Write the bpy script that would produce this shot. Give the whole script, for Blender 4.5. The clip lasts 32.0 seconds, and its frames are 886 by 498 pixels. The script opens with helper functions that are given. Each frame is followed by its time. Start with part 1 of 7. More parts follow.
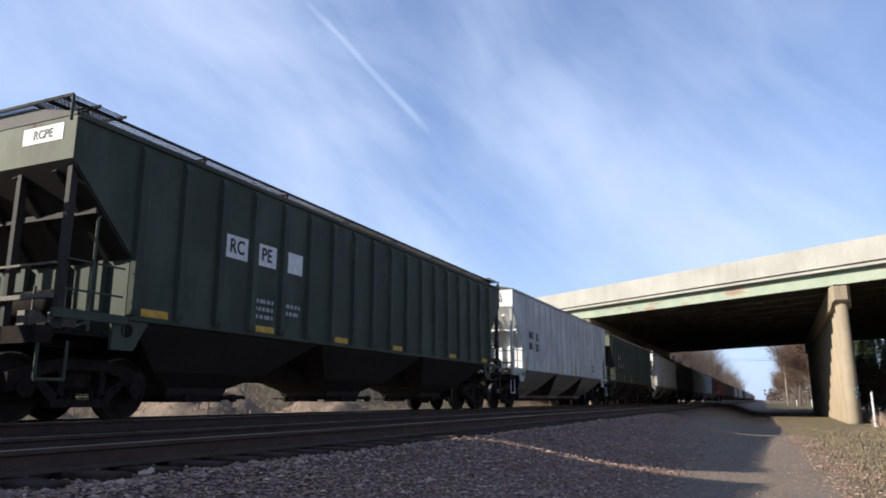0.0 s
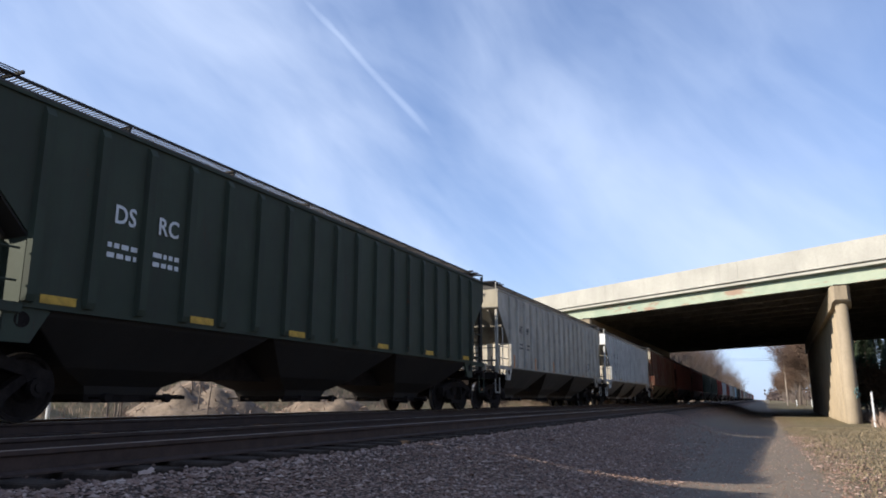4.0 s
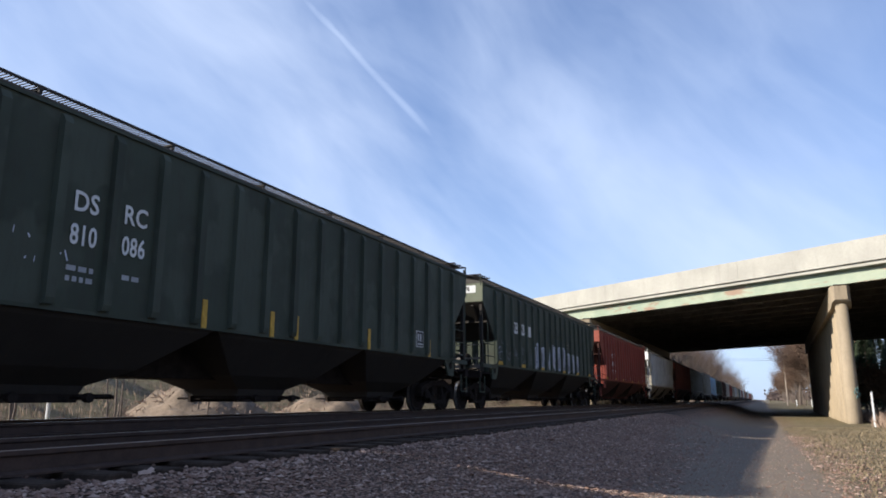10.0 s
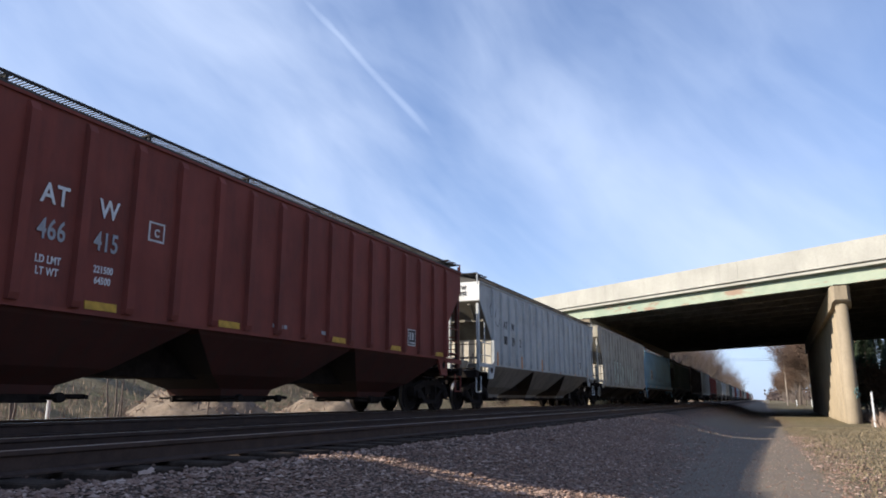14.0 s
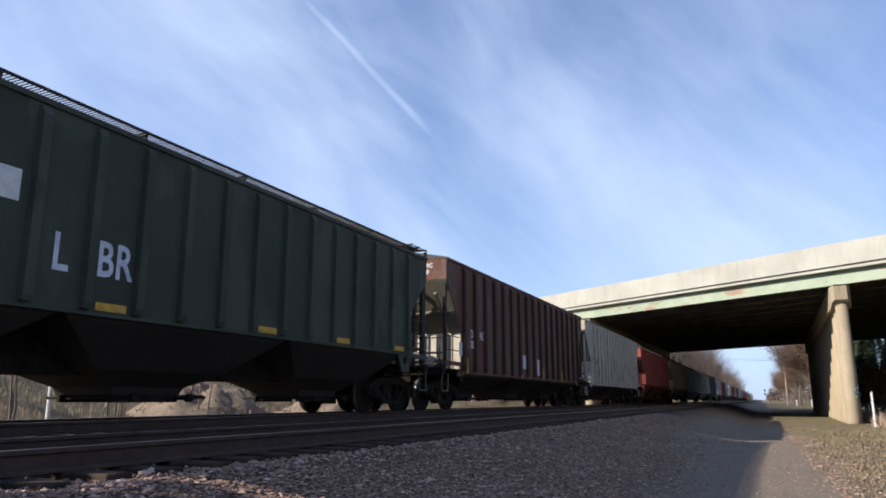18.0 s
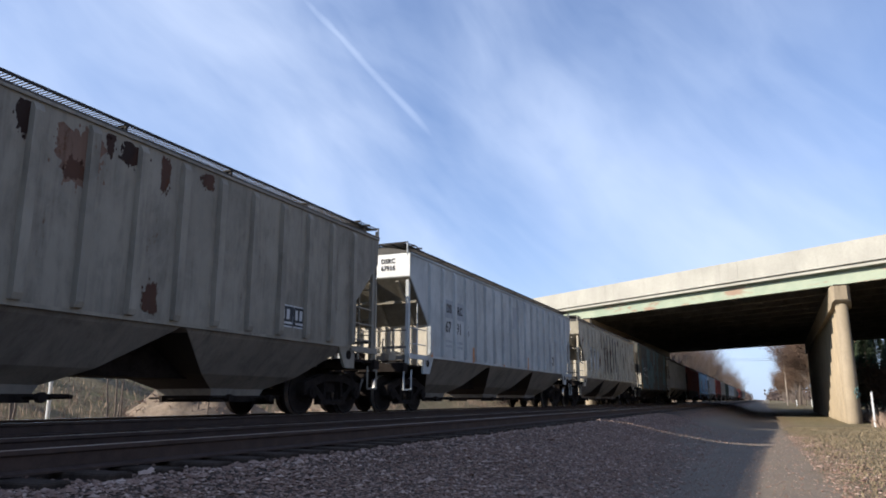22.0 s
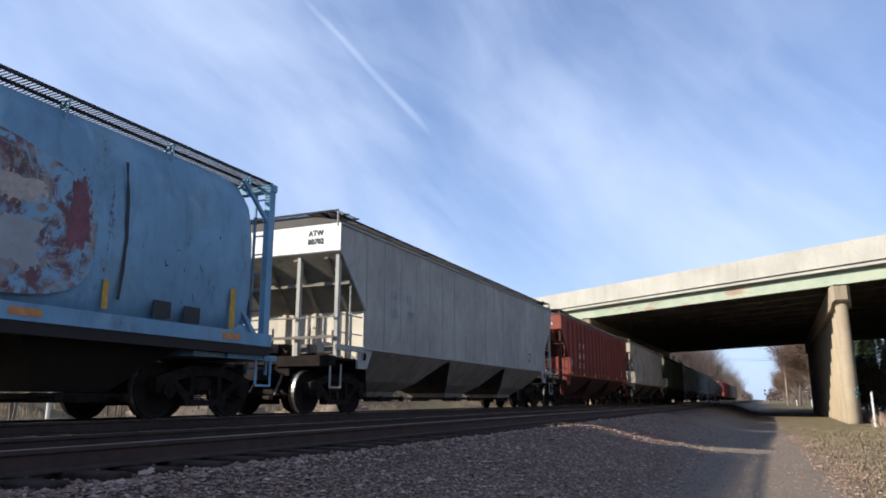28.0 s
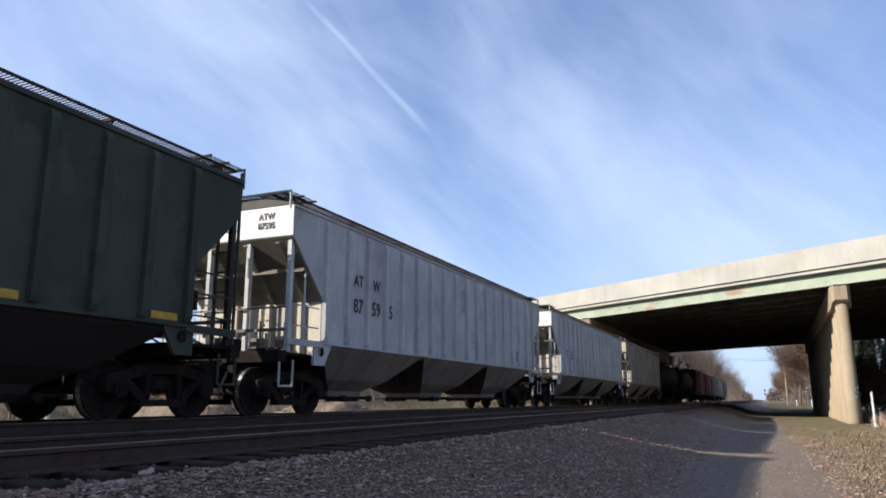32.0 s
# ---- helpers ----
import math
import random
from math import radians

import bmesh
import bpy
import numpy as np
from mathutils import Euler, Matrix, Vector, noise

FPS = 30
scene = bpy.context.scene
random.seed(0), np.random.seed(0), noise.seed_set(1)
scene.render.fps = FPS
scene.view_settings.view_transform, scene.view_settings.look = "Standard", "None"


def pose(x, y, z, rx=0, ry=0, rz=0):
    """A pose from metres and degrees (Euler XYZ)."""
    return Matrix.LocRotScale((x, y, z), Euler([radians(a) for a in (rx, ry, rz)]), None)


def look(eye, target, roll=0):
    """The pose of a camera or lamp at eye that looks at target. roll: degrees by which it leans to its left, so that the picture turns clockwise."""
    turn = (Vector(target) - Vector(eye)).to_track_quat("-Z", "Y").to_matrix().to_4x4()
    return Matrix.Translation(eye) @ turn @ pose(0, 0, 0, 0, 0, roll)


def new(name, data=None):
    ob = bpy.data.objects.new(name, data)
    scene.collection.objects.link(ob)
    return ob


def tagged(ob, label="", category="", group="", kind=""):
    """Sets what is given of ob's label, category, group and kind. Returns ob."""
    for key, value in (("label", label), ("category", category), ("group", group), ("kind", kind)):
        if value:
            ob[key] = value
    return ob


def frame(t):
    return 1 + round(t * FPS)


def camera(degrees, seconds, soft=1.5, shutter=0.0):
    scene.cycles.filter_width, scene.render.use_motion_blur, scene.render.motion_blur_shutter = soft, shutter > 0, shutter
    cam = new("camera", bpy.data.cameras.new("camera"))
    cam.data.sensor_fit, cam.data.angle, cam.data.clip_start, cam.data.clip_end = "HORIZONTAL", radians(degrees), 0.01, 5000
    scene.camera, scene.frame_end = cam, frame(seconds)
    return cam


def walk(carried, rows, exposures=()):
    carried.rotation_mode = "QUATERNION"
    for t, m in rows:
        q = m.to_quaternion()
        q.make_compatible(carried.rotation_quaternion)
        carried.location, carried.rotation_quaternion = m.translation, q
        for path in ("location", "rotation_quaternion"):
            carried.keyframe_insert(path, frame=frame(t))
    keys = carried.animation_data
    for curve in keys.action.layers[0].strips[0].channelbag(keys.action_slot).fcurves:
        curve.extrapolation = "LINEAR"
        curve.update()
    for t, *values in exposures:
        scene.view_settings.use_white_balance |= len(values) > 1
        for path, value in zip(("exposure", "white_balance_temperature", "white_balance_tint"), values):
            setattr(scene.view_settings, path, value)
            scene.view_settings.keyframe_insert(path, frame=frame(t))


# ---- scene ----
# The camera stands still beside the tracks. z = 0 is the rail top of the train's track, +y runs along the tracks.
cam = camera(63.8, 32.0, soft=1.8, shutter=0.0)
EYE = pose(0, 0, 0.30, 101.97, 0, 23.8)
walk(cam, [(0.0, EYE), (32.0, EYE)])
scene.view_settings.exposure = 0.84

# ---- sky and sun ----
SUN_AZ, SUN_EL = 234.0, 26.8
SUN_DIR = Vector((math.sin(radians(SUN_AZ)) * math.cos(radians(SUN_EL)), math.cos(radians(SUN_AZ)) * math.cos(radians(SUN_EL)), math.sin(radians(SUN_EL))))
sun = new("sun", bpy.data.lights.new("sun", "SUN"))
sun.data.energy, sun.data.angle, sun.data.color = 5.0, radians(0.53), (1.0, 0.93, 0.82)
sun.matrix_world = look(SUN_DIR * 200, (0, 0, 0))


class Nodes:
    """Short hand for node trees."""

    def __init__(self, tree):
        self.t = tree
        tree.nodes.clear()

    def add(self, kind, **kw):
        n = self.t.nodes.new(kind)
        for k, v in kw.items():
            n.inputs[k].default_value = v
        return n

    def link(self, a, b):
        self.t.links.new(a, b)
        return b

    def put(self, socket, value):
        if isinstance(value, bpy.types.NodeSocket):
            self.t.links.new(value, socket)
        else:
            socket.default_value = value

    def math(self, op, a, b=0.0, c=0.0, clamp=False):
        n = self.t.nodes.new("ShaderNodeMath")
        n.operation, n.use_clamp = op, clamp
        for s, v in zip(n.inputs, (a, b, c)):
            self.put(s, v)
        return n.outputs[0]

    def vmath(self, op, a, b=(0, 0, 0)):
        n = self.t.nodes.new("ShaderNodeVectorMath")
        n.operation = op
        self.put(n.inputs[0], a)
        self.put(n.inputs[1], b)
        return n.outputs["Value"] if op in ("DOT_PRODUCT", "LENGTH") else n.outputs[0]

    def noise(self, vec, scale, detail=3.0, rough=0.55, distort=0.0):
        n = self.t.nodes.new("ShaderNodeTexNoise")
        self.put(n.inputs["Vector"], vec)
        n.inputs["Scale"].default_value, n.inputs["Detail"].default_value = scale, detail
        n.inputs["Roughness"].default_value, n.inputs["Distortion"].default_value = rough, distort
        return n.outputs["Fac"]

    def ramp(self, fac, lo, hi, a=0.0, b=1.0):
        n = self.t.nodes.new("ShaderNodeMapRange")
        n.interpolation_type = "SMOOTHSTEP"
        self.put(n.inputs[0], fac)
        for s, v in zip(n.inputs[1:5], (lo, hi, a, b)):
            self.put(s, v)
        return n.outputs[0]

    def mix(self, fac, a, b, blend="MIX"):
        n = self.t.nodes.new("ShaderNodeMix")
        n.data_type, n.blend_type = "RGBA", blend
        self.put(n.inputs[0], fac)
        for s, v in ((n.inputs[6], a), (n.inputs[7], b)):
            self.put(s, v if isinstance(v, bpy.types.NodeSocket) else (*v, 1.0) if len(v) == 3 else v)
        return n.outputs[2]

    def scaled(self, vec, s):
        return self.vmath("MULTIPLY", vec, s)


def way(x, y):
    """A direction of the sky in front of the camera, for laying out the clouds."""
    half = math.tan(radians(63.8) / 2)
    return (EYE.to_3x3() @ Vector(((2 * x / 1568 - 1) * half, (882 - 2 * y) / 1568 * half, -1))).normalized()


def build_world():
    world = bpy.data.worlds.new("sky")
    scene.world = world
    world.use_nodes = True
    n = Nodes(world.node_tree)
    sky = n.add("ShaderNodeTexSky")
    sky.sky_type, sky.sun_disc = "NISHITA", False
    sky.sun_elevation, sky.sun_rotation = radians(SUN_EL), radians(SUN_AZ)
    sky.air_density, sky.dust_density, sky.ozone_density = 1.0, 0.6, 1.6
    d = n.add("ShaderNodeTexCoord").outputs["Generated"]
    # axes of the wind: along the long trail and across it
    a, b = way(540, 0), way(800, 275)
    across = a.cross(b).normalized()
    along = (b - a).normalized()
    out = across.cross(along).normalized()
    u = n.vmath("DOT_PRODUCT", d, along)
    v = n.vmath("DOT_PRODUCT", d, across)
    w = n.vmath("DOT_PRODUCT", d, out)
    comb = n.add("ShaderNodeCombineXYZ")
    for s, q, k in zip(comb.inputs, (u, v, w), (1.5, 3.6, 1.5)):
        n.put(s, n.math("MULTIPLY", q, k))
    broad = n.noise(comb.outputs[0], 1.15, 5.0, 0.5, 0.4)
    fine = n.noise(comb.outputs[0], 4.0, 6.0, 0.55, 0.6)
    streak = n.math("ADD", n.math("MULTIPLY", broad, 0.78), n.math("MULTIPLY", fine, 0.22))
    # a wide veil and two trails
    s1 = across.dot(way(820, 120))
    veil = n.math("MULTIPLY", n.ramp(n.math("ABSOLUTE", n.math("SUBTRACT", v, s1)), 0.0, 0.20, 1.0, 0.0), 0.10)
    z = n.add("ShaderNodeSeparateXYZ")
    n.link(d, z.inputs[0])
    low = n.ramp(z.outputs[2], 0.02, 0.55, 0.24, 0.0)
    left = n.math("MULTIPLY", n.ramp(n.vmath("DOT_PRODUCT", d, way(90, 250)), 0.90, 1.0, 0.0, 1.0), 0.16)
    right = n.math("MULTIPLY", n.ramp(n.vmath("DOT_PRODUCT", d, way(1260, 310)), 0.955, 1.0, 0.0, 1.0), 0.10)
    total = n.math("ADD", n.math("ADD", streak, veil), n.math("ADD", low, n.math("ADD", left, right)))
    cover = n.ramp(total, 0.20, 1.06)
    wob = n.math("MULTIPLY", n.math("SUBTRACT", fine, 0.5), 0.012)
    line = n.ramp(n.math("ABSOLUTE", n.math("ADD", v, wob)), 0.0, 0.014, 1.0, 0.0)
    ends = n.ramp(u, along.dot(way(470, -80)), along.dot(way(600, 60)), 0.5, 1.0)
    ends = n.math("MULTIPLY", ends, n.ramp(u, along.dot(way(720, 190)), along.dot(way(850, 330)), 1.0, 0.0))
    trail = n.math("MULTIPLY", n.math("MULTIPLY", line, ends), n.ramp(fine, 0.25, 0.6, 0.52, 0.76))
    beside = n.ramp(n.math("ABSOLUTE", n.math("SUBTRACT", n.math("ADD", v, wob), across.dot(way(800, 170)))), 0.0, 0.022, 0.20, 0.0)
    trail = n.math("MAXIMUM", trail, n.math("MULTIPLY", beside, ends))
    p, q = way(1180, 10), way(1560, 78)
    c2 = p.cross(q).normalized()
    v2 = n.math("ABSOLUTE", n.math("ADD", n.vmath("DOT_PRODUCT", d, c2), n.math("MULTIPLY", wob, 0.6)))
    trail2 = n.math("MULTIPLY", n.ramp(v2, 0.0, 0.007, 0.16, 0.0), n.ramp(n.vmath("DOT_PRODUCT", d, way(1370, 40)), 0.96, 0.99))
    cover = n.math("MAXIMUM", cover, n.math("MAXIMUM", trail, trail2), clamp=True)
    # thin ice cloud: scattered sunlight, a little blue through it
    body = n.mix(n.ramp(broad, 0.35, 0.75), (5.5, 6.9, 9.8), (6.9, 8.1, 10.6))
    col = n.mix(n.math("MULTIPLY", cover, 0.86), n.mix(1.0, sky.outputs[0], (0.77, 1.04, 1.50), "MULTIPLY"), body)
    bg = n.add("ShaderNodeBackground", Strength=0.066)
    n.link(col, bg.inputs["Color"])
    n.link(bg.outputs[0], n.add("ShaderNodeOutputWorld").inputs[0])


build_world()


# ---- materials ----
def material(name, rough=0.7, metal=0.0, spec=0.4):
    m = bpy.data.materials.new(name)
    m.use_nodes = True
    n = Nodes(m.node_tree)
    p = n.add("ShaderNodeBsdfPrincipled", Roughness=rough, Metallic=metal)
    p.inputs["Specular IOR Level"].default_value = spec
    o = n.add("ShaderNodeOutputMaterial")
    n.link(p.outputs[0], o.inputs[0])
    return m, n, p


def bump(n, p, height, strength, dist):
    b = n.add("ShaderNodeBump", Strength=strength, Distance=dist)
    n.link(height, b.inputs["Height"])
    n.link(b.outputs[0], p.inputs["Normal"])


def plain(name, col, rough=0.6, metal=0.0, vary=0.25, scale=6.0, relief=0.0, spec=0.4):
    m, n, p = material(name, rough, metal, spec)
    c = n.add("ShaderNodeTexCoord").outputs["Object"]
    a = n.noise(c, scale, 5, 0.6)
    b = n.noise(c, scale * 9, 3, 0.6)
    f = n.math("ADD", n.math("MULTIPLY", a, 0.65), n.math("MULTIPLY", b, 0.35))
    lo, hi = [q * (1 - vary) for q in col], [min(1, q * (1 + vary)) for q in col]
    n.link(n.mix(n.ramp(f, 0.3, 0.7), lo, hi), p.inputs["Base Color"])
    if relief:
        bump(n, p, b, 0.4, relief)
    return m


def car_paint(name, col, rust=0.15, grime=0.35, patch=None, rough=0.72, streak=0.5, block=None):
    """Weathered paint on rolling stock: faded patches, dirt runs, blotches of soot, rust where it wore through."""
    m, n, p = material(name, rough, 0.0, 0.14)
    tc = n.add("ShaderNodeTexCoord").outputs["Object"]
    info = n.add("ShaderNodeObjectInfo")
    cx = n.add("ShaderNodeCombineXYZ")
    n.put(cx.inputs[1], n.math("MULTIPLY", info.outputs["Random"], 40.0))
    c = n.vmath("ADD", tc, cx.outputs[0])
    blot = n.noise(c, 0.55, 4, 0.6)
    cloud = n.noise(n.scaled(c, (1.0, 1.3, 0.8)), 1.7, 6, 0.7, 0.5)
    runs = n.noise(n.scaled(c, (2.0, 3.4, 0.45)), 1.0, 7, 0.72, 0.5)
    thin = n.noise(n.scaled(c, (9.0, 22.0, 1.3)), 1.0, 4, 0.65, 0.4)
    speck = n.noise(c, 14.0, 4, 0.65)
    base = n.mix(n.ramp(blot, 0.3, 0.7), [q * 0.84 for q in col], [min(1, q * 1.12) for q in col])
    if patch:
        base = n.mix(n.ramp(n.noise(n.scaled(c, (1, 0.9, 0.7)), 0.8, 4, 0.55), 0.5, 0.56), base, patch)
    if block:
        # repainted squares
        vor = n.add("ShaderNodeTexVoronoi", Scale=0.8)
        vor.distance = "CHEBYCHEV"
        n.link(n.scaled(c, (0.0, 1.0, 0.8)), vor.inputs["Vector"])
        cell = n.add("ShaderNodeSeparateColor")
        n.link(vor.outputs["Color"], cell.inputs[0])
        base = n.mix(n.ramp(cell.outputs[0], 0.40, 0.42), base, block)
    dirt = n.math("ADD", n.math("MULTIPLY", runs, streak), n.math("ADD", n.math("MULTIPLY", cloud, 0.85 - streak), n.math("MULTIPLY", thin, 0.15)))
    base = n.mix(n.math("MULTIPLY", n.ramp(dirt, 0.42, 0.68), grime), base, (0.040, 0.034, 0.029))
    lvl = n.math("ADD", n.math("MULTIPLY", runs, 0.45), n.math("ADD", n.math("MULTIPLY", speck, 0.22), n.math("ADD", n.math("MULTIPLY", blot, 0.18), n.math("MULTIPLY", cloud, 0.15))))
    rst = n.ramp(lvl, 0.655 - 0.22 * rust, 0.70 - 0.19 * rust)
    rustc = n.mix(n.ramp(speck, 0.3, 0.7), (0.035, 0.015, 0.010), (0.13, 0.055, 0.028))
    base = n.mix(n.math("MULTIPLY", rst, min(1.0, 0.5 + rust)), base, rustc)
    n.link(base, p.inputs["Base Color"])
    n.put(p.inputs["Roughness"], n.ramp(n.math("ADD", rst, n.math("MULTIPLY", speck, 0.5)), 0.0, 1.2, rough - 0.08, 0.9))
    bump(n, p, n.math("ADD", n.math("MULTIPLY", speck, 0.4), n.noise(n.scaled(c, (1.0, 1.3, 0.5)), 1.4, 2)), 0.25, 0.02)
    return m


PAINT = {
    "white": car_paint("paint_white", (0.46, 0.465, 0.45), 0.14, 0.28, streak=0.18),
    "pale": car_paint("paint_pale_grey", (0.36, 0.35, 0.315), 0.10, 0.25, streak=0.15),
    "grey": car_paint("paint_dirty_grey", (0.285, 0.25, 0.20), 0.36, 0.5, streak=0.45),
    "warm": car_paint("paint_warm_grey", (0.42, 0.385, 0.325), 0.22, 0.45, streak=0.3),
    "green": car_paint("paint_dark_green", (0.049, 0.060, 0.045), 0.18, 0.5, patch=(0.064, 0.076, 0.058)),
    "olive": car_paint("paint_olive_green", (0.045, 0.055, 0.038), 0.30, 0.55),
    "teal": car_paint("paint_patched_green", (0.098, 0.130, 0.118), 0.22, 0.4, block=(0.095, 0.082, 0.064)),
    "red": car_paint("paint_oxide_red", (0.235, 0.055, 0.040), 0.12, 0.38),
    "maroon": car_paint("paint_dark_red", (0.195, 0.053, 0.040), 0.12, 0.42),
    "rusty": car_paint("paint_faded_red_brown", (0.135, 0.052, 0.036), 0.62, 0.6, patch=(0.15, 0.088, 0.062), streak=0.7),
    "brown": car_paint("paint_worn_brown", (0.135, 0.060, 0.043), 0.45, 0.6, patch=(0.145, 0.084, 0.066), streak=0.6),
    "brown_rib": car_paint("dark_brown_rib_paint", (0.05, 0.027, 0.021), 0.4, 0.6),
    "cream": car_paint("paint_peeling_cream", (0.49, 0.43, 0.335), 0.55, 0.45, streak=0.5),
    "tan": car_paint("paint_rusting_tan", (0.40, 0.345, 0.275), 0.45, 0.5, streak=0.55),
    "blue": car_paint("paint_sky_blue", (0.185, 0.335, 0.455), 0.38, 0.36, patch=(0.21, 0.345, 0.44), streak=0.3),
    "black": car_paint("paint_black", (0.022, 0.021, 0.02), 0.2, 0.3),
    "under_pale": car_paint("darker_pale_underside", (0.235, 0.208, 0.178), 0.2, 0.55, streak=0.3),
    "under_red": car_paint("darker_red_underside", (0.070, 0.026, 0.021), 0.2, 0.6),
    "under_dark": car_paint("near_black_underside", (0.030, 0.026, 0.023), 0.2, 0.5),
    "under_mid": car_paint("dark_brown_underside", (0.085, 0.074, 0.062), 0.3, 0.6),
    # Grimy paint that also holds the shade under the overhang; then its sunlit counterpart.
    "end_grime": car_paint("shaded_grimy_sheet", (0.19, 0.17, 0.135), 0.3, 0.55),
    "bulkhead": car_paint("sunlit_cream_bulkhead", (0.52, 0.465, 0.38), 0.3, 0.35),
    "rust_rib": car_paint("rusted_rib_paint", (0.088, 0.042, 0.027), 0.6, 0.4),
    "rust": car_paint("deep_rust", (0.028, 0.014, 0.010), 0.3, 0.3, patch=(0.046, 0.021, 0.014)),
    "primer": car_paint("pink_primer", (0.20, 0.12, 0.085), 0.45, 0.4),
    "dull_board": car_paint("dull_name_board", (0.28, 0.24, 0.21), 0.1, 0.3),
    "ghost": car_paint("painted_out_blue", (0.19, 0.30, 0.39), 0.3, 0.4),
    "roof": car_paint("sooty_roof_paint", (0.085, 0.078, 0.07), 0.3, 0.5),
    # Car ends towards the sun: body paints lightened to add to the sunlight.
    "sunlit_green": car_paint("sunlit_green_end_paint", (0.135, 0.145, 0.105), 0.25, 0.35),
    "faded_red": car_paint("sunlit_red_end_paint", (0.30, 0.085, 0.06), 0.2, 0.3),
    "sunlit_tan": car_paint("sunlit_tan_end_paint", (0.42, 0.37, 0.28), 0.4, 0.4),
    "faded_white": car_paint("sunlit_white_end_paint", (0.74, 0.73, 0.70), 0.1, 0.2),
    "sunred": car_paint("paint_bright_red", (0.25, 0.06, 0.045), 0.1, 0.2),
}
IRON = plain("dark_iron", (0.020, 0.0155, 0.0135), 0.95, 0.0, 0.45, 5.0, 0.004, 0.08)
# Lighter than the dark iron, to give the rigging its sunlit highlights.
SUNLIT_STEEL = plain("sunlit_brake_steel", (0.13, 0.115, 0.10), 0.8, 0.0, 0.4, 6.0)
STEEL = plain("worn_steel", (0.42, 0.40, 0.38), 0.32, 0.9, 0.2)
GRATE = plain("grimy_steel_grating", (0.045, 0.041, 0.039), 0.8, 0.0, 0.3, spec=0.15)
# Inner bridge steel and deck underside: shade below the deck is in the colour.
SHADED_STEEL = plain("shaded_girder_steel", (0.10, 0.088, 0.078), 0.85, 0.0, 0.4, 0.6)
SOFFIT = plain("shaded_deck_underside", (0.22, 0.205, 0.18), 0.9, 0.0, 0.4, 0.4)
WHITE_MARK = plain("white_lettering", (0.60, 0.60, 0.59), 0.6, 0, 0.12, 9.0)
DULL_WHITE = plain("dull_white_stencil", (0.50, 0.49, 0.47), 0.7, 0, 0.2, 9.0)
BLACK_MARK = plain("black_lettering", (0.02, 0.02, 0.022), 0.6, 0, 0.3, 9.0)
SLATE_MARK = plain("slate_patch_paint", (0.13, 0.15, 0.17), 0.6, 0, 0.3, 3.0)
GREY_MARK = plain("grey_patch_paint", (0.30, 0.31, 0.32), 0.6, 0, 0.12, 3.0)
YELLOW = plain("yellow_reflector", (0.48, 0.28, 0.035), 0.6, 0, 0.3, 8.0)
ORANGE = plain("orange_reflector", (0.50, 0.20, 0.06), 0.5, 0, 0.25, 8.0)


def concrete(name, col, streak=0.35):
    m, n, p = material(name, 0.85)
    c = n.add("ShaderNodeTexCoord").outputs["Object"]
    a = n.noise(c, 0.35, 5, 0.6)
    s = n.noise(n.scaled(c, (1.6, 1.6, 0.25)), 1.0, 6, 0.7)
    g = n.noise(c, 7.0, 6, 0.65)
    base = n.mix(n.ramp(a, 0.3, 0.7), [q * 0.88 for q in col], [min(1, q * 1.1) for q in col])
    base = n.mix(n.math("MULTIPLY", n.ramp(s, 0.5, 0.75), streak), base, [q * 0.45 for q in col])
    base = n.mix(n.ramp(g, 0.35, 0.75, 0.0, 0.25), base, [q * 0.6 for q in col])
    n.link(base, p.inputs["Base Color"])
    bump(n, p, g, 0.35, 0.02)
    return m


CONCRETE = concrete("weathered_concrete", (0.335, 0.32, 0.28), 0.3)
PIER = concrete("pier_concrete", (0.29, 0.23, 0.155), 0.5)


def girder_paint():
    m, n, p = material("pale_green_girder_paint", 0.6)
    c = n.add("ShaderNodeTexCoord").outputs["Object"]
    a = n.noise(c, 0.5, 4, 0.6)
    r = n.noise(n.scaled(c, (0.35, 0.35, 1.2)), 1.0, 6, 0.65)
    base = n.mix(n.ramp(a, 0.3, 0.7), (0.20, 0.245, 0.18), (0.27, 0.30, 0.22))
    base = n.mix(n.ramp(r, 0.52, 0.62, 0.0, 0.85), base, (0.23, 0.13, 0.085))
    n.link(base, p.inputs["Base Color"])
    return m


GIRDER = girder_paint()
TEAL_SPRAY = plain("teal_spray", (0.08, 0.15, 0.14), 0.7, 0, 0.3, 4.0)


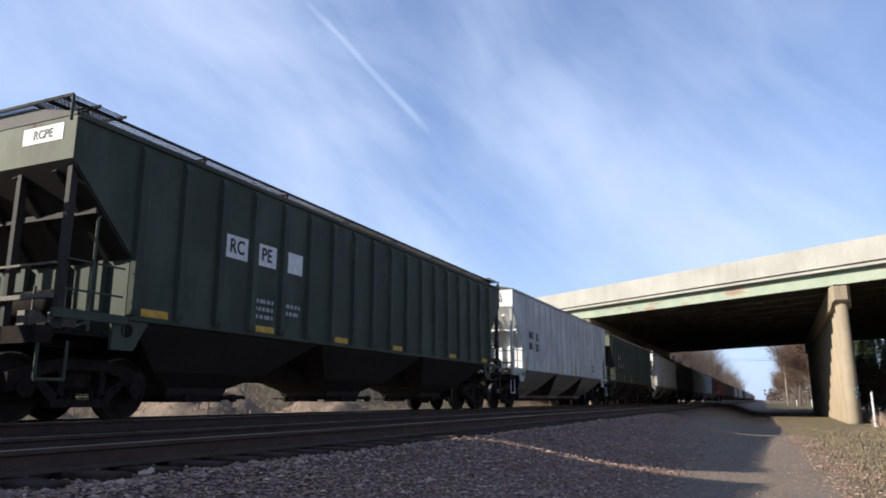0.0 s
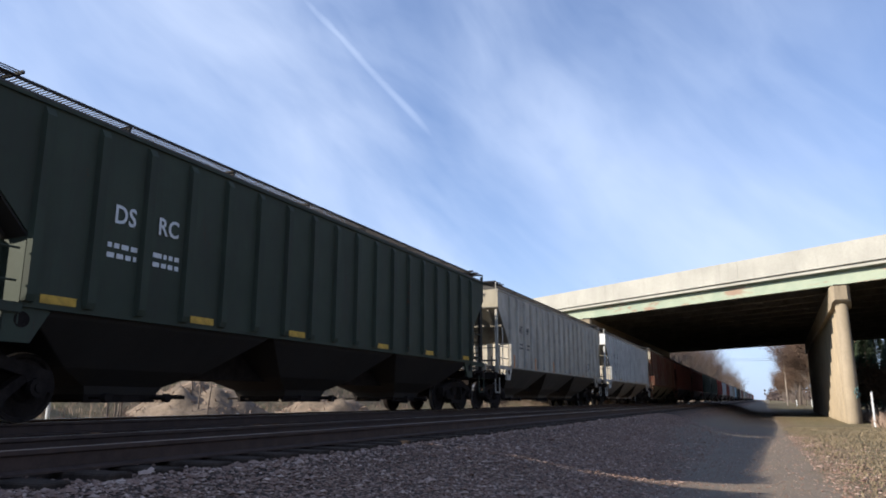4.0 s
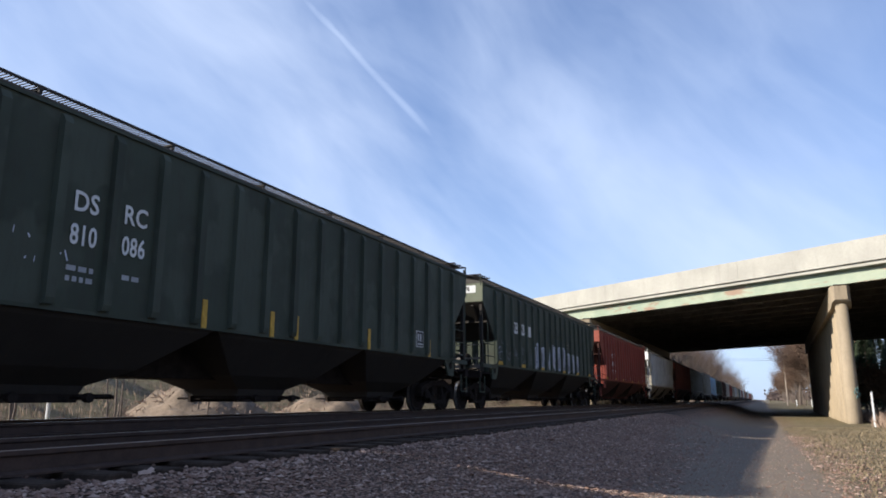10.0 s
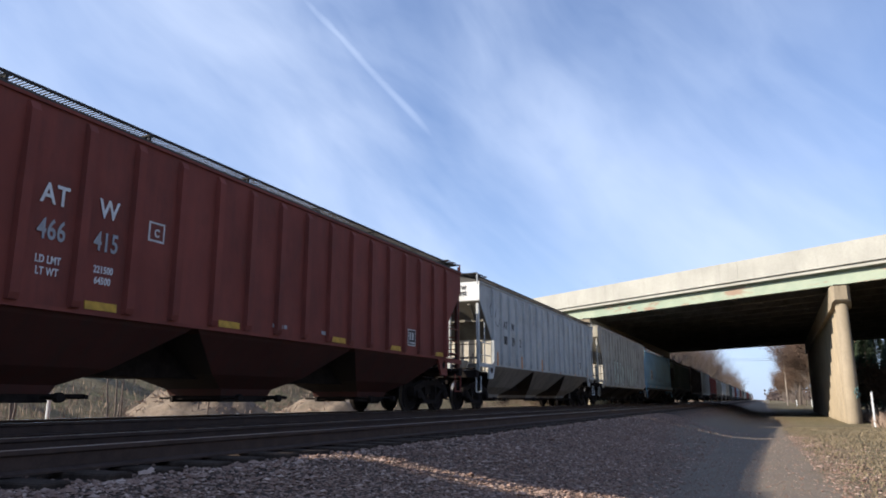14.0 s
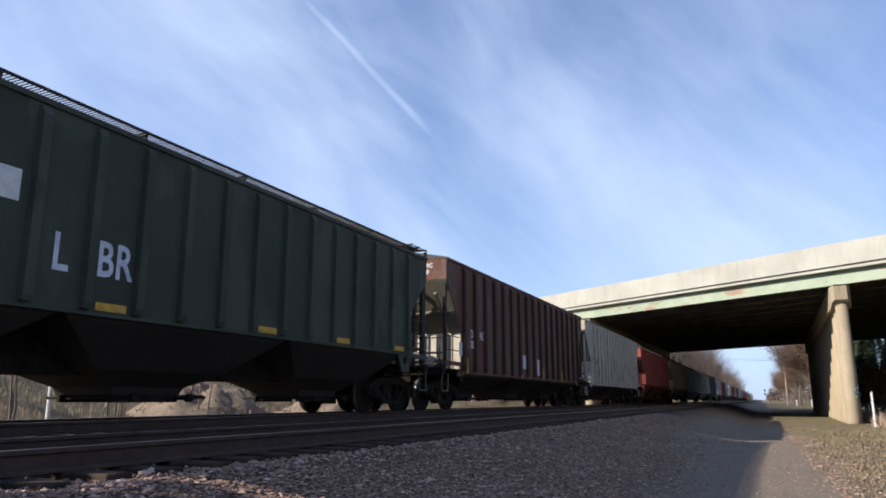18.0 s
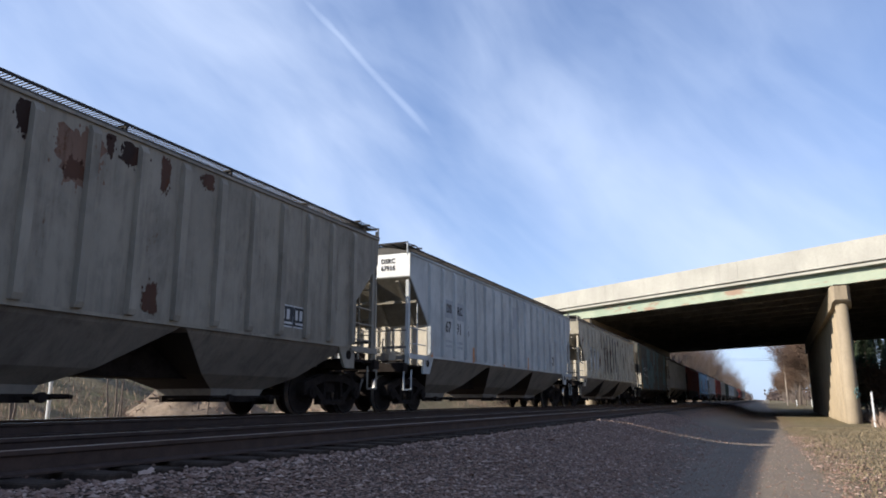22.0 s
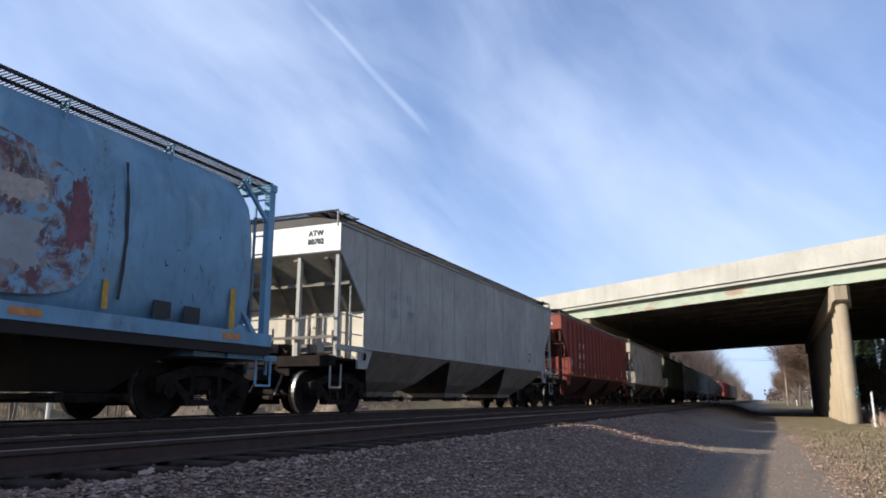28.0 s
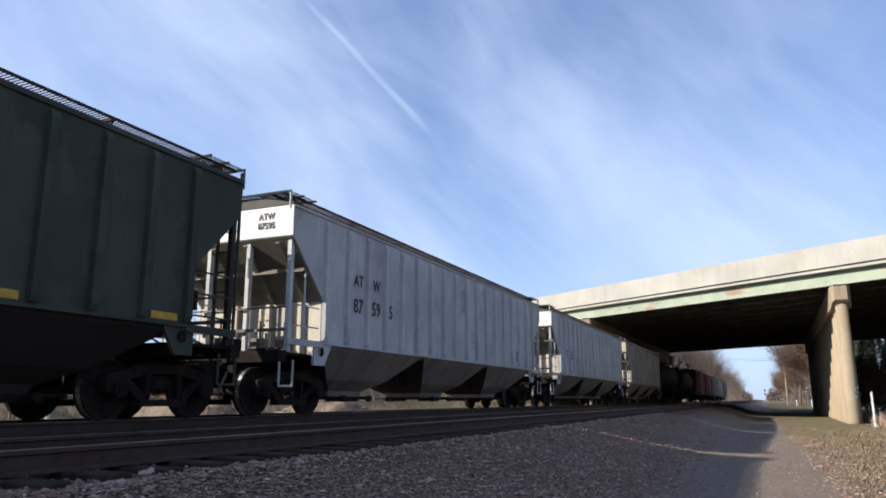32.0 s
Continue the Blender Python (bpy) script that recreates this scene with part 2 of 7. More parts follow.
def ground_material():
    """Crushed stone by the tracks, a worn vehicle path, dry grass beyond."""
    m, n, p = material("ballast_path_and_dry_grass", 0.95, 0, 0.15)
    c = n.add("ShaderNodeTexCoord").outputs["Object"]
    x = n.add("ShaderNodeSeparateXYZ")
    n.link(c, x.inputs[0])
    wob = n.math("MULTIPLY", n.math("SUBTRACT", n.noise(c, 0.6, 5, 0.65), 0.5), 1.1)
    xx = n.math("ADD", x.outputs[0], wob)
    vor = n.add("ShaderNodeTexVoronoi", Scale=26.0)
    n.link(c, vor.inputs["Vector"])
    cell = n.add("ShaderNodeSeparateColor")
    n.link(vor.outputs["Color"], cell.inputs[0])
    stone = n.mix(cell.outputs[0], (0.20, 0.118, 0.083), (0.40, 0.26, 0.185))
    stone = n.mix(n.ramp(vor.outputs["Distance"], 0.25, 0.6), stone, (0.07, 0.048, 0.037))
    grit = n.noise(c, 30.0, 5, 0.7)
    big = n.noise(c, 0.8, 5, 0.6)
    path = n.mix(n.ramp(grit, 0.3, 0.7), (0.14, 0.110, 0.082), (0.215, 0.175, 0.135))
    path = n.mix(n.ramp(big, 0.4, 0.7, 0.0, 0.45), path, (0.14, 0.115, 0.095))
    grass = n.mix(n.ramp(n.noise(c, 3.0, 6, 0.7), 0.35, 0.65), (0.105, 0.083, 0.048), (0.185, 0.150, 0.092))
    grass = n.mix(n.ramp(big, 0.5, 0.7, 0.0, 0.5), grass, (0.12, 0.12, 0.05))
    bend = n.math("MULTIPLY", n.ramp(x.outputs[1], 8.0, 26.0), 1.6)
    side = n.mix(n.ramp(n.math("ADD", xx, bend), -1.7, -0.7), stone, path)
    verge = n.mix(n.ramp(cell.outputs[0], 0.55, 0.7), grass, stone)
    side = n.mix(n.ramp(xx, 0.5, 1.0), side, verge)
    side = n.mix(n.ramp(xx, 1.2, 2.0), side, grass)
    # stone much darker in the strip that carries both tracks
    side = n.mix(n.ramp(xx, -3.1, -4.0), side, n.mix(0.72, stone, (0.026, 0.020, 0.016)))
    side = n.mix(n.ramp(xx, -12.4, -13.4), side, grass)
    n.link(side, p.inputs["Base Color"])
    bump(n, p, n.math("ADD", n.math("MULTIPLY", vor.outputs["Distance"], -0.6), grit), 0.6, 0.03)
    return m


GROUND = ground_material()


def random_island(name, lo, hi, rough=0.9, skew=1.0):
    m, n, p = material(name, rough, 0, 0.2)
    g = n.add("ShaderNodeNewGeometry")
    c = n.add("ShaderNodeTexCoord").outputs["Object"]
    f = n.math("ADD", n.math("MULTIPLY", g.outputs["Random Per Island"], 0.75), n.math("MULTIPLY", n.noise(c, 18.0, 3), 0.25))
    n.link(n.mix(n.math("POWER", f, skew), lo, hi), p.inputs["Base Color"])
    return m


STONES = random_island("crushed_stone", (0.20, 0.122, 0.090), (0.62, 0.47, 0.375), 0.9, 3.6)
STRAW = random_island("dry_grass_blades", (0.15, 0.100, 0.072), (0.38, 0.275, 0.205))
VERGE = random_island("short_verge_grass", (0.095, 0.074, 0.044), (0.24, 0.188, 0.122))
TWIG = random_island("bare_twigs", (0.058, 0.041, 0.034), (0.14, 0.10, 0.082))
BARK = plain("grey_brown_bark", (0.13, 0.10, 0.08), 0.9, 0, 0.35, 8.0, 0.01)
LEAF_BROWN = random_island("brown_dead_leaves", (0.065, 0.042, 0.03), (0.155, 0.10, 0.07))
LEAF_DARK = random_island("dark_evergreen_needles", (0.022, 0.032, 0.018), (0.06, 0.078, 0.042))
TIMBER = plain("creosoted_timber", (0.046, 0.033, 0.025), 0.95, 0, 0.4, 5.0, 0.01, 0.1)
RAIL_SIDE = plain("rusted_rail", (0.055, 0.034, 0.026), 0.8, 0.2, 0.3)
POLE_WOOD = plain("weathered_pole_timber", (0.36, 0.30, 0.25), 0.9, 0, 0.25)
TRUCK_WHITE = plain("truck_white", (0.68, 0.68, 0.67), 0.4, 0, 0.05, 1.0)
GLASS = plain("dark_glass", (0.02, 0.022, 0.025), 0.08, 0, 0.1)
LOGO_RED = plain("logo_red", (0.45, 0.03, 0.04), 0.5)
LOGO_GREY = plain("logo_dark_grey", (0.09, 0.09, 0.10), 0.5)
TYRE = plain("tyre_rubber", (0.02, 0.02, 0.02), 0.85)


# ---- mesh tools ----
class Geo:
    """Collects vertices and faces of one mesh."""

    def __init__(self):
        self.v, self.f, self.smooth = [], [], False

    def box(self, x0, x1, y0, y1, z0, z1):
        i = len(self.v)
        self.v += [(x, y, z) for z in (z0, z1) for y in (y0, y1) for x in (x0, x1)]
        self.f += [tuple(i + k for k in q) for q in ((0, 2, 3, 1), (4, 5, 7, 6), (0, 1, 5, 4), (2, 6, 7, 3), (0, 4, 6, 2), (1, 3, 7, 5))]
        return self

    def prism(self, poly, axis, a, b):
        """A polygon in the two other axes, drawn out along axis from a to b."""
        i, n = len(self.v), len(poly)
        for s in (a, b):
            for p, q in poly:
                self.v.append({"x": (s, p, q), "y": (p, s, q), "z": (p, q, s)}[axis])
        self.f.append(tuple(range(i + n - 1, i - 1, -1)))
        self.f.append(tuple(range(i + n, i + 2 * n)))
        self.f += [(i + k, i + (k + 1) % n, i + n + (k + 1) % n, i + n + k) for k in range(n)]
        return self

    def tube(self, p, q, r, n=8, r2=None, cap=True):
        p, q = Vector(p), Vector(q)
        w = (q - p).normalized()
        a = w.orthogonal().normalized()
        b = w.cross(a)
        i = len(self.v)
        for c, rr in ((p, r), (q, r if r2 is None else r2)):
            for k in range(n):
                t = 2 * math.pi * k / n
                self.v.append(tuple(c + (a * math.cos(t) + b * math.sin(t)) * rr))
        self.f += [(i + k, i + (k + 1) % n, i + n + (k + 1) % n, i + n + k) for k in range(n)]
        if cap:
            self.f.append(tuple(range(i + n - 1, i - 1, -1)))
            self.f.append(tuple(range(i + n, i + 2 * n)))
        return self

    def bar(self, p, q, w, h):
        """A square bar between two points."""
        p, q = Vector(p), Vector(q)
        d = (q - p).normalized()
        up = Vector((0, 0, 1)) if abs(d.z) < 0.9 else Vector((0, 1, 0))
        a = d.cross(up).normalized() * (w / 2)
        b = a.cross(d).normalized() * (h / 2)
        i = len(self.v)
        for c in (p, q):
            self.v += [tuple(c + s * a + t * b) for s, t in ((-1, -1), (1, -1), (1, 1), (-1, 1))]
        self.f += [tuple(i + k for k in f) for f in ((0, 1, 2, 3), (7, 6, 5, 4), (0, 4, 5, 1), (1, 5, 6, 2), (2, 6, 7, 3), (3, 7, 4, 0))]
        return self

    def loft(self, rings, close=True, cap=True):
        i, n = len(self.v), len(rings[0])
        for r in rings:
            self.v += [tuple(p) for p in r]
        m = n if close else n - 1
        for j in range(len(rings) - 1):
            self.f += [(i + j * n + k, i + j * n + (k + 1) % n, i + (j + 1) * n + (k + 1) % n, i + (j + 1) * n + k) for k in range(m)]
        if cap:
            self.f.append(tuple(range(i + n - 1, i - 1, -1)))
            e = i + (len(rings) - 1) * n
            self.f.append(tuple(range(e, e + n)))
        return self

    def lathe(self, profile, centre, axis="x", n=24, cap=True):
        """Turns (radius, offset) pairs round an axis through centre."""
        rings = []
        for r, o in profile:
            ring = []
            for k in range(n):
                t = 2 * math.pi * k / n
                c, s = r * math.cos(t), r * math.sin(t)
                d = {"x": (o, c, s), "y": (s, o, c), "z": (c, s, o)}[axis]
                ring.append(tuple(a + b for a, b in zip(centre, d)))
            rings.append(ring)
        return self.loft(rings, True, cap)

    def mesh(self, name):
        me = bpy.data.meshes.new(name)
        me.from_pydata(self.v, [], self.f)
        bm = bmesh.new()
        bm.from_mesh(me)
        bmesh.ops.recalc_face_normals(bm, faces=bm.faces)
        bm.to_mesh(me)
        bm.free()
        if self.smooth:
            for p in me.polygons:
                p.use_smooth = True
        me.materials.append(None)
        return me


CACHE = {}


def cached(key, make):
    if key not in CACHE:
        CACHE[key] = make().mesh(key)
    return CACHE[key]


def part(name, me, mat, parent, label="", loc=None):
    if isinstance(me, Geo):
        me = me.mesh(name)
    ob = new(name, me)
    ob.material_slots[0].link = "OBJECT"
    ob.material_slots[0].material = mat
    if parent is not None:
        ob.parent = parent
    if loc is not None:
        ob.location = loc
    if label:
        ob["label"] = label
    return ob


def thing(name, label, category, group="", kind="", loc=(0, 0, 0), rz=0.0):
    ob = new(name)
    ob.empty_display_size = 0.3
    ob.matrix_basis = pose(*loc, 0, 0, rz)
    return tagged(ob, label, category, group, kind)


def bevelled(geo, width, segments=1):
    bm = bmesh.new()
    tmp = geo.mesh("tmp")
    bm.from_mesh(tmp)
    bmesh.ops.bevel(bm, geom=bm.edges[:], offset=width, segments=segments, affect="EDGES", profile=0.6)
    g = Geo()
    g.v = [tuple(v.co) for v in bm.verts]
    bm.verts.index_update()
    g.f = [tuple(v.index for v in f.verts) for f in bm.faces]
    bm.free()
    bpy.data.meshes.remove(tmp)
    return g


# ---- ground ----
def profile_z(x, y):
    """Height of the ground across the tracks."""
    xs = (-4000, -60, -34, -20, -14.5, -12.4, -11.6, -3.9, -3.5, -2.4, -1.3, -0.3, 1.2, 4, 12, 40, 4000)
    zs = (-2, -1.4, -1.25, -1.15, -1.0, -0.42, -0.24, -0.26, -0.30, -0.52, -0.68, -0.74, -0.75, -0.72, -0.6, -0.5, -1)
    z = float(np.interp(x, xs, zs))
    k = min(1.0, max(0.0, (x + 4.0) / 3.0))
    t = min(1.0, max(0.0, (y - 6.0) / 45.0))
    z -= k * 0.50 * t * t * (3 - 2 * t)
    if x < -14:
        z += 0.16 * noise.noise((x * 0.12, y * 0.12, 0.3)) * min(1, (-14 - x) / 6)
    if x < -19:
        # a low overgrown bank beyond the tracks
        k = math.exp(-((x + 31) / 6.5) ** 2) if x > -31 else math.exp(-((x + 31) / 16.0) ** 2)
        z += k * (3.2 + 1.1 * noise.noise((y * 0.06, 3.0, 1.0)) + 0.5 * noise.noise((y * 0.21, x * 0.2, 7.0)))
    if -3.4 < x < 14:
        z += 0.03 * noise.noise((x * 0.7, y * 0.5, 4.0))
    return z


def build_ground():
    xs = [-4000, -1500, -600, -300, -150, -100, -80, -60, -52, -46, -42, -39, -36, -34, -32, -30, -28, -26, -24, -22, -20, -18.5, -17, -15.5, -14.5, -13.5, -12.8, -12.4, -12.0, -11.6, -9, -7.5, -4.5]
    xs += [-3.9 + 0.2 * i for i in range(41)] + [4.7, 5.5, 6.5, 8, 10, 13, 17, 22, 30, 40, 60, 100, 200, 600, 1500, 4000]
    ys = [-600, -200, -80, -40, -20, -10] + [-6 + 0.5 * i for i in range(70)] + [29 + 1.5 * i for i in range(40)] + [90 + 5 * i for i in range(30)] + [250, 300, 400, 550, 800, 1200, 2000, 4500]
    g = Geo()
    g.v = [(x, y, profile_z(x, y)) for y in ys for x in xs]
    n = len(xs)
    g.f = [(j * n + i, j * n + i + 1, (j + 1) * n + i + 1, (j + 1) * n + i) for j in range(len(ys) - 1) for i in range(n - 1)]
    g.smooth = True
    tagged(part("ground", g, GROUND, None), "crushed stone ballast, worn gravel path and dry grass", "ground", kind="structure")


build_ground()


def rail_profile(x, top):
    return [(x - 0.07, top - 0.17), (x + 0.07, top - 0.17), (x + 0.07, top - 0.155), (x + 0.012, top - 0.135), (x + 0.012, top - 0.045),
            (x + 0.036, top - 0.032), (x + 0.036, top - 0.004), (x + 0.028, top), (x - 0.028, top), (x - 0.036, top - 0.004), (x - 0.036, top - 0.032),
            (x - 0.012, top - 0.045), (x - 0.012, top - 0.135), (x - 0.07, top - 0.155)]


def build_track(cx, top, label, n_parts):
    t = thing("railway_track", label, "railway track", "parallel tracks", "structure", (cx, 0, 0))
    for s in (-0.7535, 0.7535):
        r = part("rail", Geo().prism(rail_profile(s, top), "y", -120, 1400), RAIL_SIDE, t, "rusted steel rail")
        part("rail_head", Geo().box(s - 0.024, s + 0.024, -120, 1400, top - 0.001, top + 0.002), STEEL, r, "polished running surface")
    rnd = random.Random(int(cx * 10))
    tie = bevelled(Geo().box(-1.3, 1.3, -0.115, 0.115, -0.18, 0.0), 0.012).mesh("sleeper")
    y = -3.0
    for i in range(n_parts):
        o = part("sleeper", tie, TIMBER, t, "", (rnd.uniform(-0.07, 0.07), y, top - 0.172 + rnd.uniform(-0.008, 0.004)))
        o.rotation_euler = (0, 0, rnd.uniform(-0.015, 0.015))
        y += 0.53 + rnd.uniform(-0.03, 0.03)
    g = Geo()
    while y < 260:
        g.box(-1.3, 1.3, y - 0.115, y + 0.115, top - 0.352, top - 0.172)
        y += 0.53
    tagged(part("sleepers", g, TIMBER, t), kind="stuff")


build_track(-5.5, -0.04, "empty main track with rusted rails on timber sleepers in ballast", 120)
build_track(-9.75, 0.0, "main track with polished rails under the passing train", 60)


# ---- rolling stock ----
HALF = 8.2  # half the length of a hopper body as drawn
STRETCH = 1.04  # the cars are a little longer than the drawing


def g_body(E, S, r):
    """Hopper body: overhanging ends, slope sheets, upright lower bulkheads."""
    g = Geo()
    p = [(-HALF, E), (-HALF, E - 0.63), (-7.13, 2.30), (-7.13, S), (7.13, S), (7.13, 2.30), (HALF, E - 0.63), (HALF, E)]
    return g.prism(p, "x", -1.6, 1.6)


def g_roof(E):
    g = Geo()
    return g.prism([(-1.63, E), (-1.63, E + 0.03), (-0.7, E + 0.22), (0.7, E + 0.22), (1.63, E + 0.03), (1.63, E)], "y", -HALF - 0.02, HALF + 0.02)


def g_rib(E, S, w, d):
    # hat section, tapered at both ends
    g = Geo()
    ring = lambda z, k: [(1.6, -w * 0.62, z), (1.6 + d * k, -w * 0.5, z), (1.6 + d * k, w * 0.5, z), (1.6, w * 0.62, z)]
    return g.loft([ring(S + 0.02, 0.7), ring(S + 0.1, 1), ring(E - 0.2, 1), ring(E - 0.09, 0.35)])


def g_ribs_far(E, S, w, d, ys):
    g = Geo()
    for y in ys:
        g.box(-1.6 - d, -1.6, y - w / 2, y + w / 2, S, E - 0.1)
    return g


def g_hopper(h):
    """Bay that narrows to the outlet, with a straight collar under the sill."""
    g = Geo()
    ring = lambda x, y, z: [(-x, -y, z), (x, -y, z), (x, y, z), (-x, y, z)]
    return g.loft([ring(0.62, 0.66, -h), ring(0.66, 0.72, -h + 0.12), ring(0.98, 1.30, -h + 0.36), ring(1.5, 2.2, -0.10), ring(1.55, 2.34, 0)])


def g_bay_end(h):
    """Sloping sheet on one end of a bay, coloured near-black to stand for its shade."""
    g = Geo()
    for x, y, z in ((0.655, 0.735, -h + 0.12), (0.975, 1.31, -h + 0.36), (1.49, 2.215, -0.10)):
        g.v += [(-x, -y, z), (x, -y, z), (x, 0.004 - y, z + 0.004), (-x, 0.004 - y, z + 0.004)]
    for j in (0, 4):
        g.f += [(j + k, j + (k + 1) % 4, j + 4 + (k + 1) % 4, j + 4 + k) for k in range(4)]
    g.f += [(0, 3, 2, 1), (8, 9, 10, 11)]
    return g


def g_ridge(S):
    """Cross ridges and centre structure between the bays."""
    g = Geo()
    g.prism([(-6.9, S - 0.02), (-6.5, 0.66), (6.5, 0.66), (6.9, S - 0.02)], "x", -0.5, 0.5)
    return g


def g_gate():
    g = Geo()
    g.box(-0.56, 0.56, -0.60, 0.60, -1.07, -0.99)
    g.box(-0.60, -0.54, -0.66, 0.66, -1.12, -0.98).box(0.54, 0.60, -0.66, 0.66, -1.12, -0.98)
    for y in (-0.56, 0.56):
        g.tube((-0.95, y, -1.05), (0.95, y, -1.05), 0.022, 6)
        g.tube((0.9, y, -1.05), (1.0, y, -1.05), 0.07, 8)
    g.bar((0.58, 0.6, -1.02), (0.58, 1.25, -1.02), 0.05, 0.05).bar((0.2, 0.6, -1.06), (0.2, 1.25, -1.06), 0.05, 0.05)
    g.bar((0.15, 1.25, -1.04), (0.63, 1.25, -1.04), 0.06, 0.06)
    return g


def g_running_board(zb, xo, xi, over):
    """Open steel grating on both sides of the roof hatches, with cross walks at the ends."""
    g = Geo()
    L = HALF + over
    for s in (-1, 1):
        for x in (xi, (xi + xo) / 2, xo):
            g.box(min(s * x - 0.018, s * x + 0.018), max(s * x - 0.018, s * x + 0.018), -L, L, zb - 0.035, zb)
        y = -L
        while y < L:
            g.box(min(s * xi, s * xo), max(s * xi, s * xo), y, y + 0.015, zb - 0.016, zb - 0.004)
            y += 0.056
    for e in (-1, 1):
        x = -1.56
        for k in range(3):
            yy = e * (L - 0.02 - 0.42 * k)
            g.box(-1.56, 1.56, yy - 0.015, yy + 0.015, zb - 0.04, zb)
        while x < 1.55:
            g.box(x, x + 0.016, min(e * L, e * (L - 0.88)), max(e * L, e * (L - 0.88)), zb - 0.016, zb - 0.004)
            x += 0.06
    return g


def g_board_bracket(zb, xi, xo, E):
    g = Geo()
    g.bar((xi - 0.1, 0, E + 0.2), (xo + 0.02, 0, zb - 0.05), 0.05, 0.04)
    g.bar((xo, 0, zb - 0.05), (xo - 0.04, 0, E + 0.05), 0.04, 0.04)
    return g


def g_hatch(E):
    return bevelled(Geo().box(-0.42, 0.42, -1.9, 1.9, E + 0.2, E + 0.33), 0.04)


def g_end_leg(zb, E):
    g = Geo()
    return g.tube((0, 0, E - 0.1), (0, 0, zb - 0.02), 0.022, 6)


def g_post(z0, z1, w=0.1):
    g = Geo()
    return g.box(-w / 2, w / 2, -0.05, 0.05, z0, z1)


def g_end_frame():
    """End sill and deck of a hopper, at the -y end."""
    g = Geo()
    g.box(-1.55, 1.55, -8.42, -8.2, 1.0, 1.22)
    g.box(-1.5, 1.5, -8.2, -7.1, 1.14, 1.19)
    for x in (-0.9, 0.9):
        g.box(x - 0.06, x + 0.06, -8.2, -7.1, 1.0, 1.14)
    return g


def g_shear_plate(S):
    g = Geo()
    c = [(-7.32, 0.98), (-6.95, 0.98), (-6.68, S), (-7.32, S)]
    g.prism(c, "x", 1.5, 1.56)
    return g


def g_ladder(z0, z1, w=0.42, step=0.36):
    g = Geo()
    for y in (-w / 2, w / 2):
        g.box(-0.018, 0.022, y - 0.02, y + 0.02, z0, z1)
    z = z0 + 0.12
    while z < z1 - 0.05:
        g.tube((0.02, -w / 2, z), (0.02, w / 2, z), 0.016, 6)
        z += step
    return g


def g_stirrup():
    g = Geo()
    g.tube((0, -0.2, 1.05), (0, -0.2, 0.55), 0.022, 6).tube((0, 0.2, 1.05), (0, 0.2, 0.55), 0.022, 6)
    g.tube((0, -0.2, 0.55), (0, 0.2, 0.55), 0.022, 6)
    return g


def g_handrail(y0, y1, z):
    g = Geo()
    g.tube((0, y0, z), (0, y1, z), 0.018, 6).tube((0, y0, z), (-0.08, y0, z), 0.018, 6).tube((0, y1, z), (-0.08, y1, z), 0.018, 6)
    return g


def g_corner_rail():
    """Bent pipe rail beside the end platform, with two rungs back to the bulkhead."""
    g = Geo()
    g.tube((0, 0, 1.2), (0, 0, 2.72), 0.02, 6).tube((0, 0, 2.72), (-0.06, 0.1, 2.84), 0.02, 6)
    for z in (1.72, 2.12):
        g.tube((0, -0.4, z), (0, 0.5, z), 0.016, 6)
    return g


def g_slope_rib(x):
    g = Geo()
    return g.bar((x, -8.16, 3.36), (x, -7.2, 2.32), 0.09, 0.1)


def g_bulk_rib(x):
    g = Geo()
    return g.box(x - 0.045, x + 0.045, -7.24, -7.12, 1.2, 2.28)


def g_cross_rib():
    g = Geo()
    return g.bar((-1.55, -7.72, 2.86), (1.55, -7.72, 2.86), 0.08, 0.08)


def g_reservoir():
    g = Geo()
    g.smooth = True
    return g.lathe([(0.02, -0.55), (0.17, -0.52), (0.21, -0.42), (0.21, 0.42), (0.17, 0.52), (0.02, 0.55)], (0.35, -7.62, 1.62), "x", 16)


def g_brake_gear():
    g = Geo()
    g.box(-0.55, -0.2, -7.75, -7.35, 1.22, 1.55)
    g.tube((-0.4, -7.5, 1.5), (0.3, -8.2, 1.3), 0.03, 6).tube((0.2, -7.7, 1.3), (1.4, -8.1, 1.28), 0.025, 6)
    g.tube((-0.9, -8.3, 1.25), (-0.9, -8.3, 2.3), 0.02, 6)
    g.box(-1.1, -0.75, -8.3, -8.15, 2.1, 2.5)
    return g


def g_rigging():
    """Rods, levers, hoses and brackets crowded round the end platform."""
    g, rnd = Geo(), random.Random(12)
    for k in range(9):
        x = -1.3 + 0.33 * k
        g.tube((x, -8.28, 1.1 - 0.04 * (k % 3)), (x + rnd.uniform(-0.3, 0.3), -7.3, rnd.uniform(0.95, 1.5)), 0.018, 6)
    for x, z in ((1.2, 1.25), (0.6, 1.3), (-0.4, 1.34)):
        g.box(x - 0.12, x + 0.12, -7.95, -7.7, z, z + 0.2)
        g.tube((x, -7.82, z + 0.2), (x, -7.82, z + 0.55), 0.022, 6)
    for x in (0.42, -0.42):
        pts = [Vector((x, -8.42 - 0.28 * math.sin(t), 0.92 - 0.36 * math.sin(t) - 0.1 * t)) for t in (0, 0.4, 0.8, 1.2, 1.6)]
        for p, q in zip(pts, pts[1:]):
            g.tube(p, q, 0.028, 6, cap=False)
    g.bar((-1.5, -8.22, 1.62), (1.5, -8.22, 1.62), 0.05, 0.06).bar((-1.5, -8.22, 2.05), (1.5, -8.22, 2.05), 0.03, 0.03)
    return g


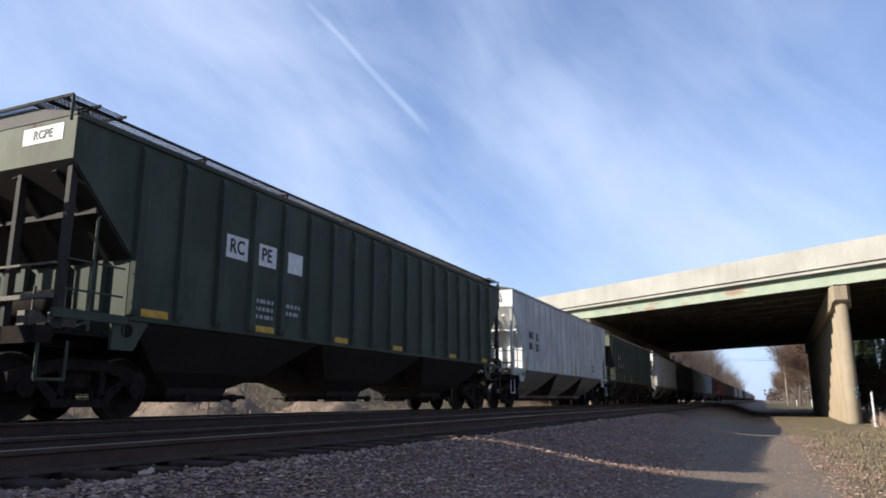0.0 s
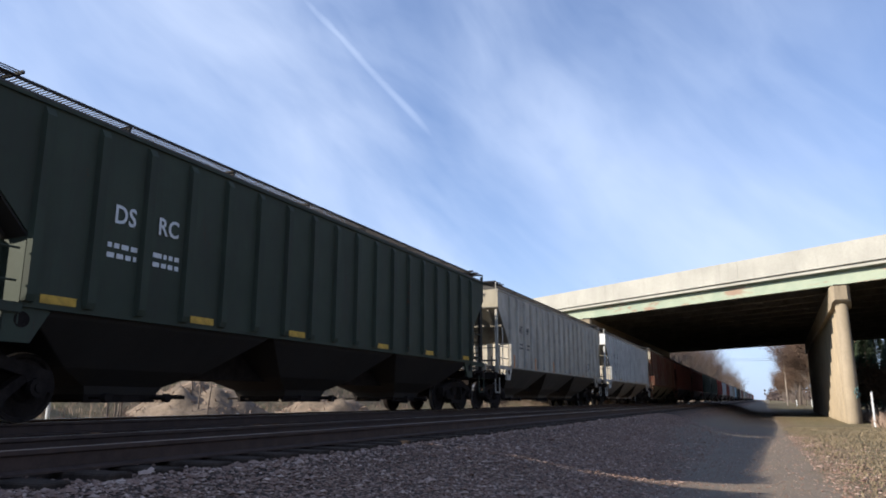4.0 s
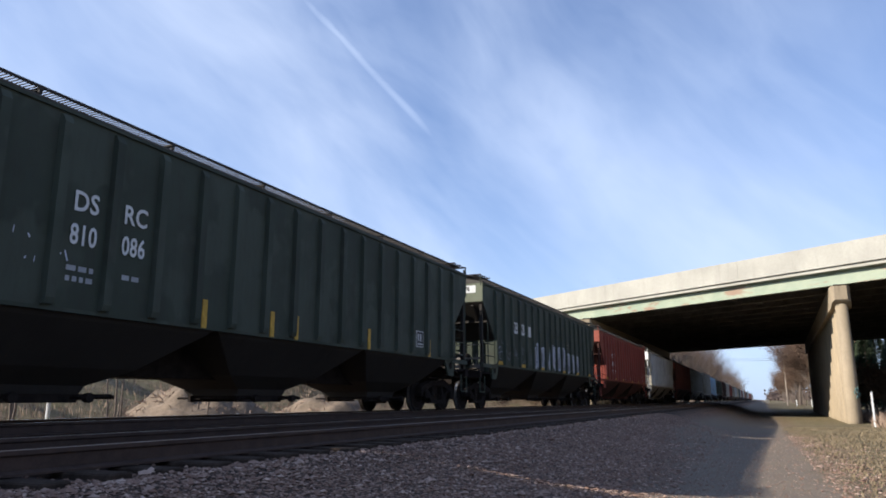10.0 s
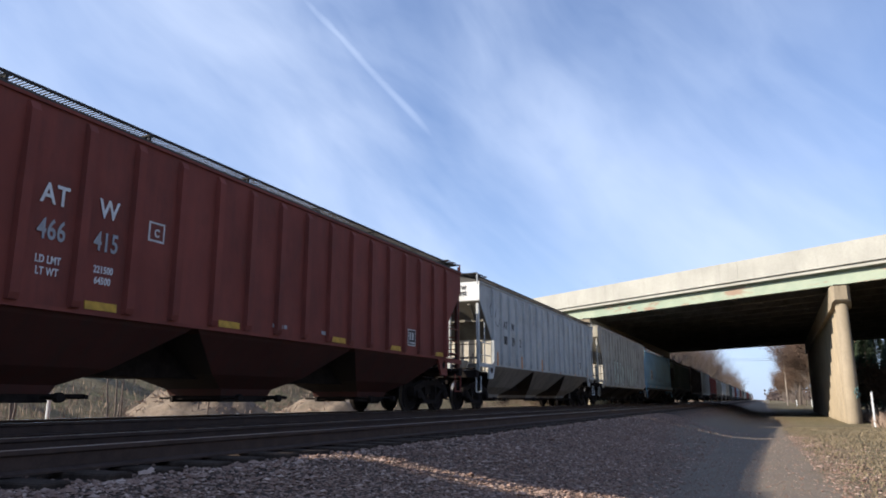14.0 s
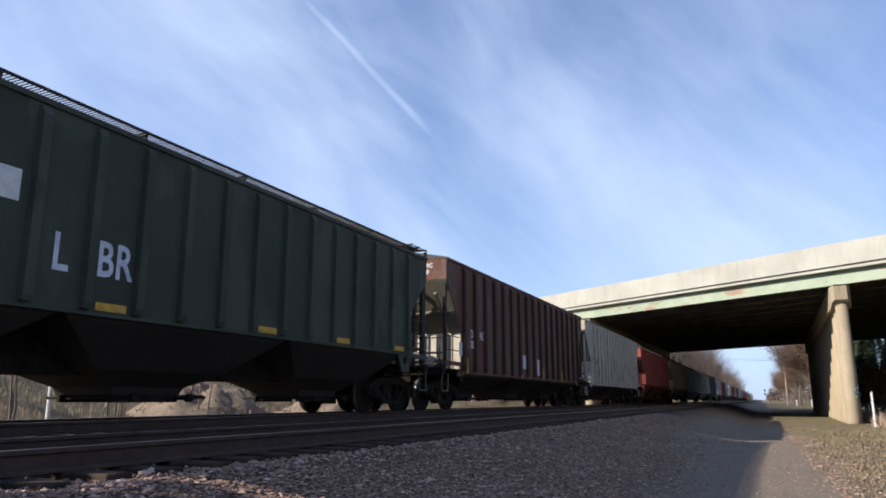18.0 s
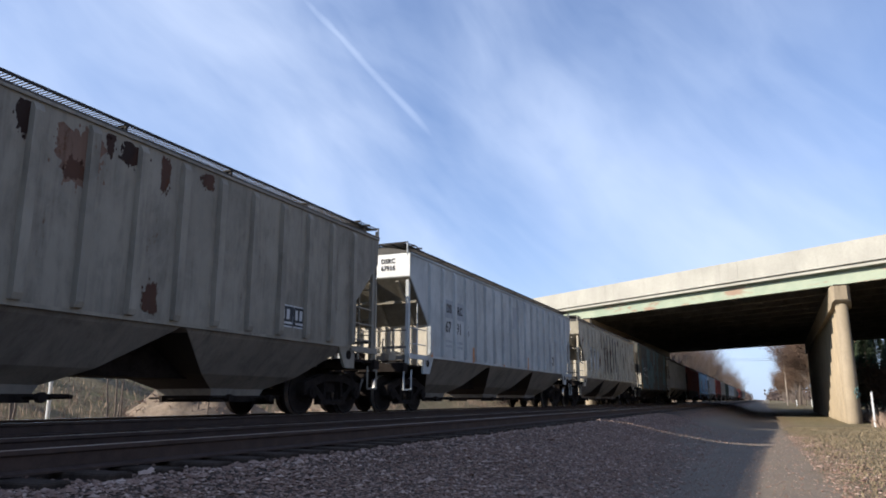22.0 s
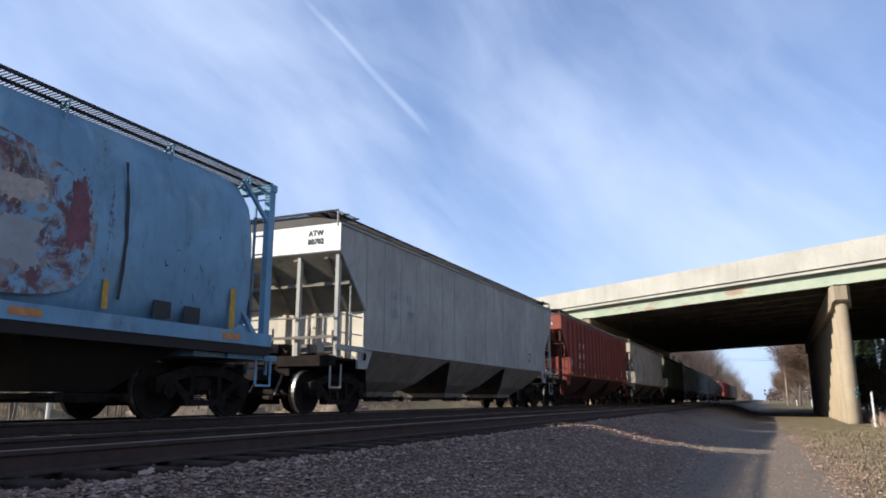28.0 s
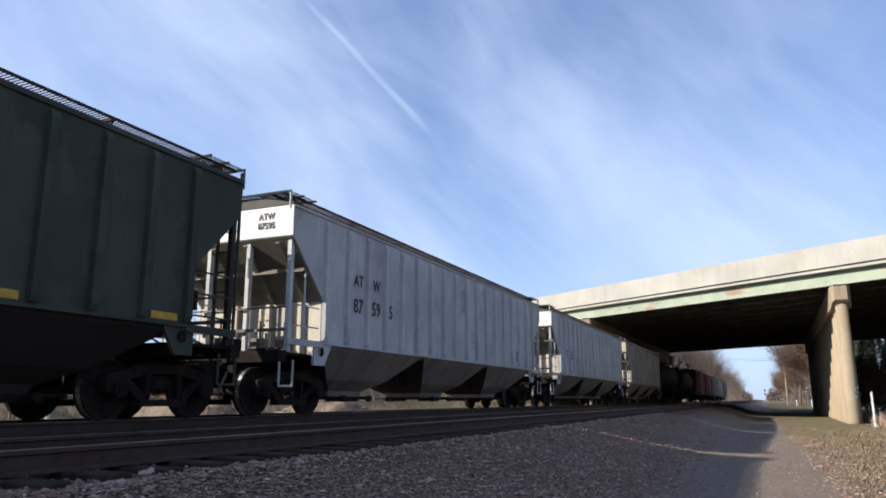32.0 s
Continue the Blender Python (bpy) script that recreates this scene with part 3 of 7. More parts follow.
def g_brake_wheel():
    g = Geo()
    c = Vector((-0.9, -8.36, 2.35))
    ring = [c + Vector((0.26 * math.cos(a), 0, 0.26 * math.sin(a))) for a in [2 * math.pi * k / 14 for k in range(14)]]
    for k in range(14):
        g.tube(ring[k], ring[(k + 1) % 14], 0.016, 5, cap=False)
    for k in (0, 5, 9):
        g.tube(c, ring[k], 0.013, 5)
    return g


def g_centre_sill():
    g = Geo()
    g.box(-0.22, 0.22, -8.42, 8.42, 0.72, 1.05)
    return g


def g_coupler():
    g = Geo()
    g.box(-0.13, 0.13, 8.42, 8.72, 0.72, 1.0).box(-0.17, 0.17, 8.68, 8.98, 0.70, 1.02)
    g.tube((0.25, 8.4, 0.8), (0.18, 8.75, 0.45), 0.035, 6).tube((0.18, 8.75, 0.45), (0.0, 9.0, 0.42), 0.035, 6)
    g.box(-0.6, 0.6, 8.42, 8.5, 0.8, 0.95)
    return g


def g_bolster():
    g = Geo()
    g.box(-0.95, 0.95, -0.22, 0.22, 0.48, 0.78)
    g.box(-0.3, 0.3, -0.3, 0.3, 0.76, 0.9)
    return g


def g_side_frame():
    """Cast truck side frame with a spring window and bearing pedestals."""
    g = Geo()
    out = [(-1.12, 0.40), (-1.12, 0.66), (-0.85, 0.74), (-0.35, 0.86), (0.35, 0.86), (0.85, 0.74), (1.12, 0.66), (1.12, 0.40), (0.82, 0.44), (0.72, 0.60),
           (0.34, 0.70), (-0.34, 0.70), (-0.72, 0.60), (-0.82, 0.44)]
    g.prism(out, "x", -0.09, 0.09)
    g.prism([(-0.84, 0.60), (-0.70, 0.62), (-0.30, 0.33), (-0.42, 0.22)], "x", -0.08, 0.08)
    g.prism([(0.84, 0.60), (0.42, 0.22), (0.30, 0.33), (0.70, 0.62)], "x", -0.08, 0.08)
    g.box(-0.1, 0.1, -0.48, 0.48, 0.20, 0.31)
    for s in (-1, 1):
        g.box(-0.08, 0.08, s * 0.33 - 0.05, s * 0.33 + 0.05, 0.3, 0.72)
        g.tube((0.06, s * 0.89, 0.457), (0.16, s * 0.89, 0.457), 0.13, 12)
        g.tube((0.16, s * 0.89, 0.457), (0.18, s * 0.89, 0.457), 0.07, 10)
    return g


def g_springs():
    g = Geo()
    for y in (-0.17, 0.0, 0.17):
        for k in range(5):
            g.tube((0, y, 0.315 + 0.035 * k), (0, y, 0.335 + 0.035 * k), 0.075, 9)
    return g


def g_wheel():
    g = Geo()
    g.smooth = False
    return g.lathe([(0.06, 0.10), (0.16, 0.10), (0.20, 0.05), (0.38, 0.015), (0.40, 0.05), (0.452, 0.05), (0.458, -0.02), (0.462, -0.055), (0.485, -0.07), (0.48, -0.09), (0.40, -0.09), (0.36, -0.03), (0.18, 0.0), (0.06, -0.06)], (0, 0, 0.457), "x", 28)


def g_wheel_tread():
    g = Geo()
    return g.lathe([(0.4575, 0.045), (0.4615, 0.045), (0.4640, -0.045), (0.4600, -0.045), (0.4575, 0.045)], (0, 0, 0.457), "x", 28, False)


def g_axle():
    g = Geo()
    return g.tube((-0.95, 0, 0.457), (0.95, 0, 0.457), 0.075, 10)


def add_trucks(car, yt=7.3):
    for s in (-1, 1):
        tr = part("truck", cached("bolster", g_bolster), IRON, car, "cast steel four-wheel truck", (0, s * yt, 0))
        tr.scale = (1, 1 / STRETCH, 1)
        for x in (-0.98, 0.98):
            sf = part("side_frame", cached("side_frame", g_side_frame), IRON, tr, "", (x, 0, 0))
            if x < 0:
                sf.rotation_euler = (0, 0, math.pi)
            part("springs", cached("springs", g_springs), IRON, tr, "", (x, 0, 0))
        for y in (-0.89, 0.89):
            part("axle", cached("axle", g_axle), IRON, tr, "", (0, y, 0))
            for x in (-1, 1):
                w = part("wheel", cached("wheel", g_wheel), IRON, tr, "steel wheel with a polished tread", (x * 0.79, y, 0))
                if x < 0:
                    w.rotation_euler = (0, 0, math.pi)
        for y in (-0.89, 0.89):
            part("wheel_tread", cached("wheel_tread", g_wheel_tread), STEEL, tr, "polished tread", (0.77, y, 0))
    part("coupler", cached("coupler", g_coupler), IRON, car)
    c = part("coupler", cached("coupler", g_coupler), IRON, car)
    c.rotation_euler = (0, 0, math.pi)


def text_mesh(txt, h, squeeze=0.82, bold=0.0):
    key = ("text", txt, h, squeeze, bold)
    if key not in CACHE:
        cu = bpy.data.curves.new("lettering", "FONT")
        cu.body, cu.size, cu.align_x, cu.align_y = txt, h * 1.38, "CENTER", "CENTER"
        cu.extrude, cu.offset, cu.space_character, cu.resolution_u = 0.003, bold, 1.05, 3
        ob = bpy.data.objects.new("lettering", cu)
        scene.collection.objects.link(ob)
        bpy.context.view_layer.update()
        me = bpy.data.meshes.new_from_object(ob.evaluated_get(bpy.context.evaluated_depsgraph_get()))
        bpy.data.objects.remove(ob)
        for v in me.vertices:
            v.co = Vector((v.co.z, v.co.x * squeeze, v.co.y))
        me.materials.clear()
        me.materials.append(None)
        CACHE[key] = me
    return CACHE[key]


def lettering(car, txt, y, z, h, mat, x=1.606, squeeze=0.82, bold=0.006):
    return part("lettering", text_mesh(txt, h, squeeze, bold), mat, car, "", (x, y, z))


def patch(car, y, z, w, h, mat, x=1.6, name="painted_panel", t=0.005):
    g = cached(f"patch {w:.2f} {h:.2f} {t:.3f}", lambda: Geo().box(0, t, -w / 2, w / 2, -h / 2, h / 2))
    return part(name, g, mat, car, "", (x, y, z))


def small_print(car, y, z, w, rows, mat, rnd):
    """Lines of stencilled data too small to read, as bars."""
    g = Geo()
    for r in range(rows):
        yy = -w / 2
        while yy < w / 2 - 0.05:
            k = rnd.uniform(0.05, 0.16)
            g.box(0, 0.004, yy, min(w / 2, yy + k), -0.14 * r, -0.14 * r + 0.07)
            yy += k + 0.04
    tagged(part("stencil", g, mat, car, "", (1.604, y, z)), kind="stuff")


def data_box(car, y, z, rnd, ink=None):
    patch(car, y, z, 0.42, 0.42, DULL_WHITE, 1.6, "notice_plate")
    patch(car, y, z, 0.37, 0.37, BLACK_MARK, 1.602, "notice_face")
    g = Geo()
    for k, (yy, w, z0, z1) in enumerate(((-0.10, 0.07, -0.06, 0.13), (0.04, 0.09, -0.06, 0.13), (0.02, 0.30, -0.15, -0.11))):
        g.box(0, 0.003, yy - w / 2, yy + w / 2, z0, z1)
    tagged(part("notice_print", g, DULL_WHITE, car, "", (1.608, y, z)), kind="stuff")


def reflectors(car, ys, z, upright, mat, first, pitch):
    for y in ys:
        if upright:
            near = first + round((y - first) / pitch) * pitch
            y = near + math.copysign(0.15, y - near) if abs(y - near) < 0.15 else y
            patch(car, y, z + 0.2, 0.11, 0.46, mat, 1.6, "reflector", 0.012)
        else:
            y = first + (round((y - first) / pitch - 0.5) + 0.5) * pitch
            patch(car, y, z + 0.08, 0.5, 0.11, mat, 1.6, "reflector", 0.012)


# Side paint to its lightened copy for the sunlit end sheet.
SUNLIT_PAINT = {"white": "faded_white", "pale": "faded_white", "grey": "sunlit_tan", "warm": "sunlit_tan", "cream": "sunlit_tan", "tan": "sunlit_tan", "red": "faded_red", "maroon": "faded_red", "rusty": "sunlit_tan", "green": "sunlit_green", "olive": "sunlit_green"}
# Underside tone for each side paint, darker than the side.
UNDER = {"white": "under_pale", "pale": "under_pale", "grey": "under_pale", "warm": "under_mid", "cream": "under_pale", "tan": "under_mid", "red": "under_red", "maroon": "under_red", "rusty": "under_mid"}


def hopper(name, spec):
    """A ribbed covered hopper with three bays."""
    E, S = spec.get("eave", 4.085), spec.get("sill", 1.46)
    heavy = spec.get("heavy", False)
    m = PAINT[spec["paint"]]
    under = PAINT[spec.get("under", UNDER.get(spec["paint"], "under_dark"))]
    car = thing("covered_hopper", spec["label"], "freight car", "cars of the freight train")
    car.scale = (1, STRETCH, 1)
    rnd = random.Random(name)
    part("body", cached(f"body {E} {S}", lambda: g_body(E, S, 0)), m, car)
    part("roof", cached(f"roof {E}", lambda: g_roof(E)), PAINT["roof"], car)
    n = 17 if heavy else 18
    w, d = (0.14, 0.10) if heavy else (0.13, 0.085)
    w, d = spec.get("rib_size", (w, d))
    lim = 7.0 if heavy else 7.08
    ys = [-lim + spec.get("shift", 0.0) + 2 * lim * i / (n - 1) for i in range(n + 1)]
    ys = [y for y in ys if abs(y) < 7.1]
    for y in ys:
        part("rib", cached(f"rib {E} {S} {w} {d}", lambda: g_rib(E, S, w, d)), PAINT[spec.get("rib", spec["paint"])], car, "", (0, y, 0))
    if heavy:
        part("weld_seam", cached("weld seam", lambda: Geo().box(1.598, 1.607, -7.1, 7.1, 2.42, 2.445)), PAINT["under_mid"], car)
    part("far_ribs", cached(f"far ribs {E} {S} {w} {ys[0]:.2f}", lambda: g_ribs_far(E, S, w, d, ys)), m, car)
    chord = f"chord {E}"
    part("top_chord", cached(chord, lambda: Geo().box(1.58, 1.635, -HALF, HALF, E - 0.05, E - 0.005)), m, car)
    part("side_sill", cached(f"sill {S}", lambda: Geo().box(1.50, 1.598, -7.13, 7.13, S - 0.05, S).box(-1.598, -1.50, -7.13, 7.13, S - 0.05, S)), m, car)
    for y in (-4.70, 0.0, 4.70):
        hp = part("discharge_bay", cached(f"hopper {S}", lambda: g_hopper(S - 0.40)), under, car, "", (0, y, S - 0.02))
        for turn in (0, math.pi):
            # Near-black paint puts the shade between the bays onto their sloping ends.
            sh = part("bay_end_sheet", cached(f"bay end {S}", lambda: g_bay_end(S - 0.40)), PAINT["under_dark"], hp, "sloping end sheet, near-black to stand for shade")
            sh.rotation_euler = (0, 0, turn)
        part("outlet_gate", cached("gate", g_gate), IRON, hp, "sliding outlet gate with crank shafts", (0, 0, 1.38 - S + 0.02))
    part("cross_ridge", cached(f"ridge {S}", lambda: g_ridge(S)), IRON, car)
    # ends
    post = m if spec["paint"] in UNDER and UNDER[spec["paint"]] != "under_red" else under
    for s in (-1, 1):
        f = part("end_platform", cached("end_frame", g_end_frame), IRON, car)
        if s > 0:
            f.rotation_euler = (0, 0, math.pi)
        for x in (-1.5, -0.5, 0.5, 1.5):
            part("end_post", cached(f"post {E}", lambda: g_post(1.2, E - 0.62, 0.085)), post, car, "", (x, s * 8.12, 0))
        part("step", cached("stirrup", g_stirrup), m, car, "", (1.52, s * 8.15, 0))
        part("side_rail", cached("side rail", lambda: Geo().box(-0.05, 0.03, -0.56, 0.56, -0.12, 0.0)), m, car, "", (1.57, s * 7.68, max(S, 1.4)))
    top = E + (0.2 if spec.get("board", True) else 0.02)
    for s, x in ((1, 1.28), (-1, -1.28)):
        lad = part("ladder", cached(f"ladder {top:.2f}", lambda: g_ladder(0.95, top, 0.44)), m, car, "", (x, s * 8.27, 0))
        lad.rotation_euler = (0, 0, s * math.pi / 2)
    for z in (1.62, 1.98, 2.34):
        part("grab_iron", cached("grab iron", lambda: g_handrail(-0.36, 0.36, 0)), m, car, "", (1.56, 7.68, z))
    part("corner_rail", cached("corner rail", g_corner_rail), m, car, "", (1.57, -7.72, 0))
    part("shear_plate", cached(f"shear {S}", lambda: g_shear_plate(S)), m, car)
    sp = part("shear_plate", cached(f"shear {S}", lambda: g_shear_plate(S)), m, car)
    sp.rotation_euler = (0, 0, math.pi)
    sp = part("shear_plate", cached(f"shear far {S}", lambda: Geo().prism([(7.32, 0.98), (6.95, 0.98), (6.68, S), (7.32, S)], "x", 1.5, 1.56)), m, car)
    # Lighter copy of the car's paint, strengthening the sun on the upper end.
    faded = PAINT[SUNLIT_PAINT.get(spec["paint"], spec["paint"])]
    part("end_sheet", cached(f"end sheet {E}", lambda: Geo().box(-1.59, 1.59, -HALF - 0.012, -HALF, E - 0.62, E - 0.01)), faded, car, "upper end sheet in paint lightened for sunlight")
    hole = Geo().tube((1.557, -7.08, S - 0.2), (1.566, -7.08, S - 0.2), 0.10, 14).tube((1.557, 7.08, S - 0.2), (1.566, 7.08, S - 0.2), 0.10, 14)
    part("jacking_hole", cached(f"hole {S}", lambda: hole), IRON, car)
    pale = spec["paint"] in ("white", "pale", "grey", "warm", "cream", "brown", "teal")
    # Slope sheets take a darker paint to stand for the overhang's shade.
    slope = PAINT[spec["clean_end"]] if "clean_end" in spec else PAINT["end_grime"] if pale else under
    # On pale cars the bulkhead's cream includes the sunlight that falls on it.
    end = PAINT[spec["clean_end"]] if "clean_end" in spec else PAINT["bulkhead"] if pale else m
    part("slope_sheet", cached(f"slope {E}", lambda: Geo().prism([(-HALF + 0.0, E - 0.645), (-7.13, 2.285), (-7.16, 2.285), (-HALF - 0.02, E - 0.655)], "x", -1.58, 1.58)), slope, car, "sloping end sheet, darkened for the shade under the overhang")
    part("end_bulkhead", cached(f"bulkhead {S}", lambda: Geo().box(-1.57, 1.57, -7.15, -7.13, 1.2, 2.28)), end, car, "upright lower end sheet")
    for x in (-1.2, -0.4, 0.4, 1.2):
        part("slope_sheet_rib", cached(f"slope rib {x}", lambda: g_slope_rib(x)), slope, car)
    for x in (-1.35, -0.55, 0.3, 1.1):
        part("bulkhead_rib", cached(f"bulk rib {x}", lambda: g_bulk_rib(x)), end, car)
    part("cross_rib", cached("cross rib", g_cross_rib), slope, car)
    if spec["paint"] in ("green", "olive", "tan") or spec.get("tank"):
        part("air_reservoir", cached("reservoir", g_reservoir), IRON, car)
    part("brake_gear", cached("brake gear", g_brake_gear), IRON, car)
    part("brake_wheel", cached("brake wheel", g_brake_wheel), IRON, car)
    # The rigging's pale colour stands for sun on the metal.
    tagged(part("brake_rigging", cached("rigging", g_rigging), SUNLIT_STEEL, car, "rods, levers and air hoses, pale for sunlight on them"), kind="stuff")
    r = tagged(part("brake_rigging", cached("rigging", g_rigging), SUNLIT_STEEL, car, "rods, levers and air hoses, pale for sunlight on them"), kind="stuff")
    r.rotation_euler = (0, 0, math.pi)
    part("centre_sill", cached("centre sill", g_centre_sill), IRON, car)
    if spec.get("board", True):
        zb = E + 0.28
        rb = part("running_board", cached(f"running board {E}", lambda: g_running_board(zb, 1.36, 0.72, 0.10)), GRATE, car, "open steel grating walkway")
        for i in range(8):
            b = part("bracket", cached(f"bracket {E}", lambda: g_board_bracket(zb, 0.72, 1.36, E)), GRATE, rb, "", (0, -7.9 + 15.8 * i / 7, 0))
        for s in (-1, 1):
            part("end_leg", cached(f"end leg {E}", lambda: g_end_leg(zb, E)), m, rb, "", (1.55, s * 8.27, 0))
            part("end_leg", cached(f"end leg {E}", lambda: g_end_leg(zb, E)), m, rb, "", (-1.55, s * 8.27, 0))
    for y in (-6.0, -2.0, 2.0, 6.0):
        part("roof_hatch", cached(f"hatch {E}", lambda: g_hatch(E)), PAINT["roof"], car, "", (0, y, 0))
    add_trucks(car)
    decorate(car, spec, E, S, rnd)
    return car


MARK_Y = 0.12  # marks sit this much further along than drawn


def mark_z(z):
    """Marks were laid out on a taller side sheet."""
    return 0.3 + (z - 0.3) * 0.947


def decorate(car, spec, E, S, rnd):
    ink = {"w": WHITE_MARK, "k": BLACK_MARK, "g": GREY_MARK, "r": LOGO_RED}
    for t in spec.get("text", ()):
        txt, y, z, h, c = t[:5]
        lettering(car, txt, y + MARK_Y, mark_z(z), h, ink[c], 1.612, 0.68 if len(txt) > 2 else 0.82)
    for i, (y, z, w, h, c) in enumerate(spec.get("panels", ())):
        patch(car, y + MARK_Y, mark_z(z), w, h, ink[c] if c in ink else PAINT[c], 1.6, t=0.004 + 0.001 * i)
    for i, (y, z, w, h, c) in enumerate(spec.get("blots", ())):
        g = Geo()
        flaked(g, rnd, y, z, w, h, S + 0.02, E - 0.1)
        part("worn_patch", g, PAINT[c], car, "", (1.602 + 0.0007 * i, 0, 0))
    for txt, y, z, h, c in spec.get("fine", ()):
        lettering(car, txt, y + MARK_Y, mark_z(z), h, ink[c], 1.604, 0.72, 0.003)
    for i, (y, z, w) in enumerate(spec.get("frames", ())):
        patch(car, y + MARK_Y, mark_z(z), w, w, DULL_WHITE, 1.602, "stencil_frame")
        patch(car, y + MARK_Y, mark_z(z), w - 0.06, w - 0.06, PAINT[spec["paint"]], 1.604, "stencil_ground")
        if w < 0.4:
            lettering(car, "C", y + MARK_Y, mark_z(z) - 0.02, 0.12, DULL_WHITE, 1.611)
    for y, z, w, r, c in spec.get("print", ()):
        small_print(car, y + MARK_Y, mark_z(z), w, r, ink[c], rnd)
    for y, z in spec.get("data", ()):
        data_box(car, y + MARK_Y, mark_z(z), rnd)
    if spec.get("end_mark", True):
        c = ink[spec.get("end_ink", "w")]
        if spec.get("end_plate"):
            part("end_plate", Geo().box(0.55, 1.35, -HALF - 0.018, -HALF - 0.012, E - 0.32, E - 0.08), WHITE_MARK, car)
            c = BLACK_MARK
        words = "".join(t[0] for t in spec.get("text", ()) if t[0].isalpha())
        digits = "".join(t[0] for t in spec.get("text", ()) if t[0].isdigit())
        for k, w in enumerate((words, digits)):
            if w:
                o = part("lettering", text_mesh(w, 0.13, 0.9, 0.005), c, car, "", (0.95, -HALF - 0.021, E - 0.20 - 0.19 * k))
                o.rotation_euler = (0, 0, -math.pi / 2)
    rf = spec.get("refl", "y")
    if rf:
        up = rf in ("Y", "O")
        reflectors(car, spec.get("refl_y", (-6.6, -4.0, -1.4, 1.4, 4.0, 6.6)), S, up, YELLOW if rf in "yY" else ORANGE, spec.get("shift", 0.0) - (7.0 if spec.get("heavy") else 7.08), 14.0 / 16 if spec.get("heavy") else 14.16 / 17)
    if spec.get("tags"):
        spray(car, spec["tags"], rnd)


def blob(rnd, cy, cz, w, h, n=18, wild=0.28):
    """A swelling, closed outline."""
    ph = [rnd.uniform(0, 6.28) for _ in range(3)]
    pts = []
    for k in range(n):
        a = 2 * math.pi * k / n
        r = 1 + wild * (math.sin(2 * a + ph[0]) * 0.6 + math.sin(3 * a + ph[1]) * 0.7 + math.sin(5 * a + ph[2]) * 0.45)
        pts.append((cy + 0.5 * w * r * math.cos(a), cz + 0.5 * h * r * math.sin(a)))
    return pts


def flaked(g, rnd, cy, cz, w, h, low=1.5, top=4.0):
    """Where paint has come away: a squarish ragged patch with loose flakes round it."""
    n, ph = 72, [rnd.uniform(0, 6.28) for _ in range(4)]
    pts = []
    for k in range(n):
        a = 2 * math.pi * k / n
        c, s = math.cos(a), math.sin(a)
        r = (abs(c) ** 3.5 + abs(s) ** 3.5) ** (-1 / 3.5)
        r *= 0.88 + 0.10 * math.sin(3 * a + ph[0]) + 0.07 * math.sin(7 * a + ph[1]) + 0.06 * math.sin(13 * a + ph[2]) + rnd.uniform(-0.09, 0.09)
        pts.append((cy + 0.5 * w * r * c, min(top, max(low, cz + 0.5 * h * r * s))))
    sheet(g, pts, 0.0)
    for _ in range(int(12 + 20 * w * h)):
        a, r = rnd.uniform(0, 6.28), rnd.uniform(0.9, 1.25)
        k = rnd.uniform(0.008, 0.03)
        y, z = cy + 0.5 * w * r * math.cos(a), min(top - 0.06, max(low + 0.06, cz + 0.5 * h * r * math.sin(a)))
        sheet(g, [(y - k * rnd.uniform(0.5, 1), z), (y, z - k * rnd.uniform(0.8, 2.4)), (y + k * rnd.uniform(0.5, 1), z), (y, z + k * rnd.uniform(0.8, 2.4))], 0.0004)


def sheet(g, pts, x):
    i = len(g.v)
    g.v += [(x, y, z) for y, z in pts]
    g.f.append(tuple(range(i, i + len(pts))))


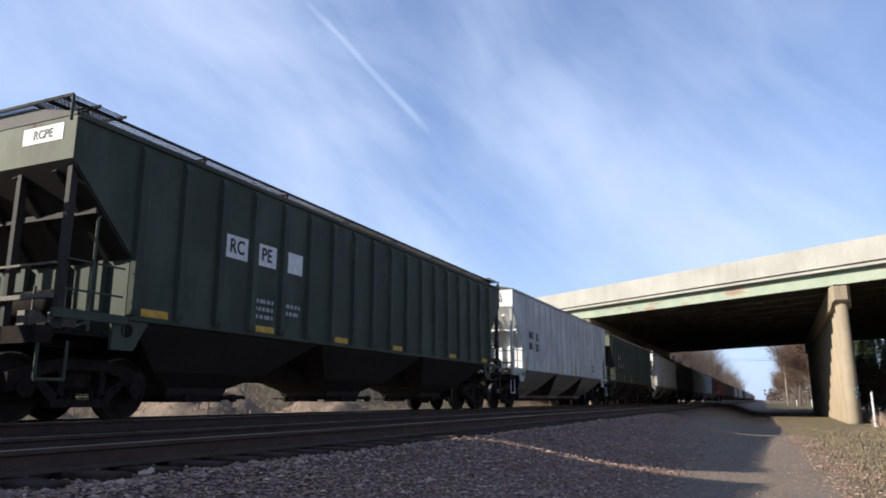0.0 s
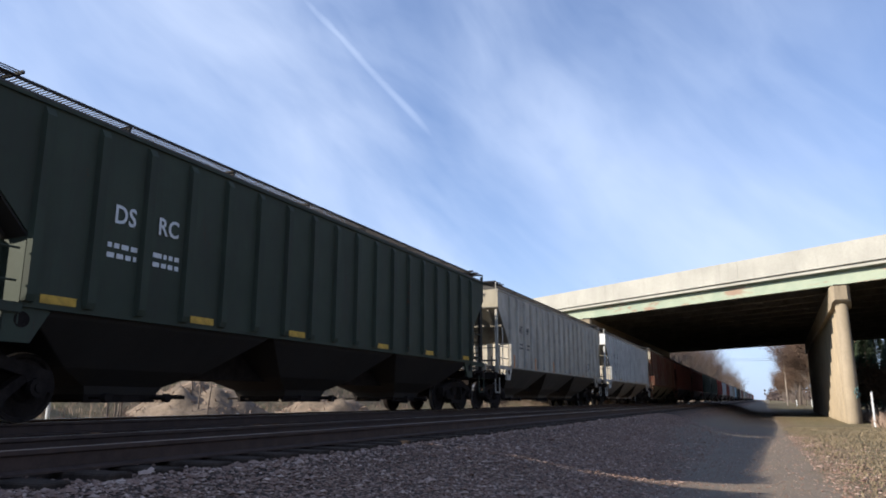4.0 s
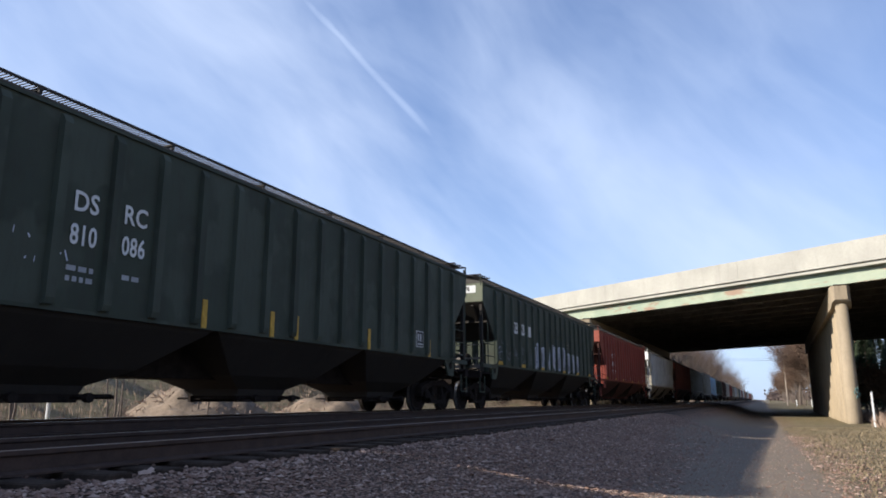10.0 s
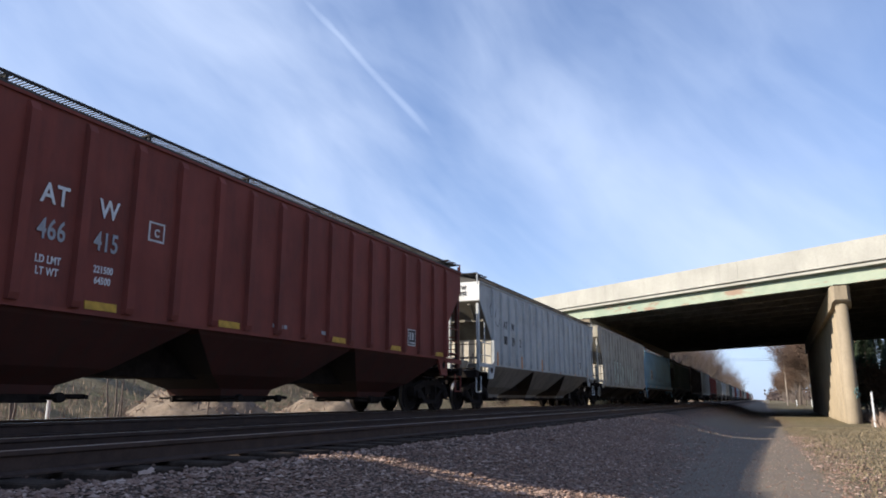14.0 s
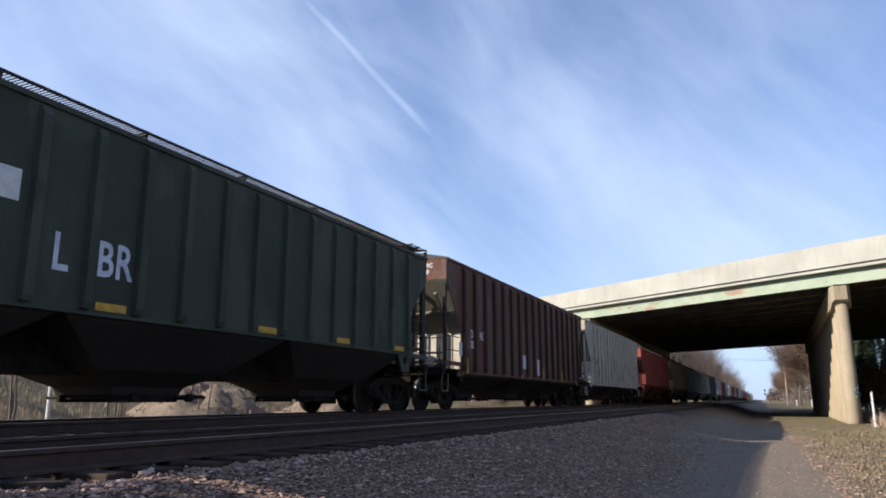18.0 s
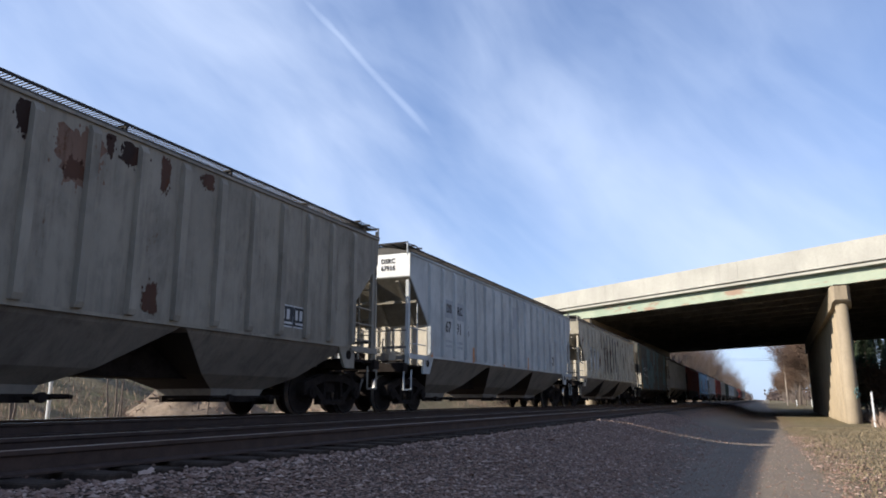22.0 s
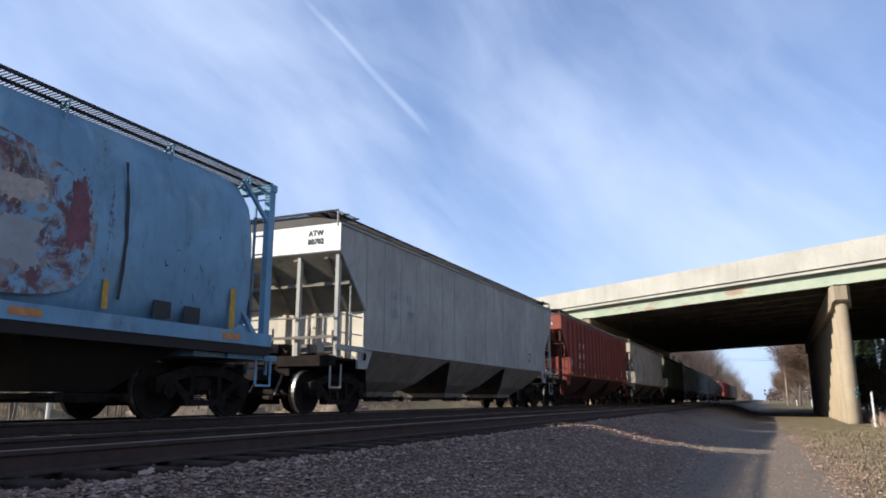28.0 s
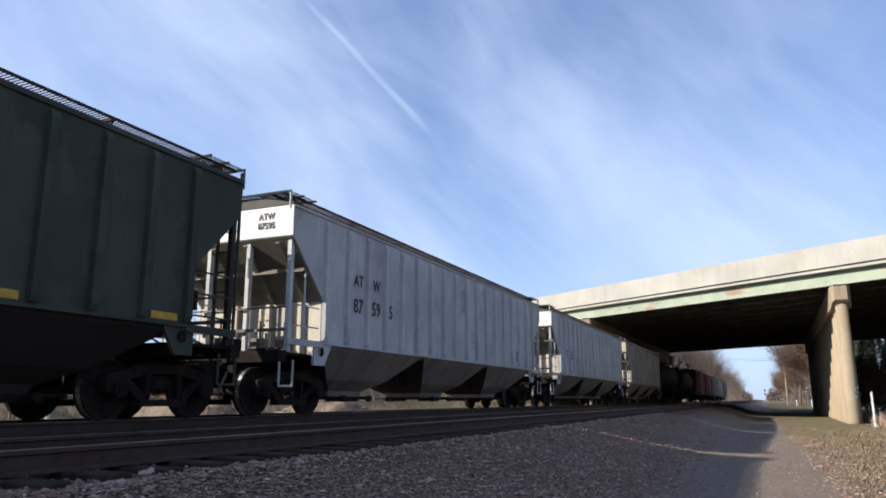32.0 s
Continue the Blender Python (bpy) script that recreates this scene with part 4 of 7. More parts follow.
def spray(car, tags, rnd):
    """Sprayed lettering turned into plain swelling shapes and loose scrawls."""
    cols = {"s": SPRAY_FILL, "w": SPRAY_WHITE, "k": BLACK_MARK, "g": SPRAY_GREEN, "p": SPRAY_PURPLE, "r": SPRAY_RED, "y": SPRAY_CREAM, "m": SPRAY_PINK, "o": RUST_MARK}
    for y0, z0, w, h, c, kind in tags:
        z0 = mark_z(z0)
        if kind == "scratch":
            g = Geo()
            for i in range(int(w * 9)):
                p = (y0 + rnd.uniform(-0.5, 0.5) * w, z0 + rnd.gauss(0, 0.20) * h)
                a, k = rnd.gauss(1.57, 0.7), rnd.uniform(0.02, 0.13)
                stroke(g, p, (p[0] + k * math.cos(a), p[1] + k * math.sin(a)), rnd.uniform(0.004, 0.014), 0.004 + 0.00001 * i)
            tagged(part("scuff", g, cols[c], car, "", (1.602, 0, 0)), kind="stuff")
            continue
        if kind == "scribble":
            g = Geo()
            for i in range(int(w * 30)):
                p = (y0 + rnd.uniform(-0.5, 0.5) * w, z0 + rnd.gauss(0, 0.22) * h)
                a, k = rnd.choice((1.5, 1.2, 0.5, 2.4)) + rnd.gauss(0, 0.35), rnd.uniform(0.03, 0.11)
                q = (p[0] + k * math.cos(a), p[1] + k * math.sin(a))
                stroke(g, p, q, rnd.uniform(0.004, 0.010), 0.003 + 0.00001 * i)
            tagged(part("scuff", g, cols[c], car, "", (1.602, 0, 0)), kind="stuff")
            continue
        if kind == "run":
            # a dirt run down a weld, wider where it hangs
            g = Geo()
            pts = [(y0 + 0.10 * math.sin(2.6 * k / 9) + rnd.uniform(-0.015, 0.015), z0 + h * (0.5 - k / 9)) for k in range(10)]
            ribbon(g, pts, [w * rnd.uniform(0.2, 0.6) for _ in pts], 0.003, 0.0001)
            part("dirt_run", g, cols[c], car, "", (1.602, 0, 0))
            continue
        if kind.startswith("word "):
            lettering(car, kind[5:], y0, z0, h, cols[c], 1.606, 0.72, 0.012)
            continue
        if kind in ("thin", "bold"):
            # a looping hand, one stroke from end to end
            g = Geo()
            loops, ph = max(2.0, 2.3 * w / h), rnd.uniform(0, 6.28)
            n = int(loops * 14)
            pts = []
            for k in range(n + 1):
                u = k / n
                t = 2 * math.pi * loops * u
                pts.append((y0 - w / 2 + w * u + 0.17 * h * math.sin(t + 1.1), z0 + h * (0.26 * math.sin(t) + 0.16 * math.sin(0.43 * t + ph) + 0.10 * math.sin(1.9 * t + ph))))
            ribbon(g, pts, [(0.013 if kind == "thin" else 0.028) * rnd.uniform(0.8, 1.15) for _ in pts], 0.003, 0.00004)
            part("graffiti", g, cols[c], car, "sprayed looping scrawl", (1.602, 0, 0))
            continue
        # plump sprayed shapes side by side, edged, filled and notched
        n = max(2, int(w / (h * 0.55)))
        for i in range(n):
            cy, cw = y0 - w / 2 + w * (i + 0.5) / n, w / n * 1.12
            tall = h * rnd.uniform(0.88, 1.05)
            edge, fill = Geo(), Geo()
            pts = plump(rnd, cw, tall)
            sheet(edge, [(cy + y, z0 + z) for y, z in pts], 0.001 + 0.0016 * (i % 2))
            sheet(fill, [(cy + y * 0.84, z0 + z * 0.90) for y, z in pts], 0.0018 + 0.0016 * (i % 2))
            e = part("graffiti", edge, BLACK_MARK if c in "gk" else SPRAY_WHITE, car, "plump sprayed shape with an outline", (1.602, 0, 0))
            part("fill", fill, SPRAY_FILL if c == "w" else cols[c], e)
            x = 0.0045
            for k in range(2):
                g = Geo()
                y, z = cy + cw * (0.17 if k else -0.17) + rnd.uniform(-0.04, 0.04) * cw, z0 + tall * rnd.choice((-0.28, 0.0, 0.26))
                sheet(g, [(y + cw * 0.055 * math.cos(t) * (1 + 0.3 * math.sin(3 * t + i)), z + tall * 0.2 * math.sin(t)) for t in [2 * math.pi * j / 10 for j in range(10)]], x)
                part("notch", g, BLACK_MARK if c == "g" else DARK_NOTCH, e)
            g = Geo()
            pts = [(cy + cw * (0.11 * j - 0.3), z0 + tall * (-0.34 + 0.16 * math.sin(1.1 * j + i))) for j in range(7)]
            ribbon(g, pts, [0.016] * 7, x + 0.0003, 0.0001)
            part("sweep", g, SPRAY_CREAM if c == "g" else BLACK_MARK, e)


def plump(rnd, w, h):
    """Closed outline between a box and an oval, with bulges."""
    ph, pts = [rnd.uniform(0, 6.28) for _ in range(2)], []
    for k in range(28):
        a = 2 * math.pi * k / 28
        c, s = math.cos(a), math.sin(a)
        r = (abs(c) ** 4 + abs(s) ** 4) ** -0.25 * (0.93 + 0.06 * math.sin(3 * a + ph[0]) + 0.05 * math.sin(5 * a + ph[1]))
        pts.append((0.5 * w * r * c + 0.06 * h * s, 0.5 * h * r * s))
    return pts


def ribbon(g, pts, radii, x, rise):
    """One flat band along a line of points; it climbs a hair as it goes, so that it can cross itself."""
    i = len(g.v)
    for k, (p, r) in enumerate(zip(pts, radii)):
        a, b = pts[max(0, k - 1)], pts[min(len(pts) - 1, k + 1)]
        d = Vector((b[0] - a[0], b[1] - a[1]))
        d = d.normalized() if d.length > 1e-5 else Vector((1, 0))
        g.v += [(x + rise * k, p[0] - d.y * r, p[1] + d.x * r), (x + rise * k, p[0] + d.y * r, p[1] - d.x * r)]
    g.f += [(i + 2 * k, i + 2 * k + 1, i + 2 * k + 3, i + 2 * k + 2) for k in range(len(pts) - 1)]


def stroke(g, p, q, r, x):
    d = Vector((q[0] - p[0], q[1] - p[1]))
    if d.length < 1e-4:
        return
    d.normalize()
    n = Vector((-d.y, d.x)) * r
    e = d * r * 0.6
    sheet(g, [(p[0] - e.x + n.x, p[1] - e.y + n.y), (p[0] - e.x - n.x, p[1] - e.y - n.y), (q[0] + e.x - n.x, q[1] + e.y - n.y), (q[0] + e.x + n.x, q[1] + e.y + n.y)], x)


def mural(car, y, z, w, h, rnd):
    """A large mottled painting, kept as plain patches of colour."""
    base = Geo()
    sheet(base, blob(rnd, y, z, w, h, 40, 0.09), 0.004)
    m = part("mural", base, MURAL, car, "mottled mural in wine red, cream and slate", (1.602, 0, 0))
    for k, (c, dy, dz, pw, ph) in enumerate(((SPRAY_CREAM, 0.16, 0.2, 0.22, 0.16), (SPRAY_RED, -0.12, -0.3, 0.4, 0.2), (SPRAY_RED, 0.40, 0.12, 0.10, 0.5), (GREY_MARK, 0.15, -0.12, 0.26, 0.3), (SPRAY_RED, -0.36, 0.2, 0.14, 0.24), (SLATE_MARK, -0.1, 0.15, 0.12, 0.3))):
        g = Geo()
        flaked(g, rnd, y + dy * w, z + dz * h, pw * w, ph * h)
        part("colour_patch", g, c, m, "", (0.006 + 0.001 * k, 0, 0))


SPRAY_WHITE = plain("spray_pale_blue", (0.50, 0.53, 0.60), 0.6, 0, 0.25, 2.0)
SPRAY_FILL = plain("spray_slate_fill", (0.29, 0.30, 0.35), 0.6, 0, 0.3, 2.0)
DARK_NOTCH = plain("dark_green_ground", (0.04, 0.052, 0.045), 0.7, 0, 0.3, 2.0)
SPRAY_GREEN = plain("spray_mint", (0.42, 0.50, 0.40), 0.6, 0, 0.3, 2.0)
SPRAY_PURPLE = plain("spray_purple", (0.20, 0.14, 0.24), 0.6, 0, 0.3, 2.0)
SPRAY_RED = plain("spray_wine_red", (0.17, 0.06, 0.075), 0.6, 0, 0.4, 2.0)


SPRAY_PINK = plain("spray_pink", (0.42, 0.08, 0.16), 0.6, 0, 0.3, 2.0)
RUST_MARK = plain("rust_scuff", (0.16, 0.075, 0.035), 0.8, 0, 0.4, 3.0)


def mural_paint():
    m, n, p = material("mural_paint", 0.6)
    c = n.add("ShaderNodeTexCoord").outputs["Object"]
    a, d, e = n.noise(c, 1.5, 6, 0.7, 1.2), n.noise(c, 2.6, 6, 0.7, 0.9), n.noise(n.scaled(c, (1, 1.2, 0.6)), 4.5, 5, 0.7, 0.6)
    col = n.mix(n.ramp(a, 0.42, 0.58), (0.13, 0.055, 0.065), (0.25, 0.22, 0.20))
    col = n.mix(n.ramp(e, 0.52, 0.62, 0.0, 0.8), col, (0.06, 0.045, 0.045))
    col = n.mix(n.ramp(d, 0.45, 0.56), col, (0.185, 0.335, 0.455))
    n.link(col, p.inputs["Base Color"])
    return m


MURAL = mural_paint()
SPRAY_CREAM = plain("spray_cream", (0.38, 0.33, 0.29), 0.6, 0, 0.3, 2.0)


def tank_section(k):
    """Half outline of a centre-flow body, scaled inwards by k towards its middle."""
    pts = [(1.46, 1.42), (1.54, 1.75), (1.59, 2.2), (1.60, 2.7), (1.58, 3.25), (1.53, 3.72), (1.43, 4.10), (1.27, 4.36), (0.9, 4.46), (0.4, 4.5)]
    pts = [(x, 1.42 + (z - 1.42) * 0.945) for x, z in pts]
    full = pts + [(-x, z) for x, z in reversed(pts)]
    return [(x * k, 2.8 + (z - 2.8) * (0.35 + 0.65 * k)) for x, z in full]


def g_tank():
    g = Geo()
    g.smooth = True
    rings = []
    for y, k in ((-7.75, 0.72), (-7.62, 0.84), (-7.3, 0.94), (-6.8, 0.985), (-6.2, 1.0), (0, 1.0), (6.2, 1.0), (6.8, 0.985), (7.3, 0.94), (7.62, 0.84), (7.75, 0.72)):
        rings.append([(x, y, z) for x, z in tank_section(k)])
    return g.loft(rings)


def g_tank_end():
    """End frame of a centre-flow car: corner posts, cross beams, roof platform."""
    g = Geo()
    for x in (-1.42, -0.6, 0.6, 1.42):
        g.box(x - 0.06, x + 0.06, -8.0, -7.88, 1.1, 4.34)
    for z in (1.12, 4.28):
        g.box(-1.5, 1.5, -8.06, -7.9, z - 0.08, z + 0.06)
    g.box(-1.48, 1.48, -8.3, -7.0, 1.0, 1.1)
    for x in (-1.42, 1.42):
        g.bar((x, -7.9, 3.6), (x, -7.2, 4.22), 0.06, 0.06)
        g.bar((x, -7.9, 1.2), (x, -7.2, 2.0), 0.08, 0.08)
    return g


def centre_flow(name, spec):
    m = PAINT["blue"]
    car = thing("centre_flow_hopper", spec["label"], "freight car", "cars of the freight train")
    car.scale = (1, STRETCH, 1)
    rnd = random.Random(name)
    part("body", cached("tank", g_tank), m, car)
    part("side_sill", cached("tank sill", lambda: Geo().box(1.44, 1.62, -7.95, 7.95, 1.24, 1.46).box(-1.62, -1.44, -7.95, 7.95, 1.24, 1.46)), m, car)
    part("lower_sill", cached("tank lower sill", lambda: Geo().box(1.42, 1.60, -7.95, 7.95, 1.08, 1.236)), PAINT["under_dark"], car)
    for s in (-1, 1):
        e = part("end_frame", cached("tank end", g_tank_end), m, car)
        if s > 0:
            e.rotation_euler = (0, 0, math.pi)
        lad = part("end_ladder", cached("tank ladder", lambda: g_ladder(0.75, 4.34)), m, car, "", (1.2, s * 8.08, 0))
        lad.rotation_euler = (0, 0, math.pi / 2 * s)
        part("step", cached("stirrup", g_stirrup), m, car, "", (1.5, s * 7.9, 0))
    for y in (-4.9, -1.65, 1.65, 4.9):
        hp = part("discharge_bay", cached("tank hopper", lambda: Geo().loft([[(-0.5, -0.6, -1.0), (0.5, -0.6, -1.0), (0.5, 0.6, -1.0), (-0.5, 0.6, -1.0)], [(-1.46, -1.62, 0), (1.46, -1.62, 0), (1.46, 1.62, 0), (-1.46, 1.62, 0)]])), PAINT["under_dark"], car, "", (0, y, 1.42))
        part("outlet_gate", cached("gate", g_gate), IRON, hp, "", (0, 0, -0.04))
    part("saddle", cached("saddle", lambda: Geo().box(-1.4, 1.4, -7.6, -6.3, 1.0, 1.6).box(-1.4, 1.4, 6.3, 7.6, 1.0, 1.6)), m, car)
    zb = 4.38
    rb = part("running_board", cached("tank board", lambda: tank_board(zb)), GRATE if spec.get("mural") else PAINT["rust_rib"], car, "open steel grating walkway")
    for i in range(9):
        part("bracket", cached("tank bracket", lambda: Geo().bar((1.0, 0, 4.06), (1.42, 0, zb - 0.04), 0.04, 0.04).bar((1.36, 0, 3.95), (1.42, 0, zb - 0.04), 0.03, 0.03)), m, rb, "", (0, -7.4 + 14.8 * i / 8, 0))
    part("board_edge", cached("tank board edge", lambda: Geo().box(1.42, 1.44, -8.0, 8.0, zb - 0.05, zb)), GRATE, car)
    part("centre_sill", cached("centre sill", g_centre_sill), IRON, car)
    part("air_reservoir", cached("reservoir", g_reservoir), IRON, car)
    part("brake_gear", cached("brake gear", g_brake_gear), IRON, car)
    part("end_plate", Geo().box(0.2, 0.9, -8.075, -8.065, 3.75, 4.05), YELLOW if spec.get("cream") else SPRAY_CREAM, car)
    add_trucks(car, 7.0)
    xs = 1.615
    ink = {"w": WHITE_MARK, "k": BLACK_MARK, "g": SLATE_MARK, "y": YELLOW, "c": SPRAY_CREAM}
    for y, z, w, h, c in spec.get("panels", ()):
        patch(car, y, mark_z(z), w, h, ink[c], 1.6 if c != "g" else 1.597, t=0.006)
    for t in spec.get("text", ()):
        lettering(car, t[0], t[1], mark_z(t[2]), t[3], ink[t[4]], xs)
    if spec.get("tags"):
        spray(car, spec["tags"], rnd)
    if spec.get("mural"):
        mural(car, *spec["mural"], rnd)
    for y in (-6.6, -3.3, 0.0, 3.3, 6.9):
        patch(car, y, 1.35, 0.42, 0.1, ORANGE, 1.62, "reflector")
    for i, (y, z, w, h, c) in enumerate(spec.get("blots", ())):
        g = Geo()
        flaked(g, rnd, y, z, w, h)
        part("worn_patch", g, PAINT[c], car, "", (1.606 + 0.0007 * i, 0, 0))
    return car


def tank_board(zb):
    g = Geo()
    for s in (-1, 1):
        for x in (0.75, 1.1, 1.42):
            g.box(min(s * x - 0.015, s * x + 0.015), max(s * x - 0.015, s * x + 0.015), -8.0, 8.0, zb - 0.045, zb)
        y = -8.0
        while y < 8.0:
            g.box(min(s * 0.75, s * 1.42), max(s * 0.75, s * 1.42), y, y + 0.018, zb - 0.018, zb - 0.005)
            y += 0.06
    return g


def boxy(name, spec):
    """A plain-sided car far back in the train."""
    m = PAINT[spec["paint"]]
    E = spec.get("eave", 4.4)
    car = thing("box_car", spec["label"], "freight car", "cars of the freight train")
    car.scale = (1, STRETCH, 1)
    part("body", cached(f"box body {E}", lambda: bevelled(Geo().box(-1.52, 1.52, -7.9, 7.9, 1.05, E), 0.06)), m, car)
    part("roof", cached(f"box roof {E}", lambda: Geo().prism([(-1.55, E - 0.02), (0, E + 0.16), (1.55, E - 0.02)], "y", -7.95, 7.95)), PAINT[spec.get("roof", spec["paint"])], car)
    for i in range(10):
        part("rib", cached(f"box rib {E}", lambda: Geo().box(1.5, 1.57, -0.06, 0.06, 1.1, E - 0.06)), m, car, "", (0, -7.2 + 1.6 * i, 0))
    part("door", cached(f"box door {E}", lambda: Geo().box(1.52, 1.6, -1.5, 1.5, 1.15, E - 0.15)), m, car)
    part("ladder", cached("box ladder", lambda: g_ladder(0.8, 4.0)), m, car, "", (1.53, -7.6, 0))
    part("centre_sill", cached("centre sill", g_centre_sill), IRON, car)
    add_trucks(car, 6.6)
    return car


def tanker(name, spec):
    m = PAINT["black"]
    car = thing("tank_car", spec["label"], "freight car", "cars of the freight train")
    car.scale = (1, STRETCH, 1)
    g = Geo()
    g.smooth = True
    g.lathe([(0.1, -7.4), (0.9, -7.25), (1.3, -6.9), (1.42, -6.4), (1.42, 6.4), (1.3, 6.9), (0.9, 7.25), (0.1, 7.4)], (0, 0, 2.55), "y", 24)
    part("tank", cached("tank car shell", lambda: g), m, car)
    part("dome", cached("tank dome", lambda: Geo().lathe([(0.45, 3.9), (0.45, 4.25), (0.4, 4.3), (0.05, 4.3)], (0, 0, 0), "z", 16)), m, car)
    part("walkway", cached("tank walkway", lambda: Geo().box(0.6, 1.5, -1.2, 1.2, 3.85, 3.9).box(1.45, 1.5, -1.2, 1.2, 3.9, 4.7).box(-1.5, -0.6, -1.2, 1.2, 3.85, 3.9)), m, car)
    part("centre_sill", cached("centre sill", g_centre_sill), IRON, car)
    part("end_platform", cached("tank deck", lambda: Geo().box(-1.5, 1.5, -8.3, -6.6, 1.05, 1.2).box(-1.5, 1.5, 6.6, 8.3, 1.05, 1.2)), m, car)
    part("saddle", cached("tank saddle", lambda: Geo().box(-1.1, 1.1, -7.0, -6.0, 1.1, 1.7).box(-1.1, 1.1, 6.0, 7.0, 1.1, 1.7)), m, car)
    add_trucks(car, 6.8)
    return car


# ---- the train ----
# Each car's body ends along the track at the start, counted in drawn metres (1.04 m each); run() is how far the train has gone after t seconds.
def run(t):
    u = t / 32.0
    return 609.34 * u - 49.70 * u ** 2 + 95.05 * u ** 3 - 47.00 * u ** 4


A, B = -5.9, -5.11  # lettering panels between the ribs
C, D_ = -4.3, -3.45


def red_text(a, b, n1, n2, c="w"):
    return [("AT", a, 3.02, 0.27, c), ("W", b, 3.02, 0.27, c), (n1, a, 2.53, 0.27, c), (n2, b, 2.53, 0.27, c)]


def red_print(a, b):
    return [(b + 3.9, 1.68, 0.5, 1, "g"), (b + 5.4, 1.68, 0.4, 1, "g")]


def load_limit(a, b, n1, n2):
    return [("LD LMT", a, 2.13, 0.10, "w"), ("LT WT", a, 1.97, 0.10, "w"), (n1, b, 2.13, 0.10, "w"), (n2, b, 1.97, 0.10, "w")]


